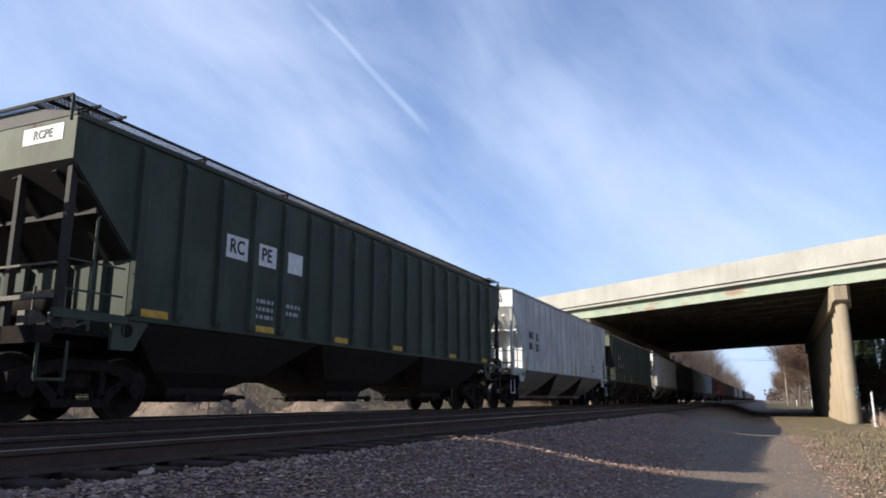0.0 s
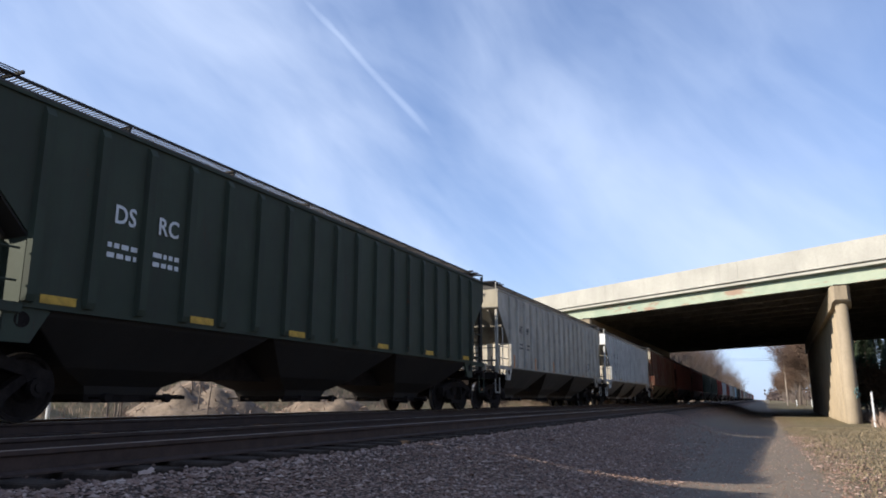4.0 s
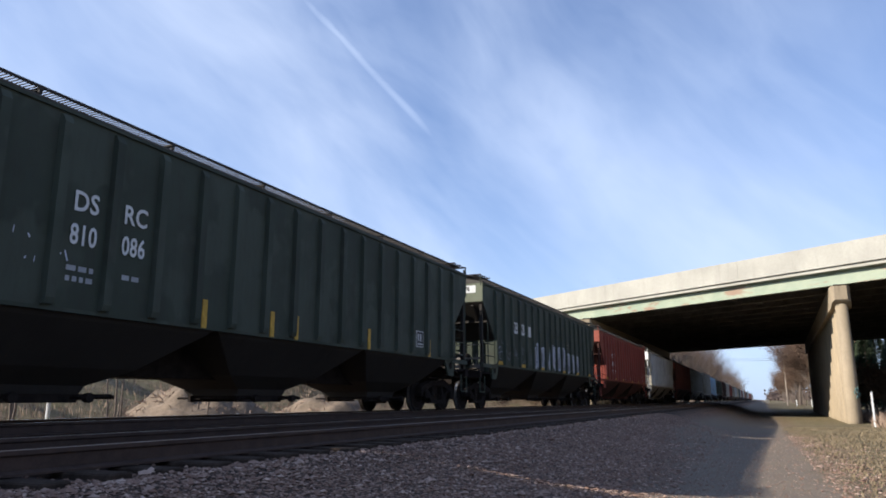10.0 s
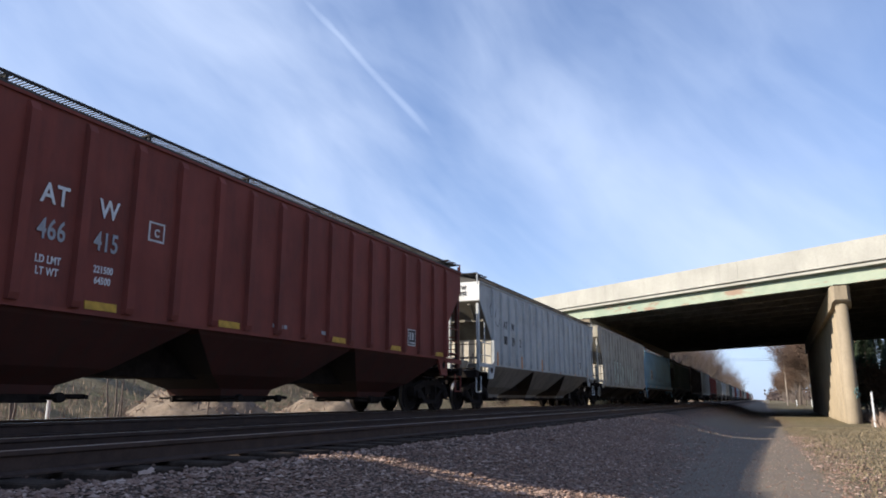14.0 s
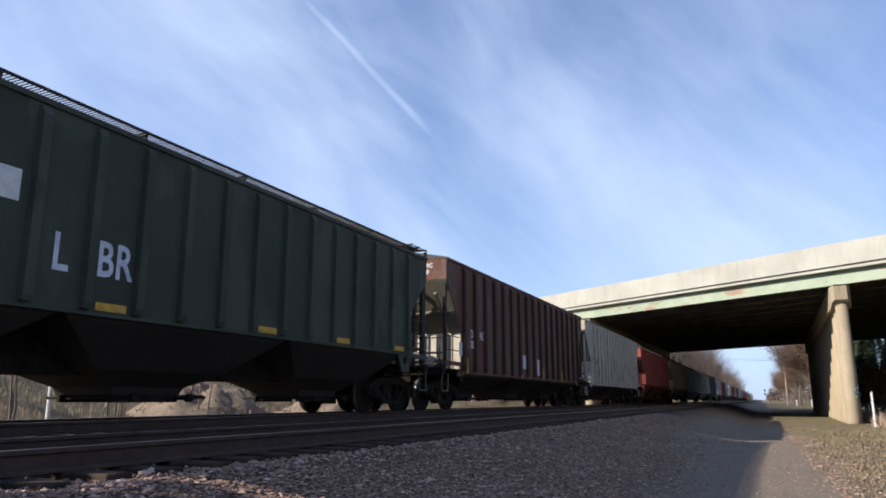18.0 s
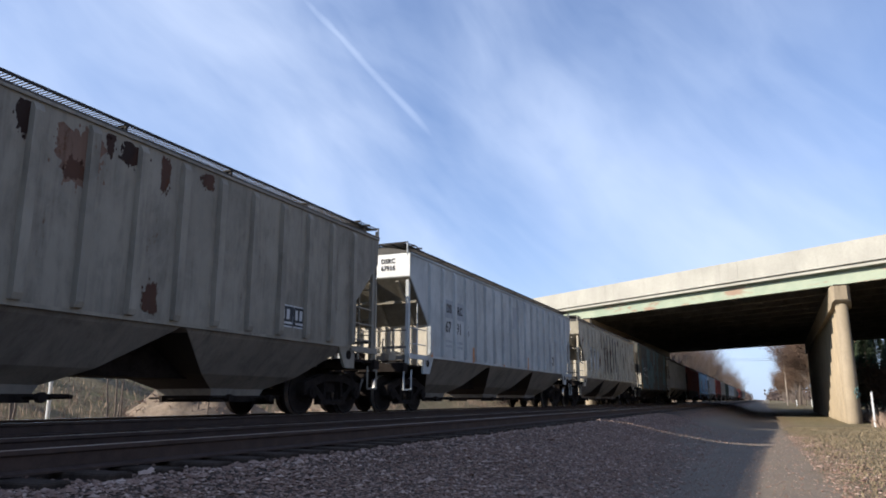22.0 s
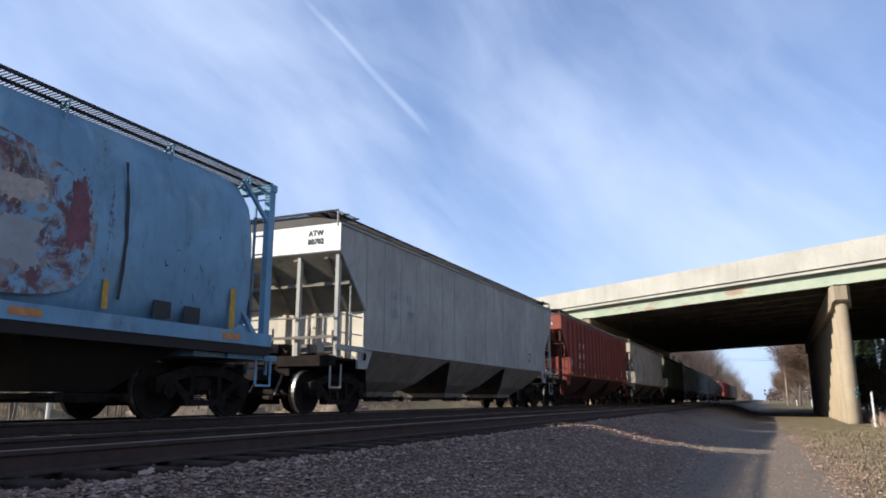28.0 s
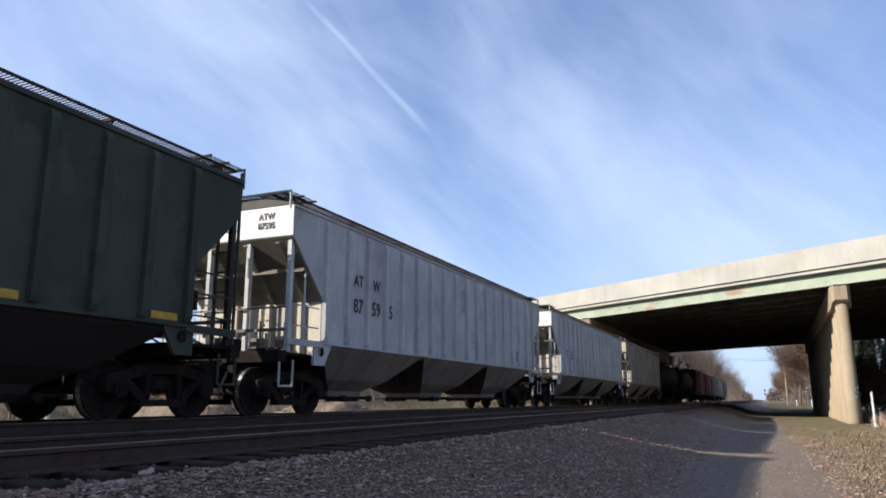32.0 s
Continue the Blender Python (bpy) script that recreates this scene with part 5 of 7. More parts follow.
RED = "oxide-red ribbed covered hopper with white lettering"
GRN = "dark green ribbed covered hopper"
WHT = "white ribbed covered hopper with black lettering"
BOARD = [(-5.12, 3.03, 0.56, 0.40, "w"), (-4.33, 3.03, 0.56, 0.40, "w"), (-3.52, 3.03, 0.56, 0.40, "w")]
BOARD_T = [("RC", -5.12, 3.03, 0.25, "k"), ("PE", -4.33, 3.03, 0.25, "k")]
CARS = [
    (-1, -7.8, 8.6, hopper, dict(paint="green", label=GRN + ", dull paint")),
    (0, 10.33, 26.76, hopper, dict(paint="green", label=GRN + ", white name boards", end_plate=True, panels=BOARD, text=BOARD_T, print=[(-4.33, 2.1, 0.5, 3, "g"), (-3.5, 2.1, 0.5, 2, "g")], refl_y=(-6.9, -4.3, -1.6, 1.2, 3.9, 6.5))),
    (1, 28.49, 44.28, hopper, dict(paint="white", clean_end="faded_white", shift=-0.3, rib_size=(0.07, 0.03), tank=True, eave=4.30, board=False, label=WHT + ", black running numbers", end_ink="k", refl="Y", text=[("NO", -6.2, 2.9, 0.30, "k"), ("KL", -5.4, 2.88, 0.30, "k"), ("830", -6.3, 2.45, 0.30, "k"), ("262", -5.45, 2.44, 0.30, "k")], print=[(-5.5, 2.05, 0.5, 2, "g"), (-4.7, 2.05, 0.4, 2, "g")], data=[(4.5, 1.96)], refl_y=(-6.75, -3.5, -1.5, 0.8, 3.0))),
    (2, 45.84, 62.18, hopper, dict(paint="green", label=GRN + ", white running numbers", refl="Y", text=[("NO", A, 3.02, 0.27, "w"), ("KL", B, 3.02, 0.27, "w"), ("83", A, 2.52, 0.27, "w"), ("45", B, 2.52, 0.27, "w"), ("71", C, 2.52, 0.27, "w")], print=[(A, 2.0, 0.4, 2, "g")], refl_y=(-7.0, -3.9, -1.4, 1.4, 4.0))),
    (3, 63.76, 80.12, hopper, dict(paint="white", label=WHT + ", orange edge markers", end_ink="k", refl="O", text=[("AT", A, 2.99, 0.27, "k"), ("W", B, 3.0, 0.27, "k"), ("97", A, 2.41, 0.27, "k"), ("53", B, 2.41, 0.27, "k"), ("2", C, 2.41, 0.27, "k")], print=[(B, 2.03, 0.35, 2, "k"), (A, 1.9, 0.35, 2, "g")], data=[(4.95, 2.02)], refl_y=(-6.9, -4.7, -1.2, 1.5, 4.2))),
    (4, 81.7, 97.67, hopper, dict(paint="olive", label="dull olive covered hopper with heavy dirt on ribbed sides", text=[("DS", A, 3.0, 0.27, "w"), ("RC", B, 3.0, 0.27, "w")], print=[(A, 2.5, 0.5, 2, "w"), (B, 2.5, 0.5, 2, "w")])),
    (5, 99.17, 115.82, hopper, dict(paint="warm", label="weathered grey covered hopper with orange edge markers", end_ink="k", refl="O", text=[("AT", A, 3.0, 0.27, "k"), ("W", B, 3.0, 0.27, "k")], print=[(A, 2.4, 0.5, 2, "k"), (B, 2.4, 0.5, 2, "k")], data=[(4.95, 2.0)])),
    (6, 117.3, 133.62, hopper, dict(paint="white", label=WHT + ", grey patches behind the letters", end_ink="k", refl="y", panels=[(A, 3.05, 0.56, 0.44, "g"), (B, 3.05, 0.56, 0.44, "g"), (0.0, 3.32, 0.6, 0.72, "g")], text=[("DS", A, 3.07, 0.28, "k"), ("RC", B, 3.07, 0.28, "k"), ("87", A, 2.45, 0.33, "k"), ("97", B, 2.45, 0.33, "k"), ("8", C, 2.45, 0.33, "k")], print=[(A, 2.02, 0.4, 2, "k"), (B, 2.02, 0.45, 3, "g")], data=[(4.91, 1.99)])),
    (7, 135.06, 151.31, hopper, dict(paint="rusty", under="end_grime", eave=4.17, label="faded red-brown covered hopper with rust and white name boards", refl="y", panels=[(A, 3.02, 0.56, 0.36, "dull_board"), (B, 3.03, 0.56, 0.36, "dull_board"), (A, 2.49, 0.56, 0.36, "dull_board"), (B, 2.5, 0.56, 0.36, "dull_board"), (C - 0.15, 2.5, 0.24, 0.36, "dull_board")], text=[("NO", A, 3.02, 0.25, "k"), ("KL", B, 3.03, 0.25, "k"), ("83", A, 2.49, 0.25, "k"), ("091", B, 2.5, 0.25, "k")], data=[(4.94, 1.87)], refl_y=(-3.6, -1.3, 1.3, 3.9, 6.6))),
    (8, 152.68, 169.09, hopper, dict(paint="maroon", label=RED + ", load limit stencils", text=red_text(B, C, "366", "649"), print=red_print(B, C), fine=load_limit(B, C, "221400", "64600"), frames=[(-2.72, 2.75, 0.30)], panels=[(-1.08, 2.0, 0.3, 0.16, "dull_board")], data=[(5.8, 1.98)])),
    (9, 170.46, 186.85, hopper, dict(paint="maroon", label=RED + ", small framed letter", text=red_text(A + 0.08, B + 0.08, "466", "241"), print=red_print(A, B), fine=load_limit(A, B, "221500", "64500"), frames=[(-3.5, 2.95, 0.30)], panels=[(-1.2, 1.9, 0.42, 0.3, "rusty"), (2.6, 1.9, 0.42, 0.3, "rusty")], data=[(5.76, 2.0)])),
    (10, 188.24, 204.6, hopper, dict(paint="green", label=GRN + ", upright yellow markers", refl="Y", text=[("DS", B, 3.03, 0.28, "w"), ("RC", C, 3.03, 0.28, "w"), ("810", B, 2.55, 0.28, "w"), ("086", C, 2.55, 0.28, "w")], tags=[(-5.95, 2.2, 1.6, 0.5, "w", "scratch")], print=[(B, 2.05, 0.4, 2, "g"), (C, 2.05, 0.3, 1, "g")], data=[(4.9, 1.95)], refl_y=(-6.95, -6.2, -2.7, -1.0, -0.4, 2.45, 5.6))),
    (11, 206.08, 222.38, hopper, dict(paint="green", label=GRN + ", pale sprayed graffiti and white name boards", end_plate=True, panels=BOARD, text=BOARD_T, tags=[(-1.9, 2.1, 1.5, 1.0, "w", "fat"), (0.75, 2.16, 2.7, 1.2, "w", "fat"), (3.5, 2.05, 2.3, 0.95, "w", "fat"), (-0.55, 1.8, 0.5, 0.4, "w", "thin"), (-4.6, 1.95, 3.4, 0.8, "s", "scribble"), (-6.5, 2.0, 1.2, 0.8, "w", "scribble"), (-2.5, 1.75, 0.7, 0.4, "w", "thin"), (5.5, 2.0, 0.5, 0.6, "w", "thin"), (2.3, 2.9, 0.4, 0.4, "y", "thin")])),
    (12, 223.9, 240.23, hopper, dict(paint="red", eave=4.14, label=RED + ", scorched upper panels", text=red_text(B + 0.12, C - 0.1, "466", "760"), print=red_print(B, C), fine=load_limit(B, C, "221300", "64700"), frames=[(-2.7, 2.95, 0.30)], data=[(5.8, 1.95)])),
    (13, 241.72, 258.61, hopper, dict(paint="white", label=WHT + ", scuffed and partly painted over", shift=-0.36, end_ink="k", refl="O", text=[("AT", A - 0.35, 2.99, 0.27, "k"), ("W", B - 0.35, 2.99, 0.27, "k"), ("4", B - 0.25, 2.41, 0.30, "k"), ("4", -4.76, 2.47, 0.27, "k")], print=[(B - 0.3, 2.05, 0.4, 2, "g"), (-4.5, 1.9, 0.4, 2, "g")], tags=[(-3.4, 2.3, 0.9, 0.9, "k", "scratch")], data=[(4.61, 1.98)], refl_y=(-4.3, -2.1, 1.0, 3.9))),
    (14, 260.24, 276.53, hopper, dict(paint="maroon", label=RED + ", faded number", text=red_text(B, C, "466", "415")[:2] + [("466", B, 2.53, 0.27, "g"), ("415", C, 2.53, 0.27, "g")], print=red_print(B, C), fine=load_limit(B, C, "221500", "64500"), frames=[(D_, 2.9, 0.30)], data=[(4.9, 1.95)])),
    (15, 278.03, 294.67, hopper, dict(paint="white", label=WHT + ", rust-stained bottom edge and scrawls", end_ink="k", refl="O", text=[("AT", A, 3.0, 0.27, "k"), ("W", B, 3.0, 0.27, "k"), ("88", A, 2.45, 0.30, "k"), ("29", B, 2.45, 0.30, "k"), ("2", C, 2.45, 0.30, "k")], tags=[(-6.9, 3.3, 0.9, 1.0, "k", "thin")], data=[(4.9, 2.0)])),
    (16, 296.2, 311.9, hopper, dict(paint="warm", rib_size=(0.13, 0.10), under="under_dark", heavy=True, eave=4.37, sill=1.12, board=False, label="plain grey covered hopper with large green graffiti", refl="O", tags=[(-2.2, 2.05, 3.6, 1.5, "g", "fat"), (2.3, 2.0, 4.0, 1.6, "g", "fat"), (5.0, 2.65, 1.0, 0.4, "k", "bold"), (6.3, 2.7, 1.6, 0.6, "k", "thin"), (6.4, 3.1, 1.0, 0.35, "k", "thin"), (5.9, 2.05, 0.9, 0.45, "k", "bold"), (6.4, 1.5, 1.6, 0.7, "k", "scribble")], refl_y=(-4.0, 0.0, 7.2))),
    (17, 313.47, 329.06, centre_flow, dict(label="sky-blue rounded covered hopper with dark scrawls and scratches", panels=[(-5.6, 2.38, 0.95, 0.75, "c")], text=[("DS RC", -5.6, 2.56, 0.22, "k"), ("8039", -5.6, 2.2, 0.25, "k")], tags=[(-2.4, 2.0, 5.0, 0.7, "k", "scribble"), (0.8, 1.95, 3.4, 0.6, "k", "scribble"), (-0.2, 2.2, 8.0, 1.4, "k", "scratch"), (1.0, 2.3, 9.0, 1.8, "o", "scratch"), (6.6, 1.9, 0.05, 0.8, "k", "run")], blots=[(-2.7, 3.1, 0.9, 1.0, "ghost"), (3.4, 2.8, 0.4, 0.8, "ghost"), (0.9, 2.9, 0.35, 0.4, "ghost"), (-1.2, 1.95, 0.14, 0.42, "rust_rib"), (-3.1, 2.1, 0.12, 0.5, "rust_rib"), (2.7, 1.8, 0.16, 0.5, "rust_rib"), (5.3, 1.75, 0.45, 0.26, "rust"), (0.6, 1.72, 0.7, 0.36, "ghost")])),
    (18, 330.86, 347.3, hopper, dict(paint="green", label=GRN + ", white name boards, white scrawl", end_plate=True, panels=BOARD, text=BOARD_T, tags=[(-2.5, 2.25, 0.4, 0.50, "w", "word L"), (-1.67, 2.27, 0.7, 0.50, "w", "word BR")])),
    (19, 348.94, 364.69, hopper, dict(paint="brown", rib="brown_rib", under="under_dark", heavy=True, eave=4.37, sill=1.12, board=False, label="worn brown covered hopper with heavy ribs and peeled notices", refl="Y", refl_y=(-6.7, -1.45, 1.3, 4.2), text=[("DS", -6.38, 2.4, 0.26, "w"), ("RC", -5.6, 2.4, 0.26, "w"), ("50", -6.45, 2.06, 0.24, "w")], panels=[(-1.24, 1.77, 0.36, 0.5, "w"), (0.59, 1.63, 0.42, 0.62, "w"), (-7.3, 1.87, 0.3, 0.42, "w")])),
    (20, 366.02, 382.13, hopper, dict(paint="warm", rib_size=(0.13, 0.10), under="under_dark", heavy=True, eave=4.37, sill=1.12, board=False, label="streaked grey covered hopper with heavy ribs and purple graffiti", refl="O", refl_y=(-6.7, -1.2), shift=-0.25, frames=[(4.39, 1.56, 0.44), (5.27, 1.57, 0.44)], tags=[(1.5, 1.95, 2.3, 0.75, "p", "bold"), (1.7, 1.7, 1.5, 0.6, "p", "bold"), (2.5, 1.55, 0.4, 0.3, "p", "thin")], text=[("NGR", -5.9, 2.4, 0.25, "k")])),
    (21, 383.67, 400.29, hopper, dict(paint="red", label=RED + ", torn pale notice", text=red_text(B, C, "466", "211"), print=red_print(B, C), panels=[(-6.3, 2.1, 0.42, 0.5, "w"), (-1.2, 1.95, 0.4, 0.35, "pale")], data=[(5.8, 1.95)])),
    (22, 401.81, 418.41, hopper, dict(paint="grey", label="dirty grey covered hopper with rust runs below the eaves", end_ink="k", text=[("DS", -5.06, 3.04, 0.26, "g"), ("RC", -4.38, 3.03, 0.26, "g"), ("47", -5.2, 2.57, 0.32, "k"), ("00", -4.43, 2.57, 0.32, "k"), ("90", -3.6, 2.58, 0.32, "k")], data=[(4.7, 1.95), (5.1, 1.95)], refl=None, blots=[(0.25, 3.5, 0.75, 0.85, "primer"), (0.2, 3.3, 0.35, 0.3, "rust_rib"), (-0.55, 3.8, 0.25, 0.5, "rust"), (1.1, 3.8, 0.5, 0.35, "rust"), (1.7, 3.7, 0.2, 0.6, "rust_rib"), (0.7, 3.85, 0.15, 0.4, "rust"), (-1.4, 3.75, 0.2, 0.6, "rust"), (1.6, 1.75, 0.3, 0.5, "rust_rib"), (-6.3, 1.9, 0.7, 0.8, "primer"), (-2.2, 3.8, 0.2, 0.4, "rust_rib"), (2.6, 3.85, 0.3, 0.3, "rust_rib")])),
    (23, 419.93, 436.43, hopper, dict(paint="white", label=WHT + ", grey painted-out squares", end_ink="k", refl="O", panels=[(A, 3.02, 0.6, 0.52, "g"), (B, 3.02, 0.6, 0.52, "g"), (-0.07, 3.4, 0.62, 0.8, "g")], text=[("DS", A, 3.02, 0.25, "k"), ("RC", B, 3.02, 0.25, "k"), ("67", A - 0.04, 2.45, 0.33, "k"), ("91", B - 0.06, 2.45, 0.33, "k"), ("6", C - 0.2, 2.45, 0.33, "k")], print=[(A, 2.0, 0.4, 2, "g"), (B, 2.0, 0.4, 2, "g")], data=[(4.92, 1.99)], refl_y=(-6.9, -3.9, -1.2, 1.6))),
    (24, 438.05, 454.63, hopper, dict(paint="cream", eave=4.16, label="peeling cream covered hopper with dark rust streaks", refl=None, panels=[(A, 2.62, 0.66, 1.1, "g"), (B, 2.58, 0.66, 1.1, "g"), (C, 2.55, 0.66, 0.95, "g")], blots=[(-2.1, 2.8, 0.6, 2.3, "rust"), (-1.27, 2.85, 0.68, 2.7, "rust"), (-0.43, 2.8, 0.68, 2.8, "rust"), (0.42, 2.85, 0.74, 2.9, "rust"), (1.22, 2.95, 0.74, 2.3, "rust"), (1.7, 2.6, 0.2, 2.2, "rust"), (1.35, 2.5, 0.12, 1.8, "rust_rib"), (1.9, 3.75, 0.5, 0.4, "rust"), (2.85, 3.3, 0.24, 1.2, "rust"), (3.6, 2.7, 0.28, 1.2, "rust"), (3.4, 3.75, 0.5, 0.3, "rust_rib"), (4.5, 3.6, 0.16, 0.8, "rust"), (5.6, 3.5, 0.2, 0.9, "rust_rib"), (6.4, 3.2, 0.15, 1.2, "rust_rib"), (4.45, 3.0, 0.3, 0.5, "rust_rib"), (5.2, 2.4, 0.14, 0.9, "rust_rib"), (-3.0, 3.5, 0.3, 1.0, "rust_rib")], tags=[(2.3, 2.05, 0.5, 0.5, "m", "bold"), (2.25, 2.0, 0.4, 0.35, "m", "bold")], text=[("DS", A, 2.9, 0.24, "k"), ("RC", B, 2.88, 0.24, "k"), ("38", A, 2.46, 0.24, "w"), ("82", B, 2.44, 0.24, "w"), ("88", C, 2.42, 0.24, "w")], print=[(A, 2.0, 0.45, 2, "w"), (B, 1.95, 0.45, 2, "w")], data=[(4.5, 1.8), (5.2, 1.75)])),
    (25, 456.02, 472.27, hopper, dict(paint="teal", rib="teal", under="under_dark", shift=-0.3, heavy=True, eave=4.37, sill=1.12, board=False, label="patched green and brown covered hopper with heavy ribs", refl="Y", refl_y=(-6.9, -3.6, -0.6, 2.6, 7.0), text=[("NO", -5.75, 2.75, 0.28, "w"), ("KL", -4.85, 2.75, 0.28, "w"), ("81", -5.8, 2.25, 0.28, "w"), ("91", -4.85, 2.2, 0.28, "w"), ("47", -3.95, 2.2, 0.28, "w")], frames=[(4.39, 1.6, 0.44), (5.27, 1.58, 0.44)])),
    (26, 473.48, 490.11, hopper, dict(paint="white", label=WHT + ", smudged lower panels", end_ink="k", refl="O", text=[("AT", A, 2.97, 0.27, "k"), ("W", B, 2.97, 0.27, "k"), ("88", A, 2.45, 0.30, "k"), ("27", B, 2.45, 0.30, "k"), ("0", C, 2.45, 0.30, "k")], data=[(4.9, 2.0)], print=[(A, 2.0, 0.4, 2, "g")])),
    (27, 491.7, 508.0, hopper, dict(paint="red", label=RED + ", plain lower edge", text=red_text(A, B, "466", "18"), print=red_print(A, B), data=[(5.8, 1.95)])),
    (28, 509.6, 525.55, centre_flow, dict(label="sky-blue rounded covered hopper with a painted mural and cream panel", panels=[(-5.1, 2.5, 1.75, 1.4, "g"), (-5.1, 2.7, 1.6, 0.92, "c"), (-3.6, 1.62, 0.9, 0.3, "g"), (-2.4, 1.62, 0.9, 0.26, "g"), (-4.2, 1.8, 0.09, 0.5, "y"), (-0.1, 1.75, 0.09, 0.4, "y"), (4.4, 1.8, 0.09, 0.4, "y"), (6.9, 1.9, 0.12, 0.7, "y"), (-3.95, 2.2, 0.35, 0.3, "k"), (-3.9, 1.8, 0.75, 0.42, "k"), (5.4, 1.7, 0.34, 0.26, "k"), (6.0, 1.68, 0.34, 0.26, "k")], text=[("DS RC", -5.15, 2.96, 0.25, "k"), ("8020", -5.15, 2.56, 0.33, "k")], mural=(2.45, 2.45, 3.6, 2.1), tags=[(-2.9, 2.75, 0.06, 1.9, "k", "run"), (-1.95, 2.75, 0.05, 1.9, "k", "run"), (4.55, 2.8, 0.06, 2.0, "k", "run"), (-2.6, 1.75, 0.5, 0.5, "o", "scribble"), (0.4, 2.4, 1.3, 0.8, "r", "scribble"), (1.3, 2.0, 1.6, 0.6, "k", "scratch"), (6.2, 2.4, 1.6, 1.6, "k", "scratch"), (0.6, 2.9, 0.8, 0.5, "r", "scratch")], blots=[(-4.0, 3.05, 0.3, 0.25, "primer")])),
    (29, 527.64, 544.24, hopper, dict(paint="pale", rib_size=(0.05, 0.012), eave=4.12, label="pale grey covered hopper, smooth and lightly stained", end_ink="k", refl=None, text=[("AT", A, 2.95, 0.26, "g"), ("W", B, 2.95, 0.26, "g"), ("80", A, 2.48, 0.28, "g"), ("702", B + 0.1, 2.5, 0.28, "g")], data=[(4.9, 1.95)])),
    (30, 545.83, 562.3, hopper, dict(paint="red", eave=4.10, label=RED + ", yellow notice panel", text=red_text(B, C, "466", "895"), print=red_print(B, C), fine=load_limit(B, C, "221500", "64500"), frames=[(-2.81, 2.83, 0.30)], panels=[(-6.8, 2.14, 0.55, 0.3, "tan"), (-1.1, 2.1, 0.3, 0.18, "w")], data=[(5.8, 1.95)])),
    (31, 563.77, 580.31, hopper, dict(paint="tan", blots=[(-1.0, 3.5, 0.5, 0.9, "rust"), (2.0, 3.4, 0.35, 1.3, "rust_rib"), (4.0, 3.3, 0.3, 1.5, "rust_rib"), (5.3, 3.6, 0.62, 0.8, "rust_rib"), (6.2, 3.3, 0.5, 1.2, "rust_rib"), (3.0, 3.8, 0.4, 0.3, "rust_rib"), (0.6, 3.6, 0.3, 0.8, "rust_rib"), (-3.4, 3.6, 0.3, 0.8, "rust_rib"), (4.9, 2.2, 0.16, 1.0, "rust_rib"), (2.4, 1.7, 1.2, 0.2, "rust_rib")], eave=4.17, label="rusting tan covered hopper with rust lines along the ribs", refl=None, panels=[(A, 1.96, 0.6, 0.44, "w"), (B, 1.96, 0.6, 0.44, "w"), (C, 1.94, 0.6, 0.40, "w"), (-3.6, 1.95, 0.36, 0.14, "w"), (-2.5, 1.9, 0.5, 0.16, "w")], text=[("NO", A, 2.42, 0.27, "k"), ("KL", B, 2.4, 0.27, "k"), ("82", A, 1.96, 0.25, "k"), ("05", B, 1.96, 0.25, "k"), ("05", C, 1.94, 0.25, "k")], data=[(5.0, 1.9)])),
    (32, 581.66, 598.11, hopper, dict(paint="green", label=GRN + ", white name boards, small scrawl", end_plate=True, panels=BOARD + [(-4.33, 2.25, 0.56, 0.1, "maroon"), (-5.1, 2.25, 0.56, 0.1, "maroon")], text=BOARD_T, print=[(-5.1, 2.05, 0.5, 2, "g"), (-4.3, 2.0, 0.5, 2, "g")], tags=[(-2.6, 1.75, 0.8, 0.3, "w", "fat")])),
    (33, 599.54, 616.04, hopper, dict(paint="white", label="white ribbed covered hopper with grey stencils along its lower edge", end_ink="k", refl=None, text=[("AT", A, 3.05, 0.27, "k"), ("W", B, 3.04, 0.27, "k"), ("87", A, 2.45, 0.33, "k"), ("59", B, 2.46, 0.33, "k"), ("5", C - 0.1, 2.47, 0.33, "k")], panels=[(0.2, 3.4, 0.5, 0.7, "g"), (1.9, 3.9, 0.5, 0.2, "g")], print=[(1.0, 2.4, 0.4, 4, "g"), (4.9, 3.0, 0.4, 2, "g"), (2.6, 1.9, 0.5, 2, "g")], data=[(5.2, 1.95)])),
    (34, 617.77, 634.2, hopper, dict(paint="white", label=WHT + ", far back in the train", end_ink="k", refl=None, print=[(A, 2.6, 0.5, 3, "k"), (B, 2.6, 0.5, 3, "k")])),
    (35, 635.8, 652.2, hopper, dict(paint="grey", label="grey covered hopper with dirty ribbed sides", refl=None)),
    (36, 653.8, 669.3, tanker, dict(label="black tank car with a dome and walkway")),
    (37, 671.0, 687.0, tanker, dict(label="dull black tank car with end platforms")),
    (38, 688.6, 704.6, boxy, dict(paint="sunred", roof="white", label="red box car with a pale roof")),
    (39, 706.2, 722.2, boxy, dict(paint="maroon", roof="white", label="dark red box car with a pale roof")),
    (40, 723.8, 739.8, boxy, dict(paint="grey", label="grey box car with ribbed sides")),
    (41, 741.4, 757.4, boxy, dict(paint="warm", label="warm grey box car with ribbed sides")),
    (42, 759.0, 775.0, boxy, dict(paint="grey", label="last grey box car of the train")),
]

# ---- motorway bridge ----
BN, BL = Vector((0.553, 0.833, 0)), Vector((-0.833, 0.553, 0))  # across the deck, and along it to the far side of the tracks
FACE = 47.0
DEPTH = 48.0


def bridge_point(along, back, z):
    """along: metres from the foot of the nearest pier column towards the tracks; back: metres behind the near face."""
    p = Vector((4.9, 53.1, 0)) + BL * along + BN * back
    return (p.x, p.y, z)


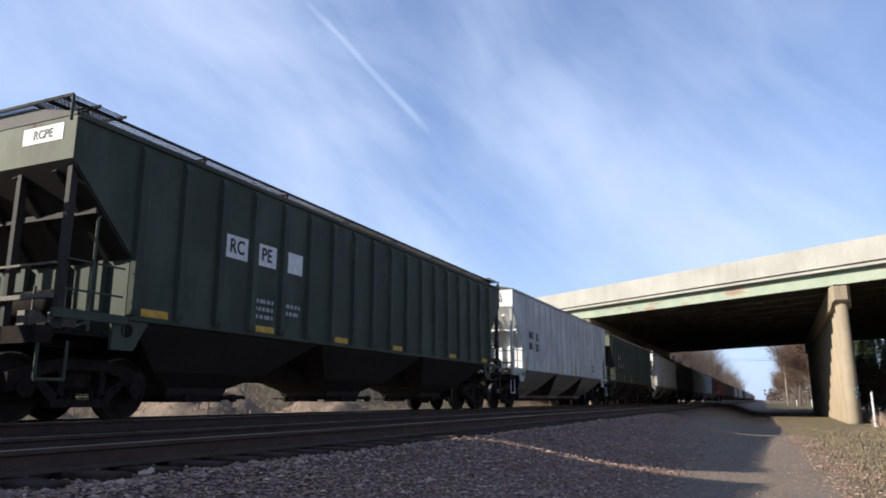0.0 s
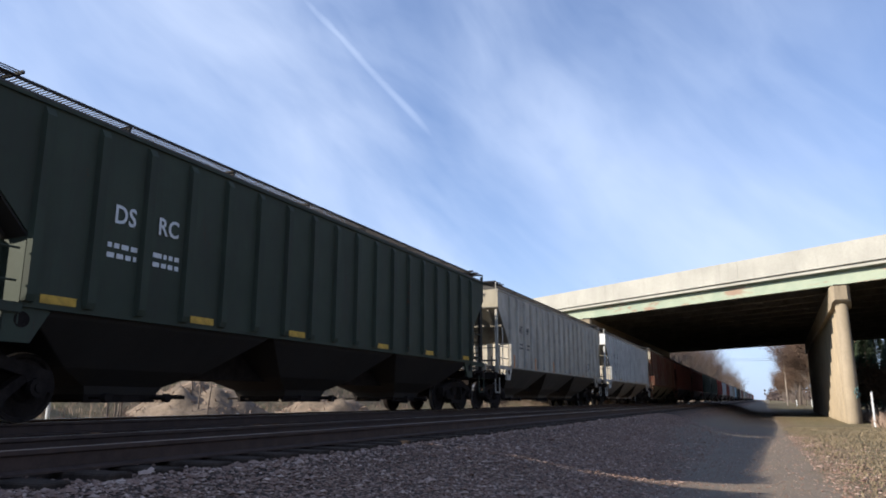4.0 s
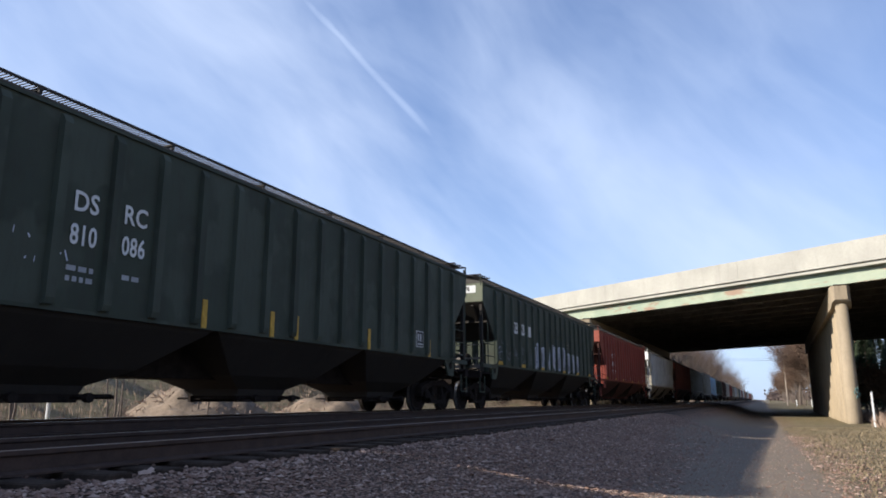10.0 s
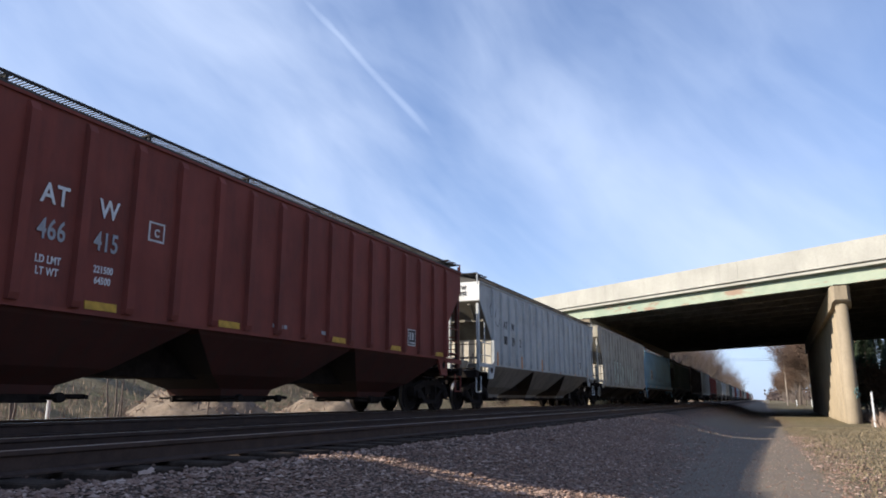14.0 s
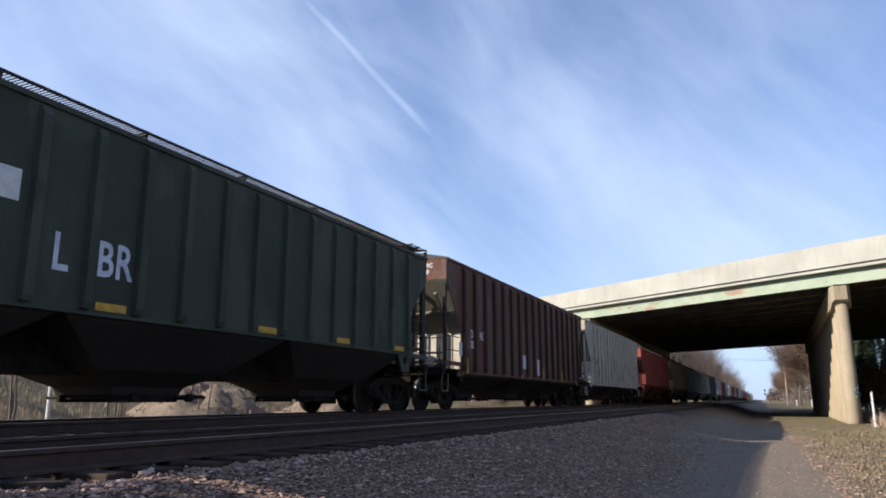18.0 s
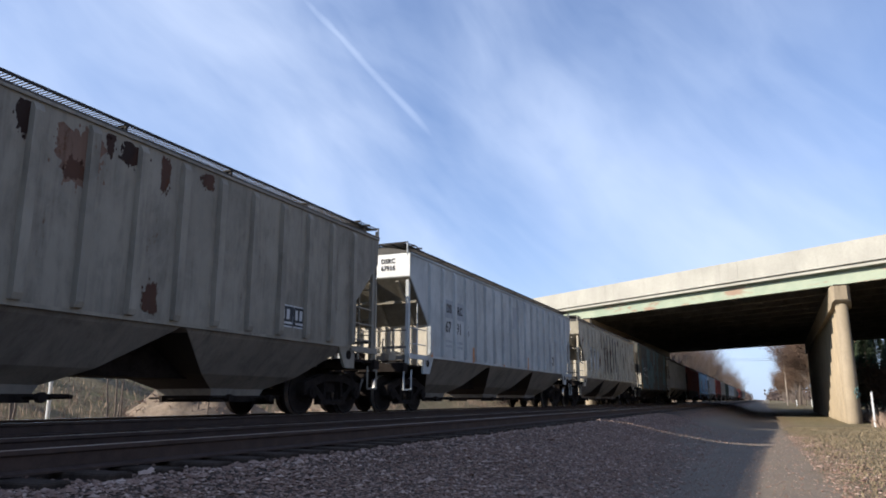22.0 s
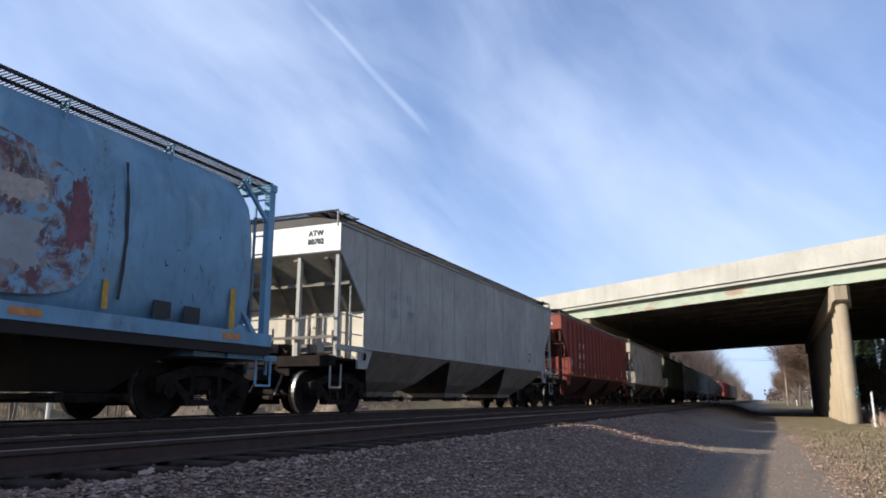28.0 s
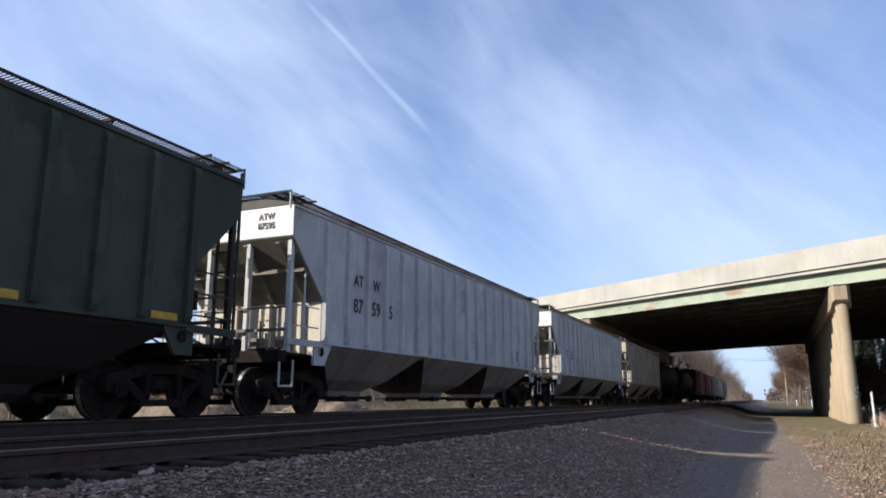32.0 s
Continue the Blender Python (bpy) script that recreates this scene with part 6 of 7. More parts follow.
def bridge_box(g, a0, a1, b0, b1, z0, z1):
    i = len(g.v)
    g.v += [bridge_point(a, b, z) for z in (z0, z1) for b in (b0, b1) for a in (a0, a1)]
    g.f += [tuple(i + k for k in q) for q in ((0, 2, 3, 1), (4, 5, 7, 6), (0, 1, 5, 4), (2, 6, 7, 3), (0, 4, 6, 2), (1, 3, 7, 5))]
    return g


def build_bridge():
    br = thing("road_bridge", "concrete road bridge on pale green steel girders over the tracks", "bridge", kind="structure")
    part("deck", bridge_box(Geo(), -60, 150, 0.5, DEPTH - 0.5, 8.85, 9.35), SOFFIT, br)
    a = -60
    rnd = random.Random(5)
    while a < 150:
        w = 6.1
        o = rnd.uniform(-0.006, 0.006)
        part("parapet_panel", bridge_box(Geo(), a + 0.004, a + w - 0.004, 0.0 + o, 0.42 + o, 9.02, 10.5), CONCRETE, br, "precast concrete parapet panel")
        a += w
    part("parapet", bridge_box(Geo(), -60, 150, DEPTH - 0.4, DEPTH, 8.9, 10.4), CONCRETE, br)
    part("slab_edge", bridge_box(Geo(), -60, 150, 0.12, 0.6, 8.74, 9.018), CONCRETE, br)
    part("coping", bridge_box(Geo(), -60, 150, -0.05, 0.47, 9.0, 9.09), CONCRETE, br)
    b = 0.45
    first = True
    while b < DEPTH:
        g = Geo()
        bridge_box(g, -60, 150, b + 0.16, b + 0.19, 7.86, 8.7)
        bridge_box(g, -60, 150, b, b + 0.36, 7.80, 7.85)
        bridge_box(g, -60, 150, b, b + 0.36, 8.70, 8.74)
        # Only the outer girder is pale green; inner ones are darkened to stand for shade.
        gi = part("girder", g, GIRDER if first else SHADED_STEEL, br, "riveted steel girder")
        first = False
        b += 3.35
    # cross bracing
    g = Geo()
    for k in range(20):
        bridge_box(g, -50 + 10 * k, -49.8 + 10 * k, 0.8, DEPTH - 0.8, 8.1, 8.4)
    part("cross_frame", g, SHADED_STEEL, br)
    # pier rows run beside the tracks
    for px in (5.2, -14.6):
        lean = lambda g, y0=(FACE - 0.553 * px) / 0.833: slanted(g, y0)
        pier = part("pier_cap", lean(pier_cap(px)), PIER, br, "concrete pier cap with rounded ends")
        y0 = (FACE - 0.553 * px) / 0.833 + 0.6
        for k in range(26):
            y = y0 + 2.1 * k
            zb = profile_z(px, y) - 0.3
            g = Geo()
            g.smooth = True
            r = 0.44 if k == 0 else 0.41
            g.lathe([(r * 1.08, zb), (r * 1.04, zb + 0.5), (r * 0.86, 6.5)], (px, y, 0), "z", 18)
            part("column", lean(g), PIER, pier)
        part("pier_wall", lean(bevelled(Geo().box(px - 0.2, px + 0.2, y0 + 0.9, y0 + 53.0, -1.7, 6.32), 0.03)), PIER, pier, "stained concrete wall between the columns")
        if px > 0:
            g = Geo()
            for k in range(9):
                a, z = -1.25 + 0.09 * k, 0.15 + 0.28 * math.sin(2.3 * k)
                p = Vector((px + 0.5 * math.cos(a), y0 + 0.5 * math.sin(a), z + 0.5))
                g.tube(p, p + Vector((0.05 * math.sin(k), 0, 0.22)), 0.035, 6)
            part("graffiti", g, TEAL_SPRAY, pier, "small teal sprayed scrawl")
        part("bearing", Geo().box(px - 0.35, px + 0.35, y0 - 0.3, y0 + 0.3, 7.66, 7.80), IRON, pier)
    part("abutment", Geo().box(34, 36, 34.5, 91, -1.5, 8.8), CONCRETE, br)
    part("abutment", Geo().box(-34, -32, 78.5, 135, -1.5, 8.8), CONCRETE, br)


def slanted(g, y0):
    """The pier rows stand a little askew to the tracks."""
    g.v = [(x + 0.018 * (y - y0), y, z) for x, y, z in g.v]
    return g


def pier_cap(px):
    y0 = (FACE - 0.553 * px) / 0.833
    y1 = y0 + 53.6
    g = Geo()
    g.smooth = False
    rings = []
    for y, k, zl in ((y0 - 0.05, 0.62, 6.75), (y0 + 0.08, 0.86, 6.62), (y0 + 0.3, 0.97, 6.5), (y0 + 0.7, 1.0, 6.3), (y1 - 0.7, 1.0, 6.3), (y1, 0.8, 6.6)):
        w = 0.60 * k
        rings.append([(px - w, y, zl), (px + w, y, zl), (px + w, y, 7.66), (px - w, y, 7.66)])
    return g.loft(rings)


build_bridge()


def build_embankment():
    """Earth behind the abutments that carries the road."""
    g = Geo()
    for b in (1.0, DEPTH - 1.0):
        for a, z in ((-1100, -2.5), (-1100, 9.35), (-34, 9.35), (-14.5, -1.6)):
            g.v.append(bridge_point(a, b, z))
    g.f = [(0, 1, 2, 3), (7, 6, 5, 4), (1, 5, 6, 2), (2, 6, 7, 3), (0, 4, 5, 1)]
    tagged(part("embankment", g, EARTH, None), "bare earth bank below the bridge end", "embankment", kind="structure")


EARTH = plain("bare_earth", (0.13, 0.105, 0.08), 0.95, 0, 0.35, 0.8, 0.05)
build_embankment()


# ---- lorry on the bridge ----
def build_lorry():
    """Articulated lorry; it runs towards its own +x, its near side faces -y."""
    t = thing("articulated_lorry", "white sleeper-cab tractor with a long white box trailer", "lorry")
    part("trailer", bevelled(Geo().box(-8.08, 8.08, 0.0, 2.6, 1.1, 4.12), 0.03), TRUCK_WHITE, t)
    for z in (1.12, 4.06):
        part("trailer_rail", Geo().box(-8.08, 8.08, -0.02, 0.0, z, z + 0.06), TRUCK_WHITE, t)
    part("trailer_door_frame", Geo().box(-8.12, -8.08, 0.0, 2.6, 1.05, 4.12), STEEL, t)
    cab = bevelled(Geo().prism([(9.0, 0.6), (14.6, 0.6), (14.6, 1.75), (13.1, 1.95), (12.55, 2.95), (11.7, 3.7), (10.6, 4.05), (9.0, 4.12)], "y", 0.1, 2.5), 0.05)
    c = part("cab", cab, TRUCK_WHITE, t, "white sleeper cab with roof fairing")
    part("side_window", Geo().box(11.1, 11.75, 0.07, 0.1, 2.15, 2.85), GLASS, c)
    part("sleeper_window", Geo().box(10.2, 10.85, 0.07, 0.1, 3.0, 3.42), GLASS, c)
    part("windscreen", Geo().prism([(12.6, 2.95), (13.08, 2.0), (13.12, 2.02), (12.64, 2.97)], "y", 0.35, 2.25), GLASS, c)
    part("sun_visor", Geo().prism([(12.2, 3.32), (13.0, 3.1), (13.0, 3.06), (12.2, 3.26)], "y", 0.15, 2.45), LOGO_GREY, c)
    part("gap_fairing", Geo().box(8.1, 8.95, 0.12, 2.48, 1.2, 3.95), LOGO_GREY, t)
    for x in (-6.9, -5.7, 9.6, 10.9, 13.8):
        for y in (0.18, 2.42):
            w = part("wheel", Geo().tube((x, y - 0.14, 0.52), (x, y + 0.14, 0.52), 0.52, 20), TYRE, t)
            part("rim", Geo().tube((x, y - 0.16, 0.52), (x, y + 0.16, 0.52), 0.27, 14), STEEL, w)
    part("landing_leg", Geo().box(5.0, 5.2, 0.4, 0.6, 0.3, 1.1), IRON, t)
    part("landing_leg", Geo().box(5.0, 5.2, 2.0, 2.2, 0.3, 1.1), IRON, t)
    part("chassis", Geo().box(-7.6, 14.2, 0.8, 1.8, 0.75, 1.08), IRON, t)
    # trailer emblem as plain shapes
    ring = Geo()
    for k in range(12):
        a0, a1 = radians(50 + 22 * k), radians(50 + 22 * (k + 1))
        p = [(-6.5 + r * math.cos(a), 3.05 + r * 1.15 * math.sin(a)) for r, a in ((0.42, a0), (0.62, a0), (0.62, a1), (0.42, a1))]
        i = len(ring.v)
        ring.v += [(x, -0.008, z) for x, z in p]
        ring.f.append((i, i + 1, i + 2, i + 3))
    part("emblem", ring, LOGO_RED, t, "red open ring")
    g = Geo()
    for x, w, h in ((-5.95, 0.3, 0.4), (-5.5, 0.3, 0.4), (-3.75, 0.42, 0.4), (-3.2, 0.3, 0.4), (-2.75, 0.28, 0.4)):
        g.box(x, x + w, -0.01, -0.004, 2.95, 2.95 + h)
    tagged(part("emblem_bars", g, LOGO_GREY, t, "small grey bars"), kind="stuff")
    part("emblem_arch", Geo().box(-4.85, -4.68, -0.01, -0.004, 2.55, 3.75).box(-4.25, -4.08, -0.01, -0.004, 2.55, 3.75).box(-4.68, -4.25, -0.01, -0.004, 3.6, 3.75).box(-4.68, -4.25, -0.01, -0.004, 3.05, 3.18), LOGO_GREY, t, "dark grey arch")
    return t


LORRY = build_lorry()


# ---- plants ----
def branching(seed, height, spread, levels=4, twigs=True):
    """A leafless tree: trunk and limbs in one mesh, twigs in another."""
    rnd = random.Random(seed)
    wood, fine = Geo(), Geo()
    tips = []

    def grow(p, d, length, r, level):
        n = 3 if level < 2 else 2
        for k in range(n):
            q = p + d * (length / n)
            d2 = (d + Vector((rnd.uniform(-1, 1), rnd.uniform(-1, 1), rnd.uniform(-0.2, 0.5))) * (0.10 + 0.06 * level)).normalized()
            r2 = r * (0.84 if level < 2 else 0.72)
            (wood if level < 3 else fine).tube(p, q, r, 6 if level < 2 else 3, r2, cap=False)
            if level < levels and (level > 0 or k > 0):
                for _ in range(2 if level < 2 else rnd.choice((2, 3))):
                    a = rnd.uniform(0, 6.28)
                    side = Vector((math.cos(a), math.sin(a), rnd.uniform(0.1, 0.9))).normalized()
                    grow(q, (d * rnd.uniform(0.5, 1.0) + side * spread).normalized(), length * rnd.uniform(0.5, 0.72), r2 * 0.55, level + 1)
            p, d, r = q, d2, r2
        tips.append(p)
    grow(Vector((0, 0, -0.3)), Vector((rnd.uniform(-0.06, 0.06), rnd.uniform(-0.06, 0.06), 1)).normalized(), height * 0.62, height * 0.016, 0)
    return wood, fine, tips


def leaf_cloud(tips, rnd, per, size, spread):
    g = Geo()
    for p in tips:
        for _ in range(per):
            c = p + Vector((rnd.gauss(0, spread), rnd.gauss(0, spread), rnd.gauss(0, spread)))
            a = Vector((rnd.uniform(-1, 1), rnd.uniform(-1, 1), rnd.uniform(-1, 1))).normalized() * size * rnd.uniform(0.5, 1.2)
            b = a.orthogonal().normalized() * size * rnd.uniform(0.4, 0.9)
            i = len(g.v)
            g.v += [tuple(c - a), tuple(c + b), tuple(c + a), tuple(c - b)]
            g.f.append((i, i + 1, i + 2, i + 3))
    return g


TREES = []
for s in range(4):
    w_, f_, tips_ = branching(20 + s, 13.0, 0.75)
    TREES.append((w_.mesh("trunk"), f_.mesh("crown"), None))
BROWN_TREES = []
for s in range(3):
    w_, f_, tips_ = branching(50 + s, 11.0, 0.9)
    cr = leaf_cloud(tips_, random.Random(s), 14, 0.085, 0.42)
    base = len(cr.v)
    cr.v += f_.v
    cr.f += [tuple(base + i for i in f) for f in f_.f]
    BROWN_TREES.append((w_.mesh("trunk"), cr.mesh("crown")))
SHRUBS = []
for s in range(3):
    w_, f_, tips_ = branching(80 + s, 3.2, 1.2, 3)
    SHRUBS.append((w_.mesh("stem"), leaf_cloud(tips_, random.Random(s), 6, 0.09, 0.25).mesh("twigs")))


def tree(kind, x, y, scale, rz, label, group):
    t = thing("bare_tree" if kind == "bare" else "brown_leaved_tree", label, "tree", group, "", (x, y, profile_z(x, y) - 0.1), rz)
    t.scale = (scale, scale, scale * (1.0 + 0.15 * math.sin(x * 3 + y)))
    if kind == "bare":
        w, c, _ = TREES[int(abs(x * 7 + y * 3)) % len(TREES)]
        part("trunk", w, BARK, t)
        part("crown", c, TWIG, t)
    else:
        w, c = BROWN_TREES[int(abs(x * 5 + y)) % len(BROWN_TREES)]
        part("trunk", w, BARK, t)
        part("crown", c, LEAF_BROWN, t)
    return t


def build_woods():
    rnd = random.Random(11)
    y = 126.0
    while y < 620:
        for _ in range(5 if y < 320 else 3):
            x = -rnd.uniform(13.6, 24)
            tree("bare", x, y + rnd.uniform(-4, 4), rnd.uniform(0.85, 1.25), rnd.uniform(0, 360), "leafless grey-brown tree in the wood beside the track", "leafless trees along the track")
        y += rnd.uniform(6, 8.5) * (1 if y < 300 else 1.7)
    y = 128.0
    while y < 520:
        for _ in range(3 if y < 260 else 2):
            x = rnd.uniform(8.6, 15) if y > 150 else rnd.uniform(8.6, 10.5)
            tree("brown", x, y + rnd.uniform(-4, 4), rnd.uniform(0.85, 1.2), rnd.uniform(0, 360), "tree with rust-brown dead leaves beside the path", "brown trees beyond the bridge")
        y += rnd.uniform(6, 9) * (1 if y < 240 else 2.2)
    # far woods that close the view
    g = Geo()
    for i in range(5200):
        yy = rnd.uniform(550, 1700)
        s = rnd.choice((-1, 1))
        xx = s * rnd.uniform(14 if s < 0 else 6, 90) + (-6 if s < 0 else 0)
        h = rnd.uniform(7, 15)
        zz = profile_z(xx, yy)
        for _ in range(3):
            c = Vector((xx + rnd.uniform(-2, 2), yy + rnd.uniform(-2, 2), zz + h * rnd.uniform(0.1, 1)))
            a = Vector((rnd.uniform(-1, 1), rnd.uniform(-1, 1), rnd.uniform(-1, 1))).normalized() * 1.3
            b = a.orthogonal().normalized() * 0.7
            k = len(g.v)
            g.v += [tuple(c - a), tuple(c + b), tuple(c + a), tuple(c - b)]
            g.f.append((k, k + 1, k + 2, k + 3))
    tagged(part("far_woods", g, TWIG, None), "hazy brown woods far along the line", "woods", kind="stuff")
    # evergreens on the slope behind the bridge
    for x, y, s in ((13.4, 115, 1.12), (15.2, 119, 1.2), (12.4, 124, 1.08), (17.0, 117, 1.15), (14.2, 128, 1.2)):
        evergreen(x, y, s, rnd)
    # bare growth on the far side of the tracks
    for i in range(70):
        y = rnd.uniform(0, 150)
        x = -rnd.uniform(34, 80)
        tree("bare", x, y, rnd.uniform(0.25, 0.5), rnd.uniform(0, 360), "small leafless tree in the dry field", "leafless trees in the field")
    for i in range(30):
        y, x = rnd.uniform(0, 120), -rnd.uniform(20, 44)
        w, c = SHRUBS[i % 3]
        t = thing("dry_shrub", "leafless brown shrub in dry grass", "shrub", "shrubs in the field", "", (x, y, profile_z(x, y) - 0.1), rnd.uniform(0, 360))
        s = rnd.uniform(0.4, 0.95)
        t.scale = (s * 1.3, s * 1.3, s)
        part("stem", w, BARK, t)
        part("foliage", c, TWIG, t)


def scrub():
    rnd = random.Random(31)
    for i in range(16):
        x, y = rnd.uniform(8.5, 17), rnd.uniform(66, 104)
        w, c = SHRUBS[i % 3]
        t = thing("brown_scrub", "brown leafless scrub at the foot of the bank", "shrub", "scrub under the bridge", "", (x, y, profile_z(x, y) - 0.1), rnd.uniform(0, 360))
        t.scale = (1.5, 1.5, rnd.uniform(0.8, 1.3))
        part("stem", w, BARK, t)
        part("foliage", c, LEAF_BROWN, t)


scrub()


def sapling(x, y, h, rz):
    t = thing("sapling", "thin leafless sapling among dry reeds", "sapling", "saplings beyond the tracks", "", (x, y, profile_z(x, y) - 0.1), rz)
    g = Geo()
    p = Vector((0, 0, 0))
    for k in range(5):
        q = p + Vector((0.07 * math.sin(rz + 2.1 * k), 0.07 * math.cos(1.7 * rz + k), h / 5))
        g.tube(p, q, 0.045 - 0.007 * k, 6, 0.038 - 0.007 * k, cap=False)
        if k > 1:
            a = rz + 2.4 * k
            g.tube(q, q + Vector((0.5 * math.cos(a), 0.5 * math.sin(a), 0.6)), 0.014, 5, 0.005)
        p = q
    part("stem", g, BARK, t)


for k in range(11):
    sapling(-18.5 - 1.3 * (k * 5 % 4), 13.2 + 0.95 * k, 3.4 + 0.5 * (k * 3 % 4), 1.3 * k)


def evergreen(x, y, s, rnd):
    t = thing("evergreen_tree", "dark green cedar behind the bridge pier", "tree", "evergreens behind the bridge", "", (x, y, -1.2), 0)
    part("trunk", Geo().tube((0, 0, -0.3), (0, 0, 10 * s), 0.2, 8, 0.03), BARK, t)
    g = Geo()
    for _ in range(5200):
        h = rnd.random() ** 0.8
        r = (1 - h) * 3.1 * s * math.sqrt(rnd.random()) * (0.85 + 0.3 * noise.noise((h * 6, x, y))) + 0.1
        a = rnd.uniform(0, 6.28)
        c = Vector((r * math.cos(a), r * math.sin(a), (0.6 + 10.4 * h) * s - 0.12 * r))
        u = Vector((math.cos(a), math.sin(a), rnd.uniform(-0.2, 0.6))).normalized() * rnd.uniform(0.15, 0.34)
        v = u.orthogonal().normalized() * 0.09
        k = len(g.v)
        g.v += [tuple(c - u), tuple(c + v), tuple(c + u), tuple(c - v)]
        g.f.append((k, k + 1, k + 2, k + 3))
    part("crown", g, LEAF_DARK, t)


build_woods()


def blades(n, area, height, seed, keep):
    """Dry grass as bent three-sided blades."""
    rnd = random.Random(seed)
    g = Geo()
    x0, x1, y0, y1 = area
    for _ in range(n):
        x, y = rnd.uniform(x0, x1), rnd.uniform(y0, y1)
        if not keep(x, y, rnd):
            continue
        h = height * rnd.uniform(0.4, 1.25)
        a = rnd.uniform(0, 6.28)
        w = 0.012 + 0.014 * h
        lean = Vector((rnd.gauss(0, 0.28), rnd.gauss(0, 0.28), 1)) * h
        p = Vector((x, y, profile_z(x, y) - 0.02))
        s = Vector((math.cos(a), math.sin(a), 0)) * w
        m = p + lean * 0.55 + Vector((0, 0, 0.05 * h))
        k = len(g.v)
        g.v += [tuple(p - s), tuple(p + s), tuple(m + s * 0.7), tuple(m - s * 0.7), tuple(p + lean)]
        g.f += [(k, k + 1, k + 2, k + 3), (k + 3, k + 2, k + 4)]
    return g


def build_grass():
    verge = lambda x, y, r: x > 0.85 + 0.5 * noise.noise((y * 0.7, 0, 1)) + 0.25 * r.random() and noise.noise((x * 0.6, y * 0.6, 2)) > -0.45 + 0.3 * r.random()
    tagged(part("verge_grass", blades(48000, (0.7, 9, 3.5, 46), 0.075, 3, verge), VERGE, None), "short dry yellow-brown grass beside the path", "grass", kind="stuff")
    weeds = lambda x, y, r: noise.noise((x * 0.3, y * 0.3, 5)) > -0.1
    tagged(part("verge_weeds", blades(7000, (5.6, 16, 40, 60), 0.75, 4, weeds), STRAW, None), "taller dead weeds by the bridge pier", "weeds", kind="stuff")
    field = lambda x, y, r: noise.noise((x * 0.15, y * 0.15, 8)) > -0.55 + 0.5 * r.random()
    tagged(part("field_grass", blades(46000, (-36, -13.6, 0, 85), 0.30, 6, field), STRAW, None), "tall dry straw-coloured grass beyond the tracks", "grass", kind="stuff")
    brush = lambda x, y, r: noise.noise((x * 0.1, y * 0.1, 11)) > -0.35 + 0.5 * r.random()
    tagged(part("dead_brush", blades(7000, (-42, -28, 0, 130), 1.0, 9, brush), TWIG, None), "tall dead brush and reeds beyond the tracks", "brush", kind="stuff")


build_grass()


def mound(x, y, w, d, h, seed, label):
    """A heap of earth and chippings, lumpy, running out at its foot."""
    g = Geo()
    g.smooth = True
    n = 28
    z0 = profile_z(x, y) - 0.15
    for j in range(n + 1):
        for i in range(n + 1):
            u, v = 2 * i / n - 1, 2 * j / n - 1
            r = math.hypot(u, v) * (1 + 0.25 * noise.noise((u * 1.6, v * 1.6, seed)))
            k = max(0.0, 1 - r ** 1.7)
            g.v.append((0.5 * w * u, 0.5 * d * v, h * k * (1 + 0.5 * noise.noise((u * 4, v * 4, seed + 3))) + 0.15 * noise.noise((u * 9, v * 9, seed)) * (k > 0)))
    g.f = [(j * (n + 1) + i, j * (n + 1) + i + 1, (j + 1) * (n + 1) + i + 1, (j + 1) * (n + 1) + i) for j in range(n) for i in range(n)]
    t = thing("earth_mound", label, "mound", "heaps beyond the tracks", "", (x, y, z0))
    part("soil", g, MOUND, t)
    rnd, c = random.Random(seed), Geo()
    for _ in range(420):
        a, r = rnd.uniform(0, 6.28), math.sqrt(rnd.random()) * 0.45
        p = Vector((w * r * math.cos(a), d * r * math.sin(a), h * max(0.0, 1 - (2 * r) ** 1.7) + 0.04))
        q = p + Vector((rnd.gauss(0, 0.16), rnd.gauss(0, 0.16), rnd.uniform(-0.02, 0.18)))
        c.tube(p, q, rnd.uniform(0.012, 0.035), 5, 0.01)
    tagged(part("brushwood", c, STRAW, t, "loose pale brushwood"), kind="stuff")


MOUND = plain("pale_earth_and_chippings", (0.15, 0.112, 0.08), 0.95, 0, 0.45, 1.6, 0.05)
mound(-21.5, 23.5, 8.5, 6.0, 2.0, 4, "lumpy heap of pale tan earth and wood chippings")
mound(-18.6, 28.5, 7.5, 5.0, 1.6, 9, "low heap of pale tan earth in dry grass")


def build_white_pole():
    p = thing("white_pole", "thin white pole standing beyond the tracks", "pole", "", "", (-16.0, 12.4, profile_z(-16.0, 12.4)))
    part("pole", Geo().tube((0, 0, -0.3), (0, 0, 4.2), 0.045, 8), WHITE_MARK, p)
    part("cap", Geo().tube((0, 0, 4.2), (0, 0, 4.25), 0.055, 8), GREY_MARK, p)


build_white_pole()


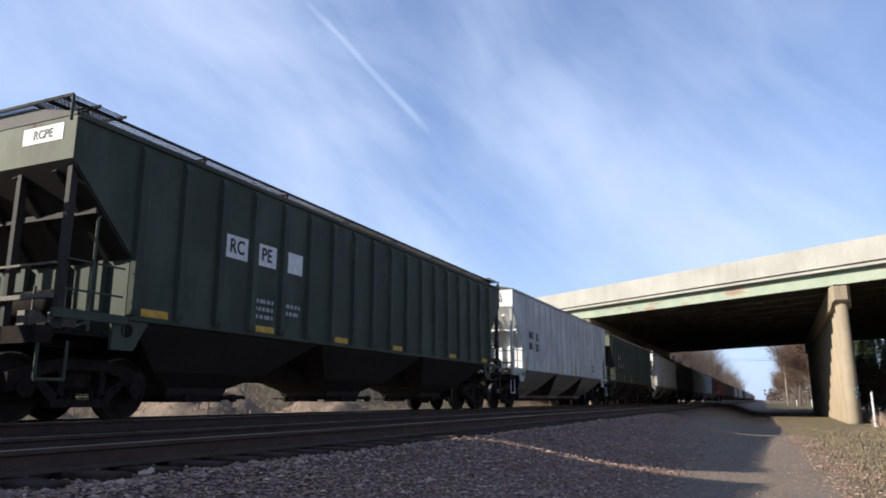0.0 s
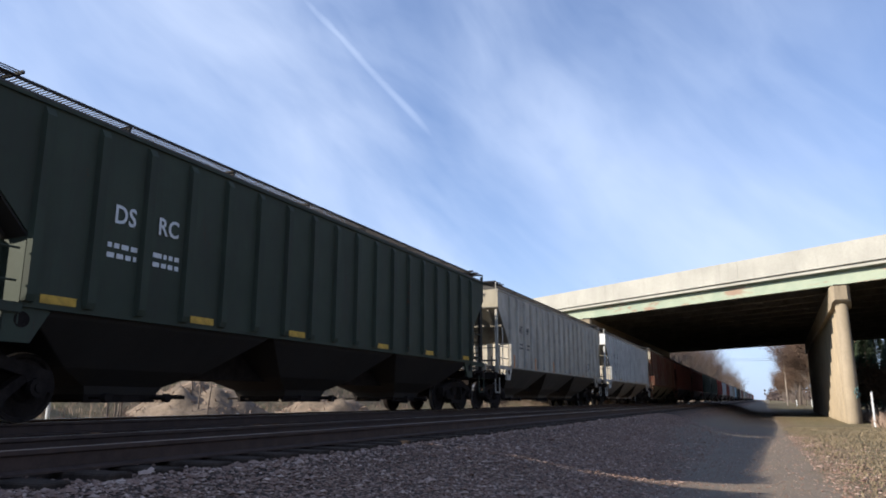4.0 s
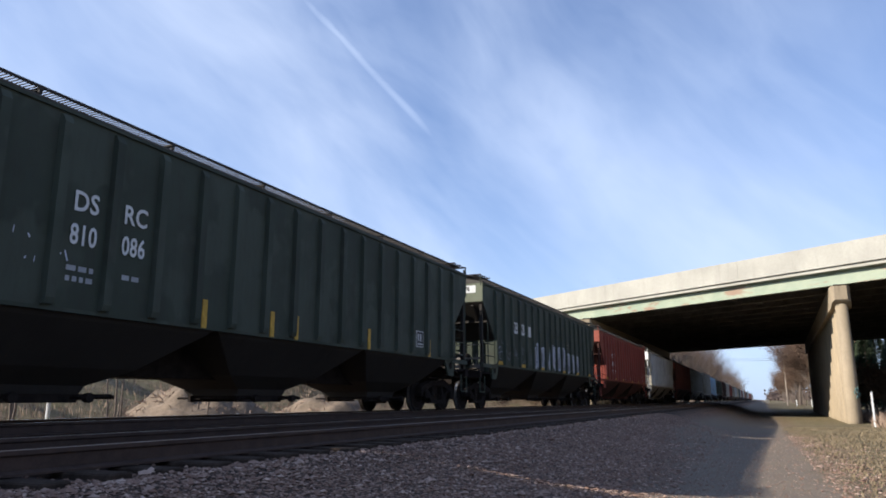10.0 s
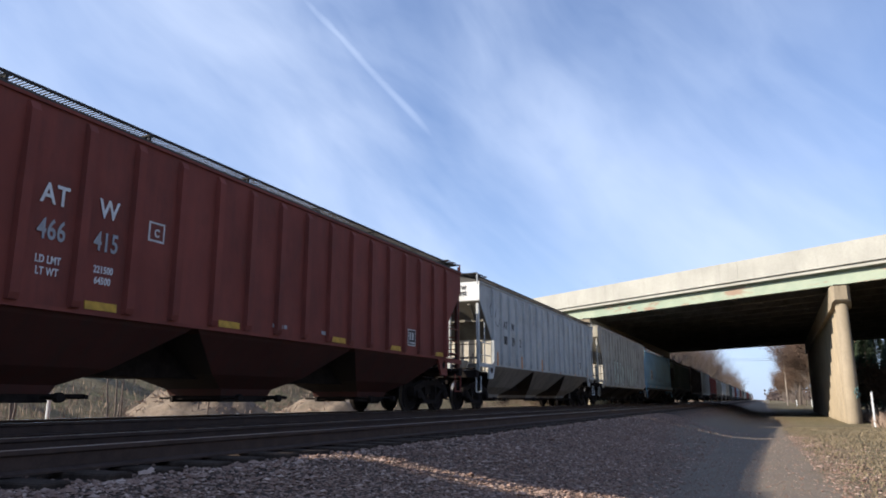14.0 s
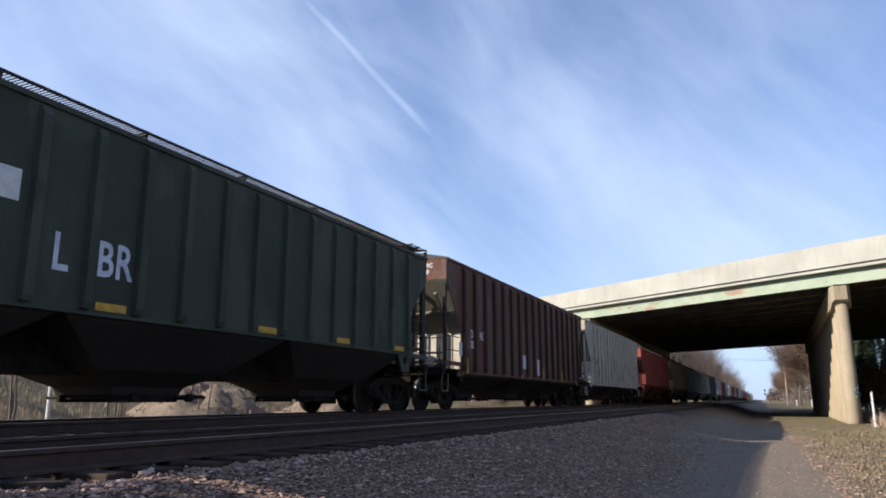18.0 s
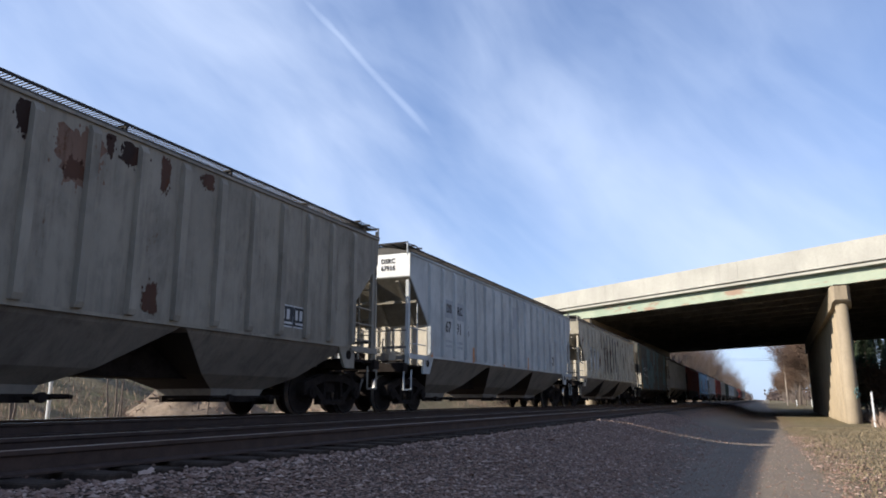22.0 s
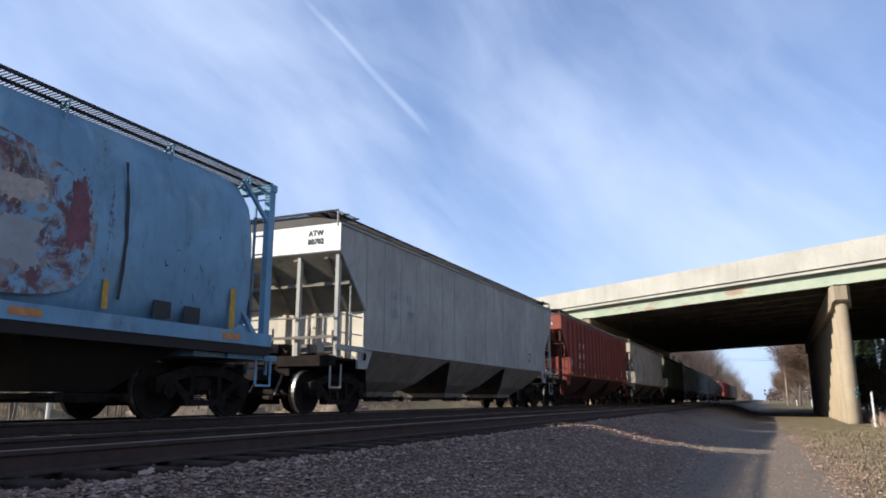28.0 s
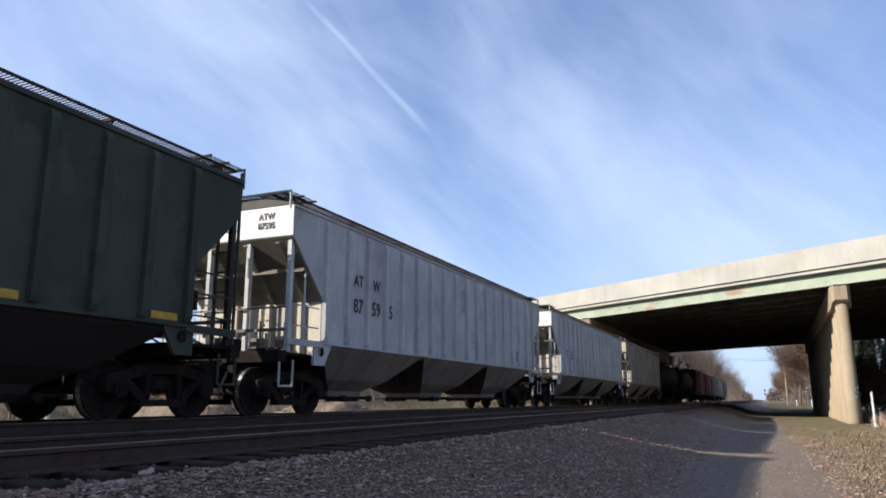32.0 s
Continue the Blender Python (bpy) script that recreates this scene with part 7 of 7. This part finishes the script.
def build_stones():
    """Loose crushed stone on the shoulder and path."""
    rnd = np.random.default_rng(7)
    base = np.array([(1, 0, 0), (-1, 0, 0), (0, 1, 0), (0, -1, 0), (0, 0, 0.8), (0, 0, -0.6), (0.6, 0.6, 0.35), (-0.6, 0.55, 0.3)])
    tri = np.array([(4, 6, 2), (4, 0, 6), (6, 0, 2), (4, 2, 7), (4, 7, 1), (7, 2, 1), (4, 1, 3), (4, 3, 0), (5, 2, 0), (5, 1, 2), (5, 3, 1), (5, 0, 3)])
    vs, fs, k = [], [], 0
    spots = []
    while len(spots) < 56000:
        x, y = rnd.uniform(-4.4, 2.4), 2.2 + 30 * rnd.random() ** 1.7
        t = min(1.0, max(0.0, (y - 8.0) / 18.0))
        xe = x + 1.6 * t * t * (3 - 2 * t)
        dens = 1.0 if xe < -1.5 else 0.65 if xe < -1.0 else 0.35 if xe < -0.3 else 0.20 if x < 0.65 else 0.32 if x < 1.5 else 0.12
        if rnd.random() < dens:
            spots.append((x, y))
    for i in range(7000):
        spots.append((rnd.uniform(-8.3, -3.9), 2 + 26 * rnd.random() ** 1.4))
    for x, y in spots:
        path = -1.0 < x < 0.65
        s = (0.008 if path else 0.0122) * np.exp(rnd.normal(0, 0.38)) * (1.5 if rnd.random() < 0.03 else 1.0)
        a = rnd.uniform(0, 6.28)
        c, sn = np.cos(a), np.sin(a)
        q = base * (1 + rnd.uniform(-0.3, 0.3, base.shape)) * s * np.array([1.25, 0.9, 0.75])
        q = q @ np.array([(c, sn, 0), (-sn, c, 0), (0, 0, 1)])
        q += (x, y, profile_z(x, y) + 0.3 * s)
        vs.append(q)
        fs.append(tri + k)
        k += len(base)
    me = bpy.data.meshes.new("loose_stones")
    me.from_pydata(np.concatenate(vs).tolist(), [], np.concatenate(fs).tolist())
    me.materials.append(None)
    tagged(part("loose_stones", me, STONES, None), "loose grey and pinkish crushed stone on the shoulder", "gravel", kind="stuff")


build_stones()


# ---- small things ----
def build_marker():
    z = profile_z(5.55, 47.0)
    m = thing("marker_post", "slim white roadside marker post with a weathered top", "post", "", "", (5.55, 47.0, z))
    part("post", bevelled(Geo().box(-0.05, 0.05, -0.03, 0.03, -0.2, 1.9), 0.008), WHITE_MARK, m)
    part("cap", Geo().box(-0.055, 0.055, -0.035, 0.035, 1.88, 1.93), GREY_MARK, m)


build_marker()


def utility_pole(x, y, h, rz):
    p = thing("utility_pole", "weathered timber utility pole with a cross arm", "utility pole", "poles along the line", "", (x, y, profile_z(x, y)), rz)
    part("pole", Geo().tube((0, 0, -0.5), (0, 0, h), 0.17, 10, 0.11), POLE_WOOD, p)
    part("cross_arm", Geo().box(-1.2, 1.2, -0.06, 0.06, h - 0.8, h - 0.68), POLE_WOOD, p)
    for xx in (-1.0, -0.4, 0.4, 1.0):
        part("insulator", Geo().tube((xx, 0, h - 0.68), (xx, 0, h - 0.5), 0.05, 8), WHITE_MARK, p)


for py in (225,):
    utility_pole(6.0 + (py - 225) * 0.004, py, 12.4, 0)
utility_pole(-33, 185, 12.0, 0)


def build_wires():
    g = Geo()
    for z in (10.2, 10.9):
        pts = [Vector((-60 + 130 * k / 16, 300 + 10 * k / 16, z + 5 + 1.5 * (2 * k / 16 - 1) ** 2)) for k in range(17)]
        for p, q in zip(pts, pts[1:]):
            g.tube(p, q, 0.05, 4, cap=False)
    w = part("overhead_wires", g, LOGO_GREY, None)
    tagged(w, "thin dark wires strung across the line", "wires")


build_wires()


def signal(x, y):
    s = thing("railway_signal", "slim signal mast with two dark round heads", "railway signal", "", "", (x, y, profile_z(x, y)))
    part("mast", Geo().tube((0, 0, -0.2), (0, 0, 7.2), 0.12, 8), STEEL, s)
    for z in (6.4, 4.6):
        h = part("signal_head", Geo().tube((0, -0.25, z), (0, -0.15, z), 0.55, 16), LOGO_GREY, s)
        part("lens", Geo().tube((0, -0.28, z), (0, -0.25, z), 0.13, 12), GLASS, h)
    part("equipment_case", Geo().box(0.6, 1.6, -0.4, 0.4, -0.2, 1.8), STEEL, s)


signal(0.8, 420)
for px, py in ((7.0, 190), (9.2, 172), (12.0, 160), (13.6, 160)):
    q = thing("fence_post", "short pale post at the edge of the path", "post", "posts by the path", "", (px, py, profile_z(px, py)))
    part("post", Geo().box(-0.09, 0.09, -0.09, 0.09, -0.2, 1.5), WHITE_MARK, q)


# ---- everything that moves ----
def motions():
    times = [2.0 * i for i in range(17)]
    for k, n, f, make, spec in CARS:
        car = make(str(k), spec)
        mid = 1.0397 * (n + f) / 2 - 4.467
        walk(car, [(t, pose(-9.75, mid - run(t), 0)) for t in times])
    # the lorry crosses towards the right at a steady 29.2 m/s
    heading = math.degrees(math.atan2(-BL.y, -BL.x))
    rows = []
    for t in (0.0, 8.0, 16.0, 24.0, 32.0):
        rear = 33.75 - 29.2 * (t - 2.8)
        p = bridge_point(rear - 8.08, 7.7, 9.35)
        rows.append((t, pose(*p, 0, 0, heading)))
    walk(LORRY, rows)


motions()
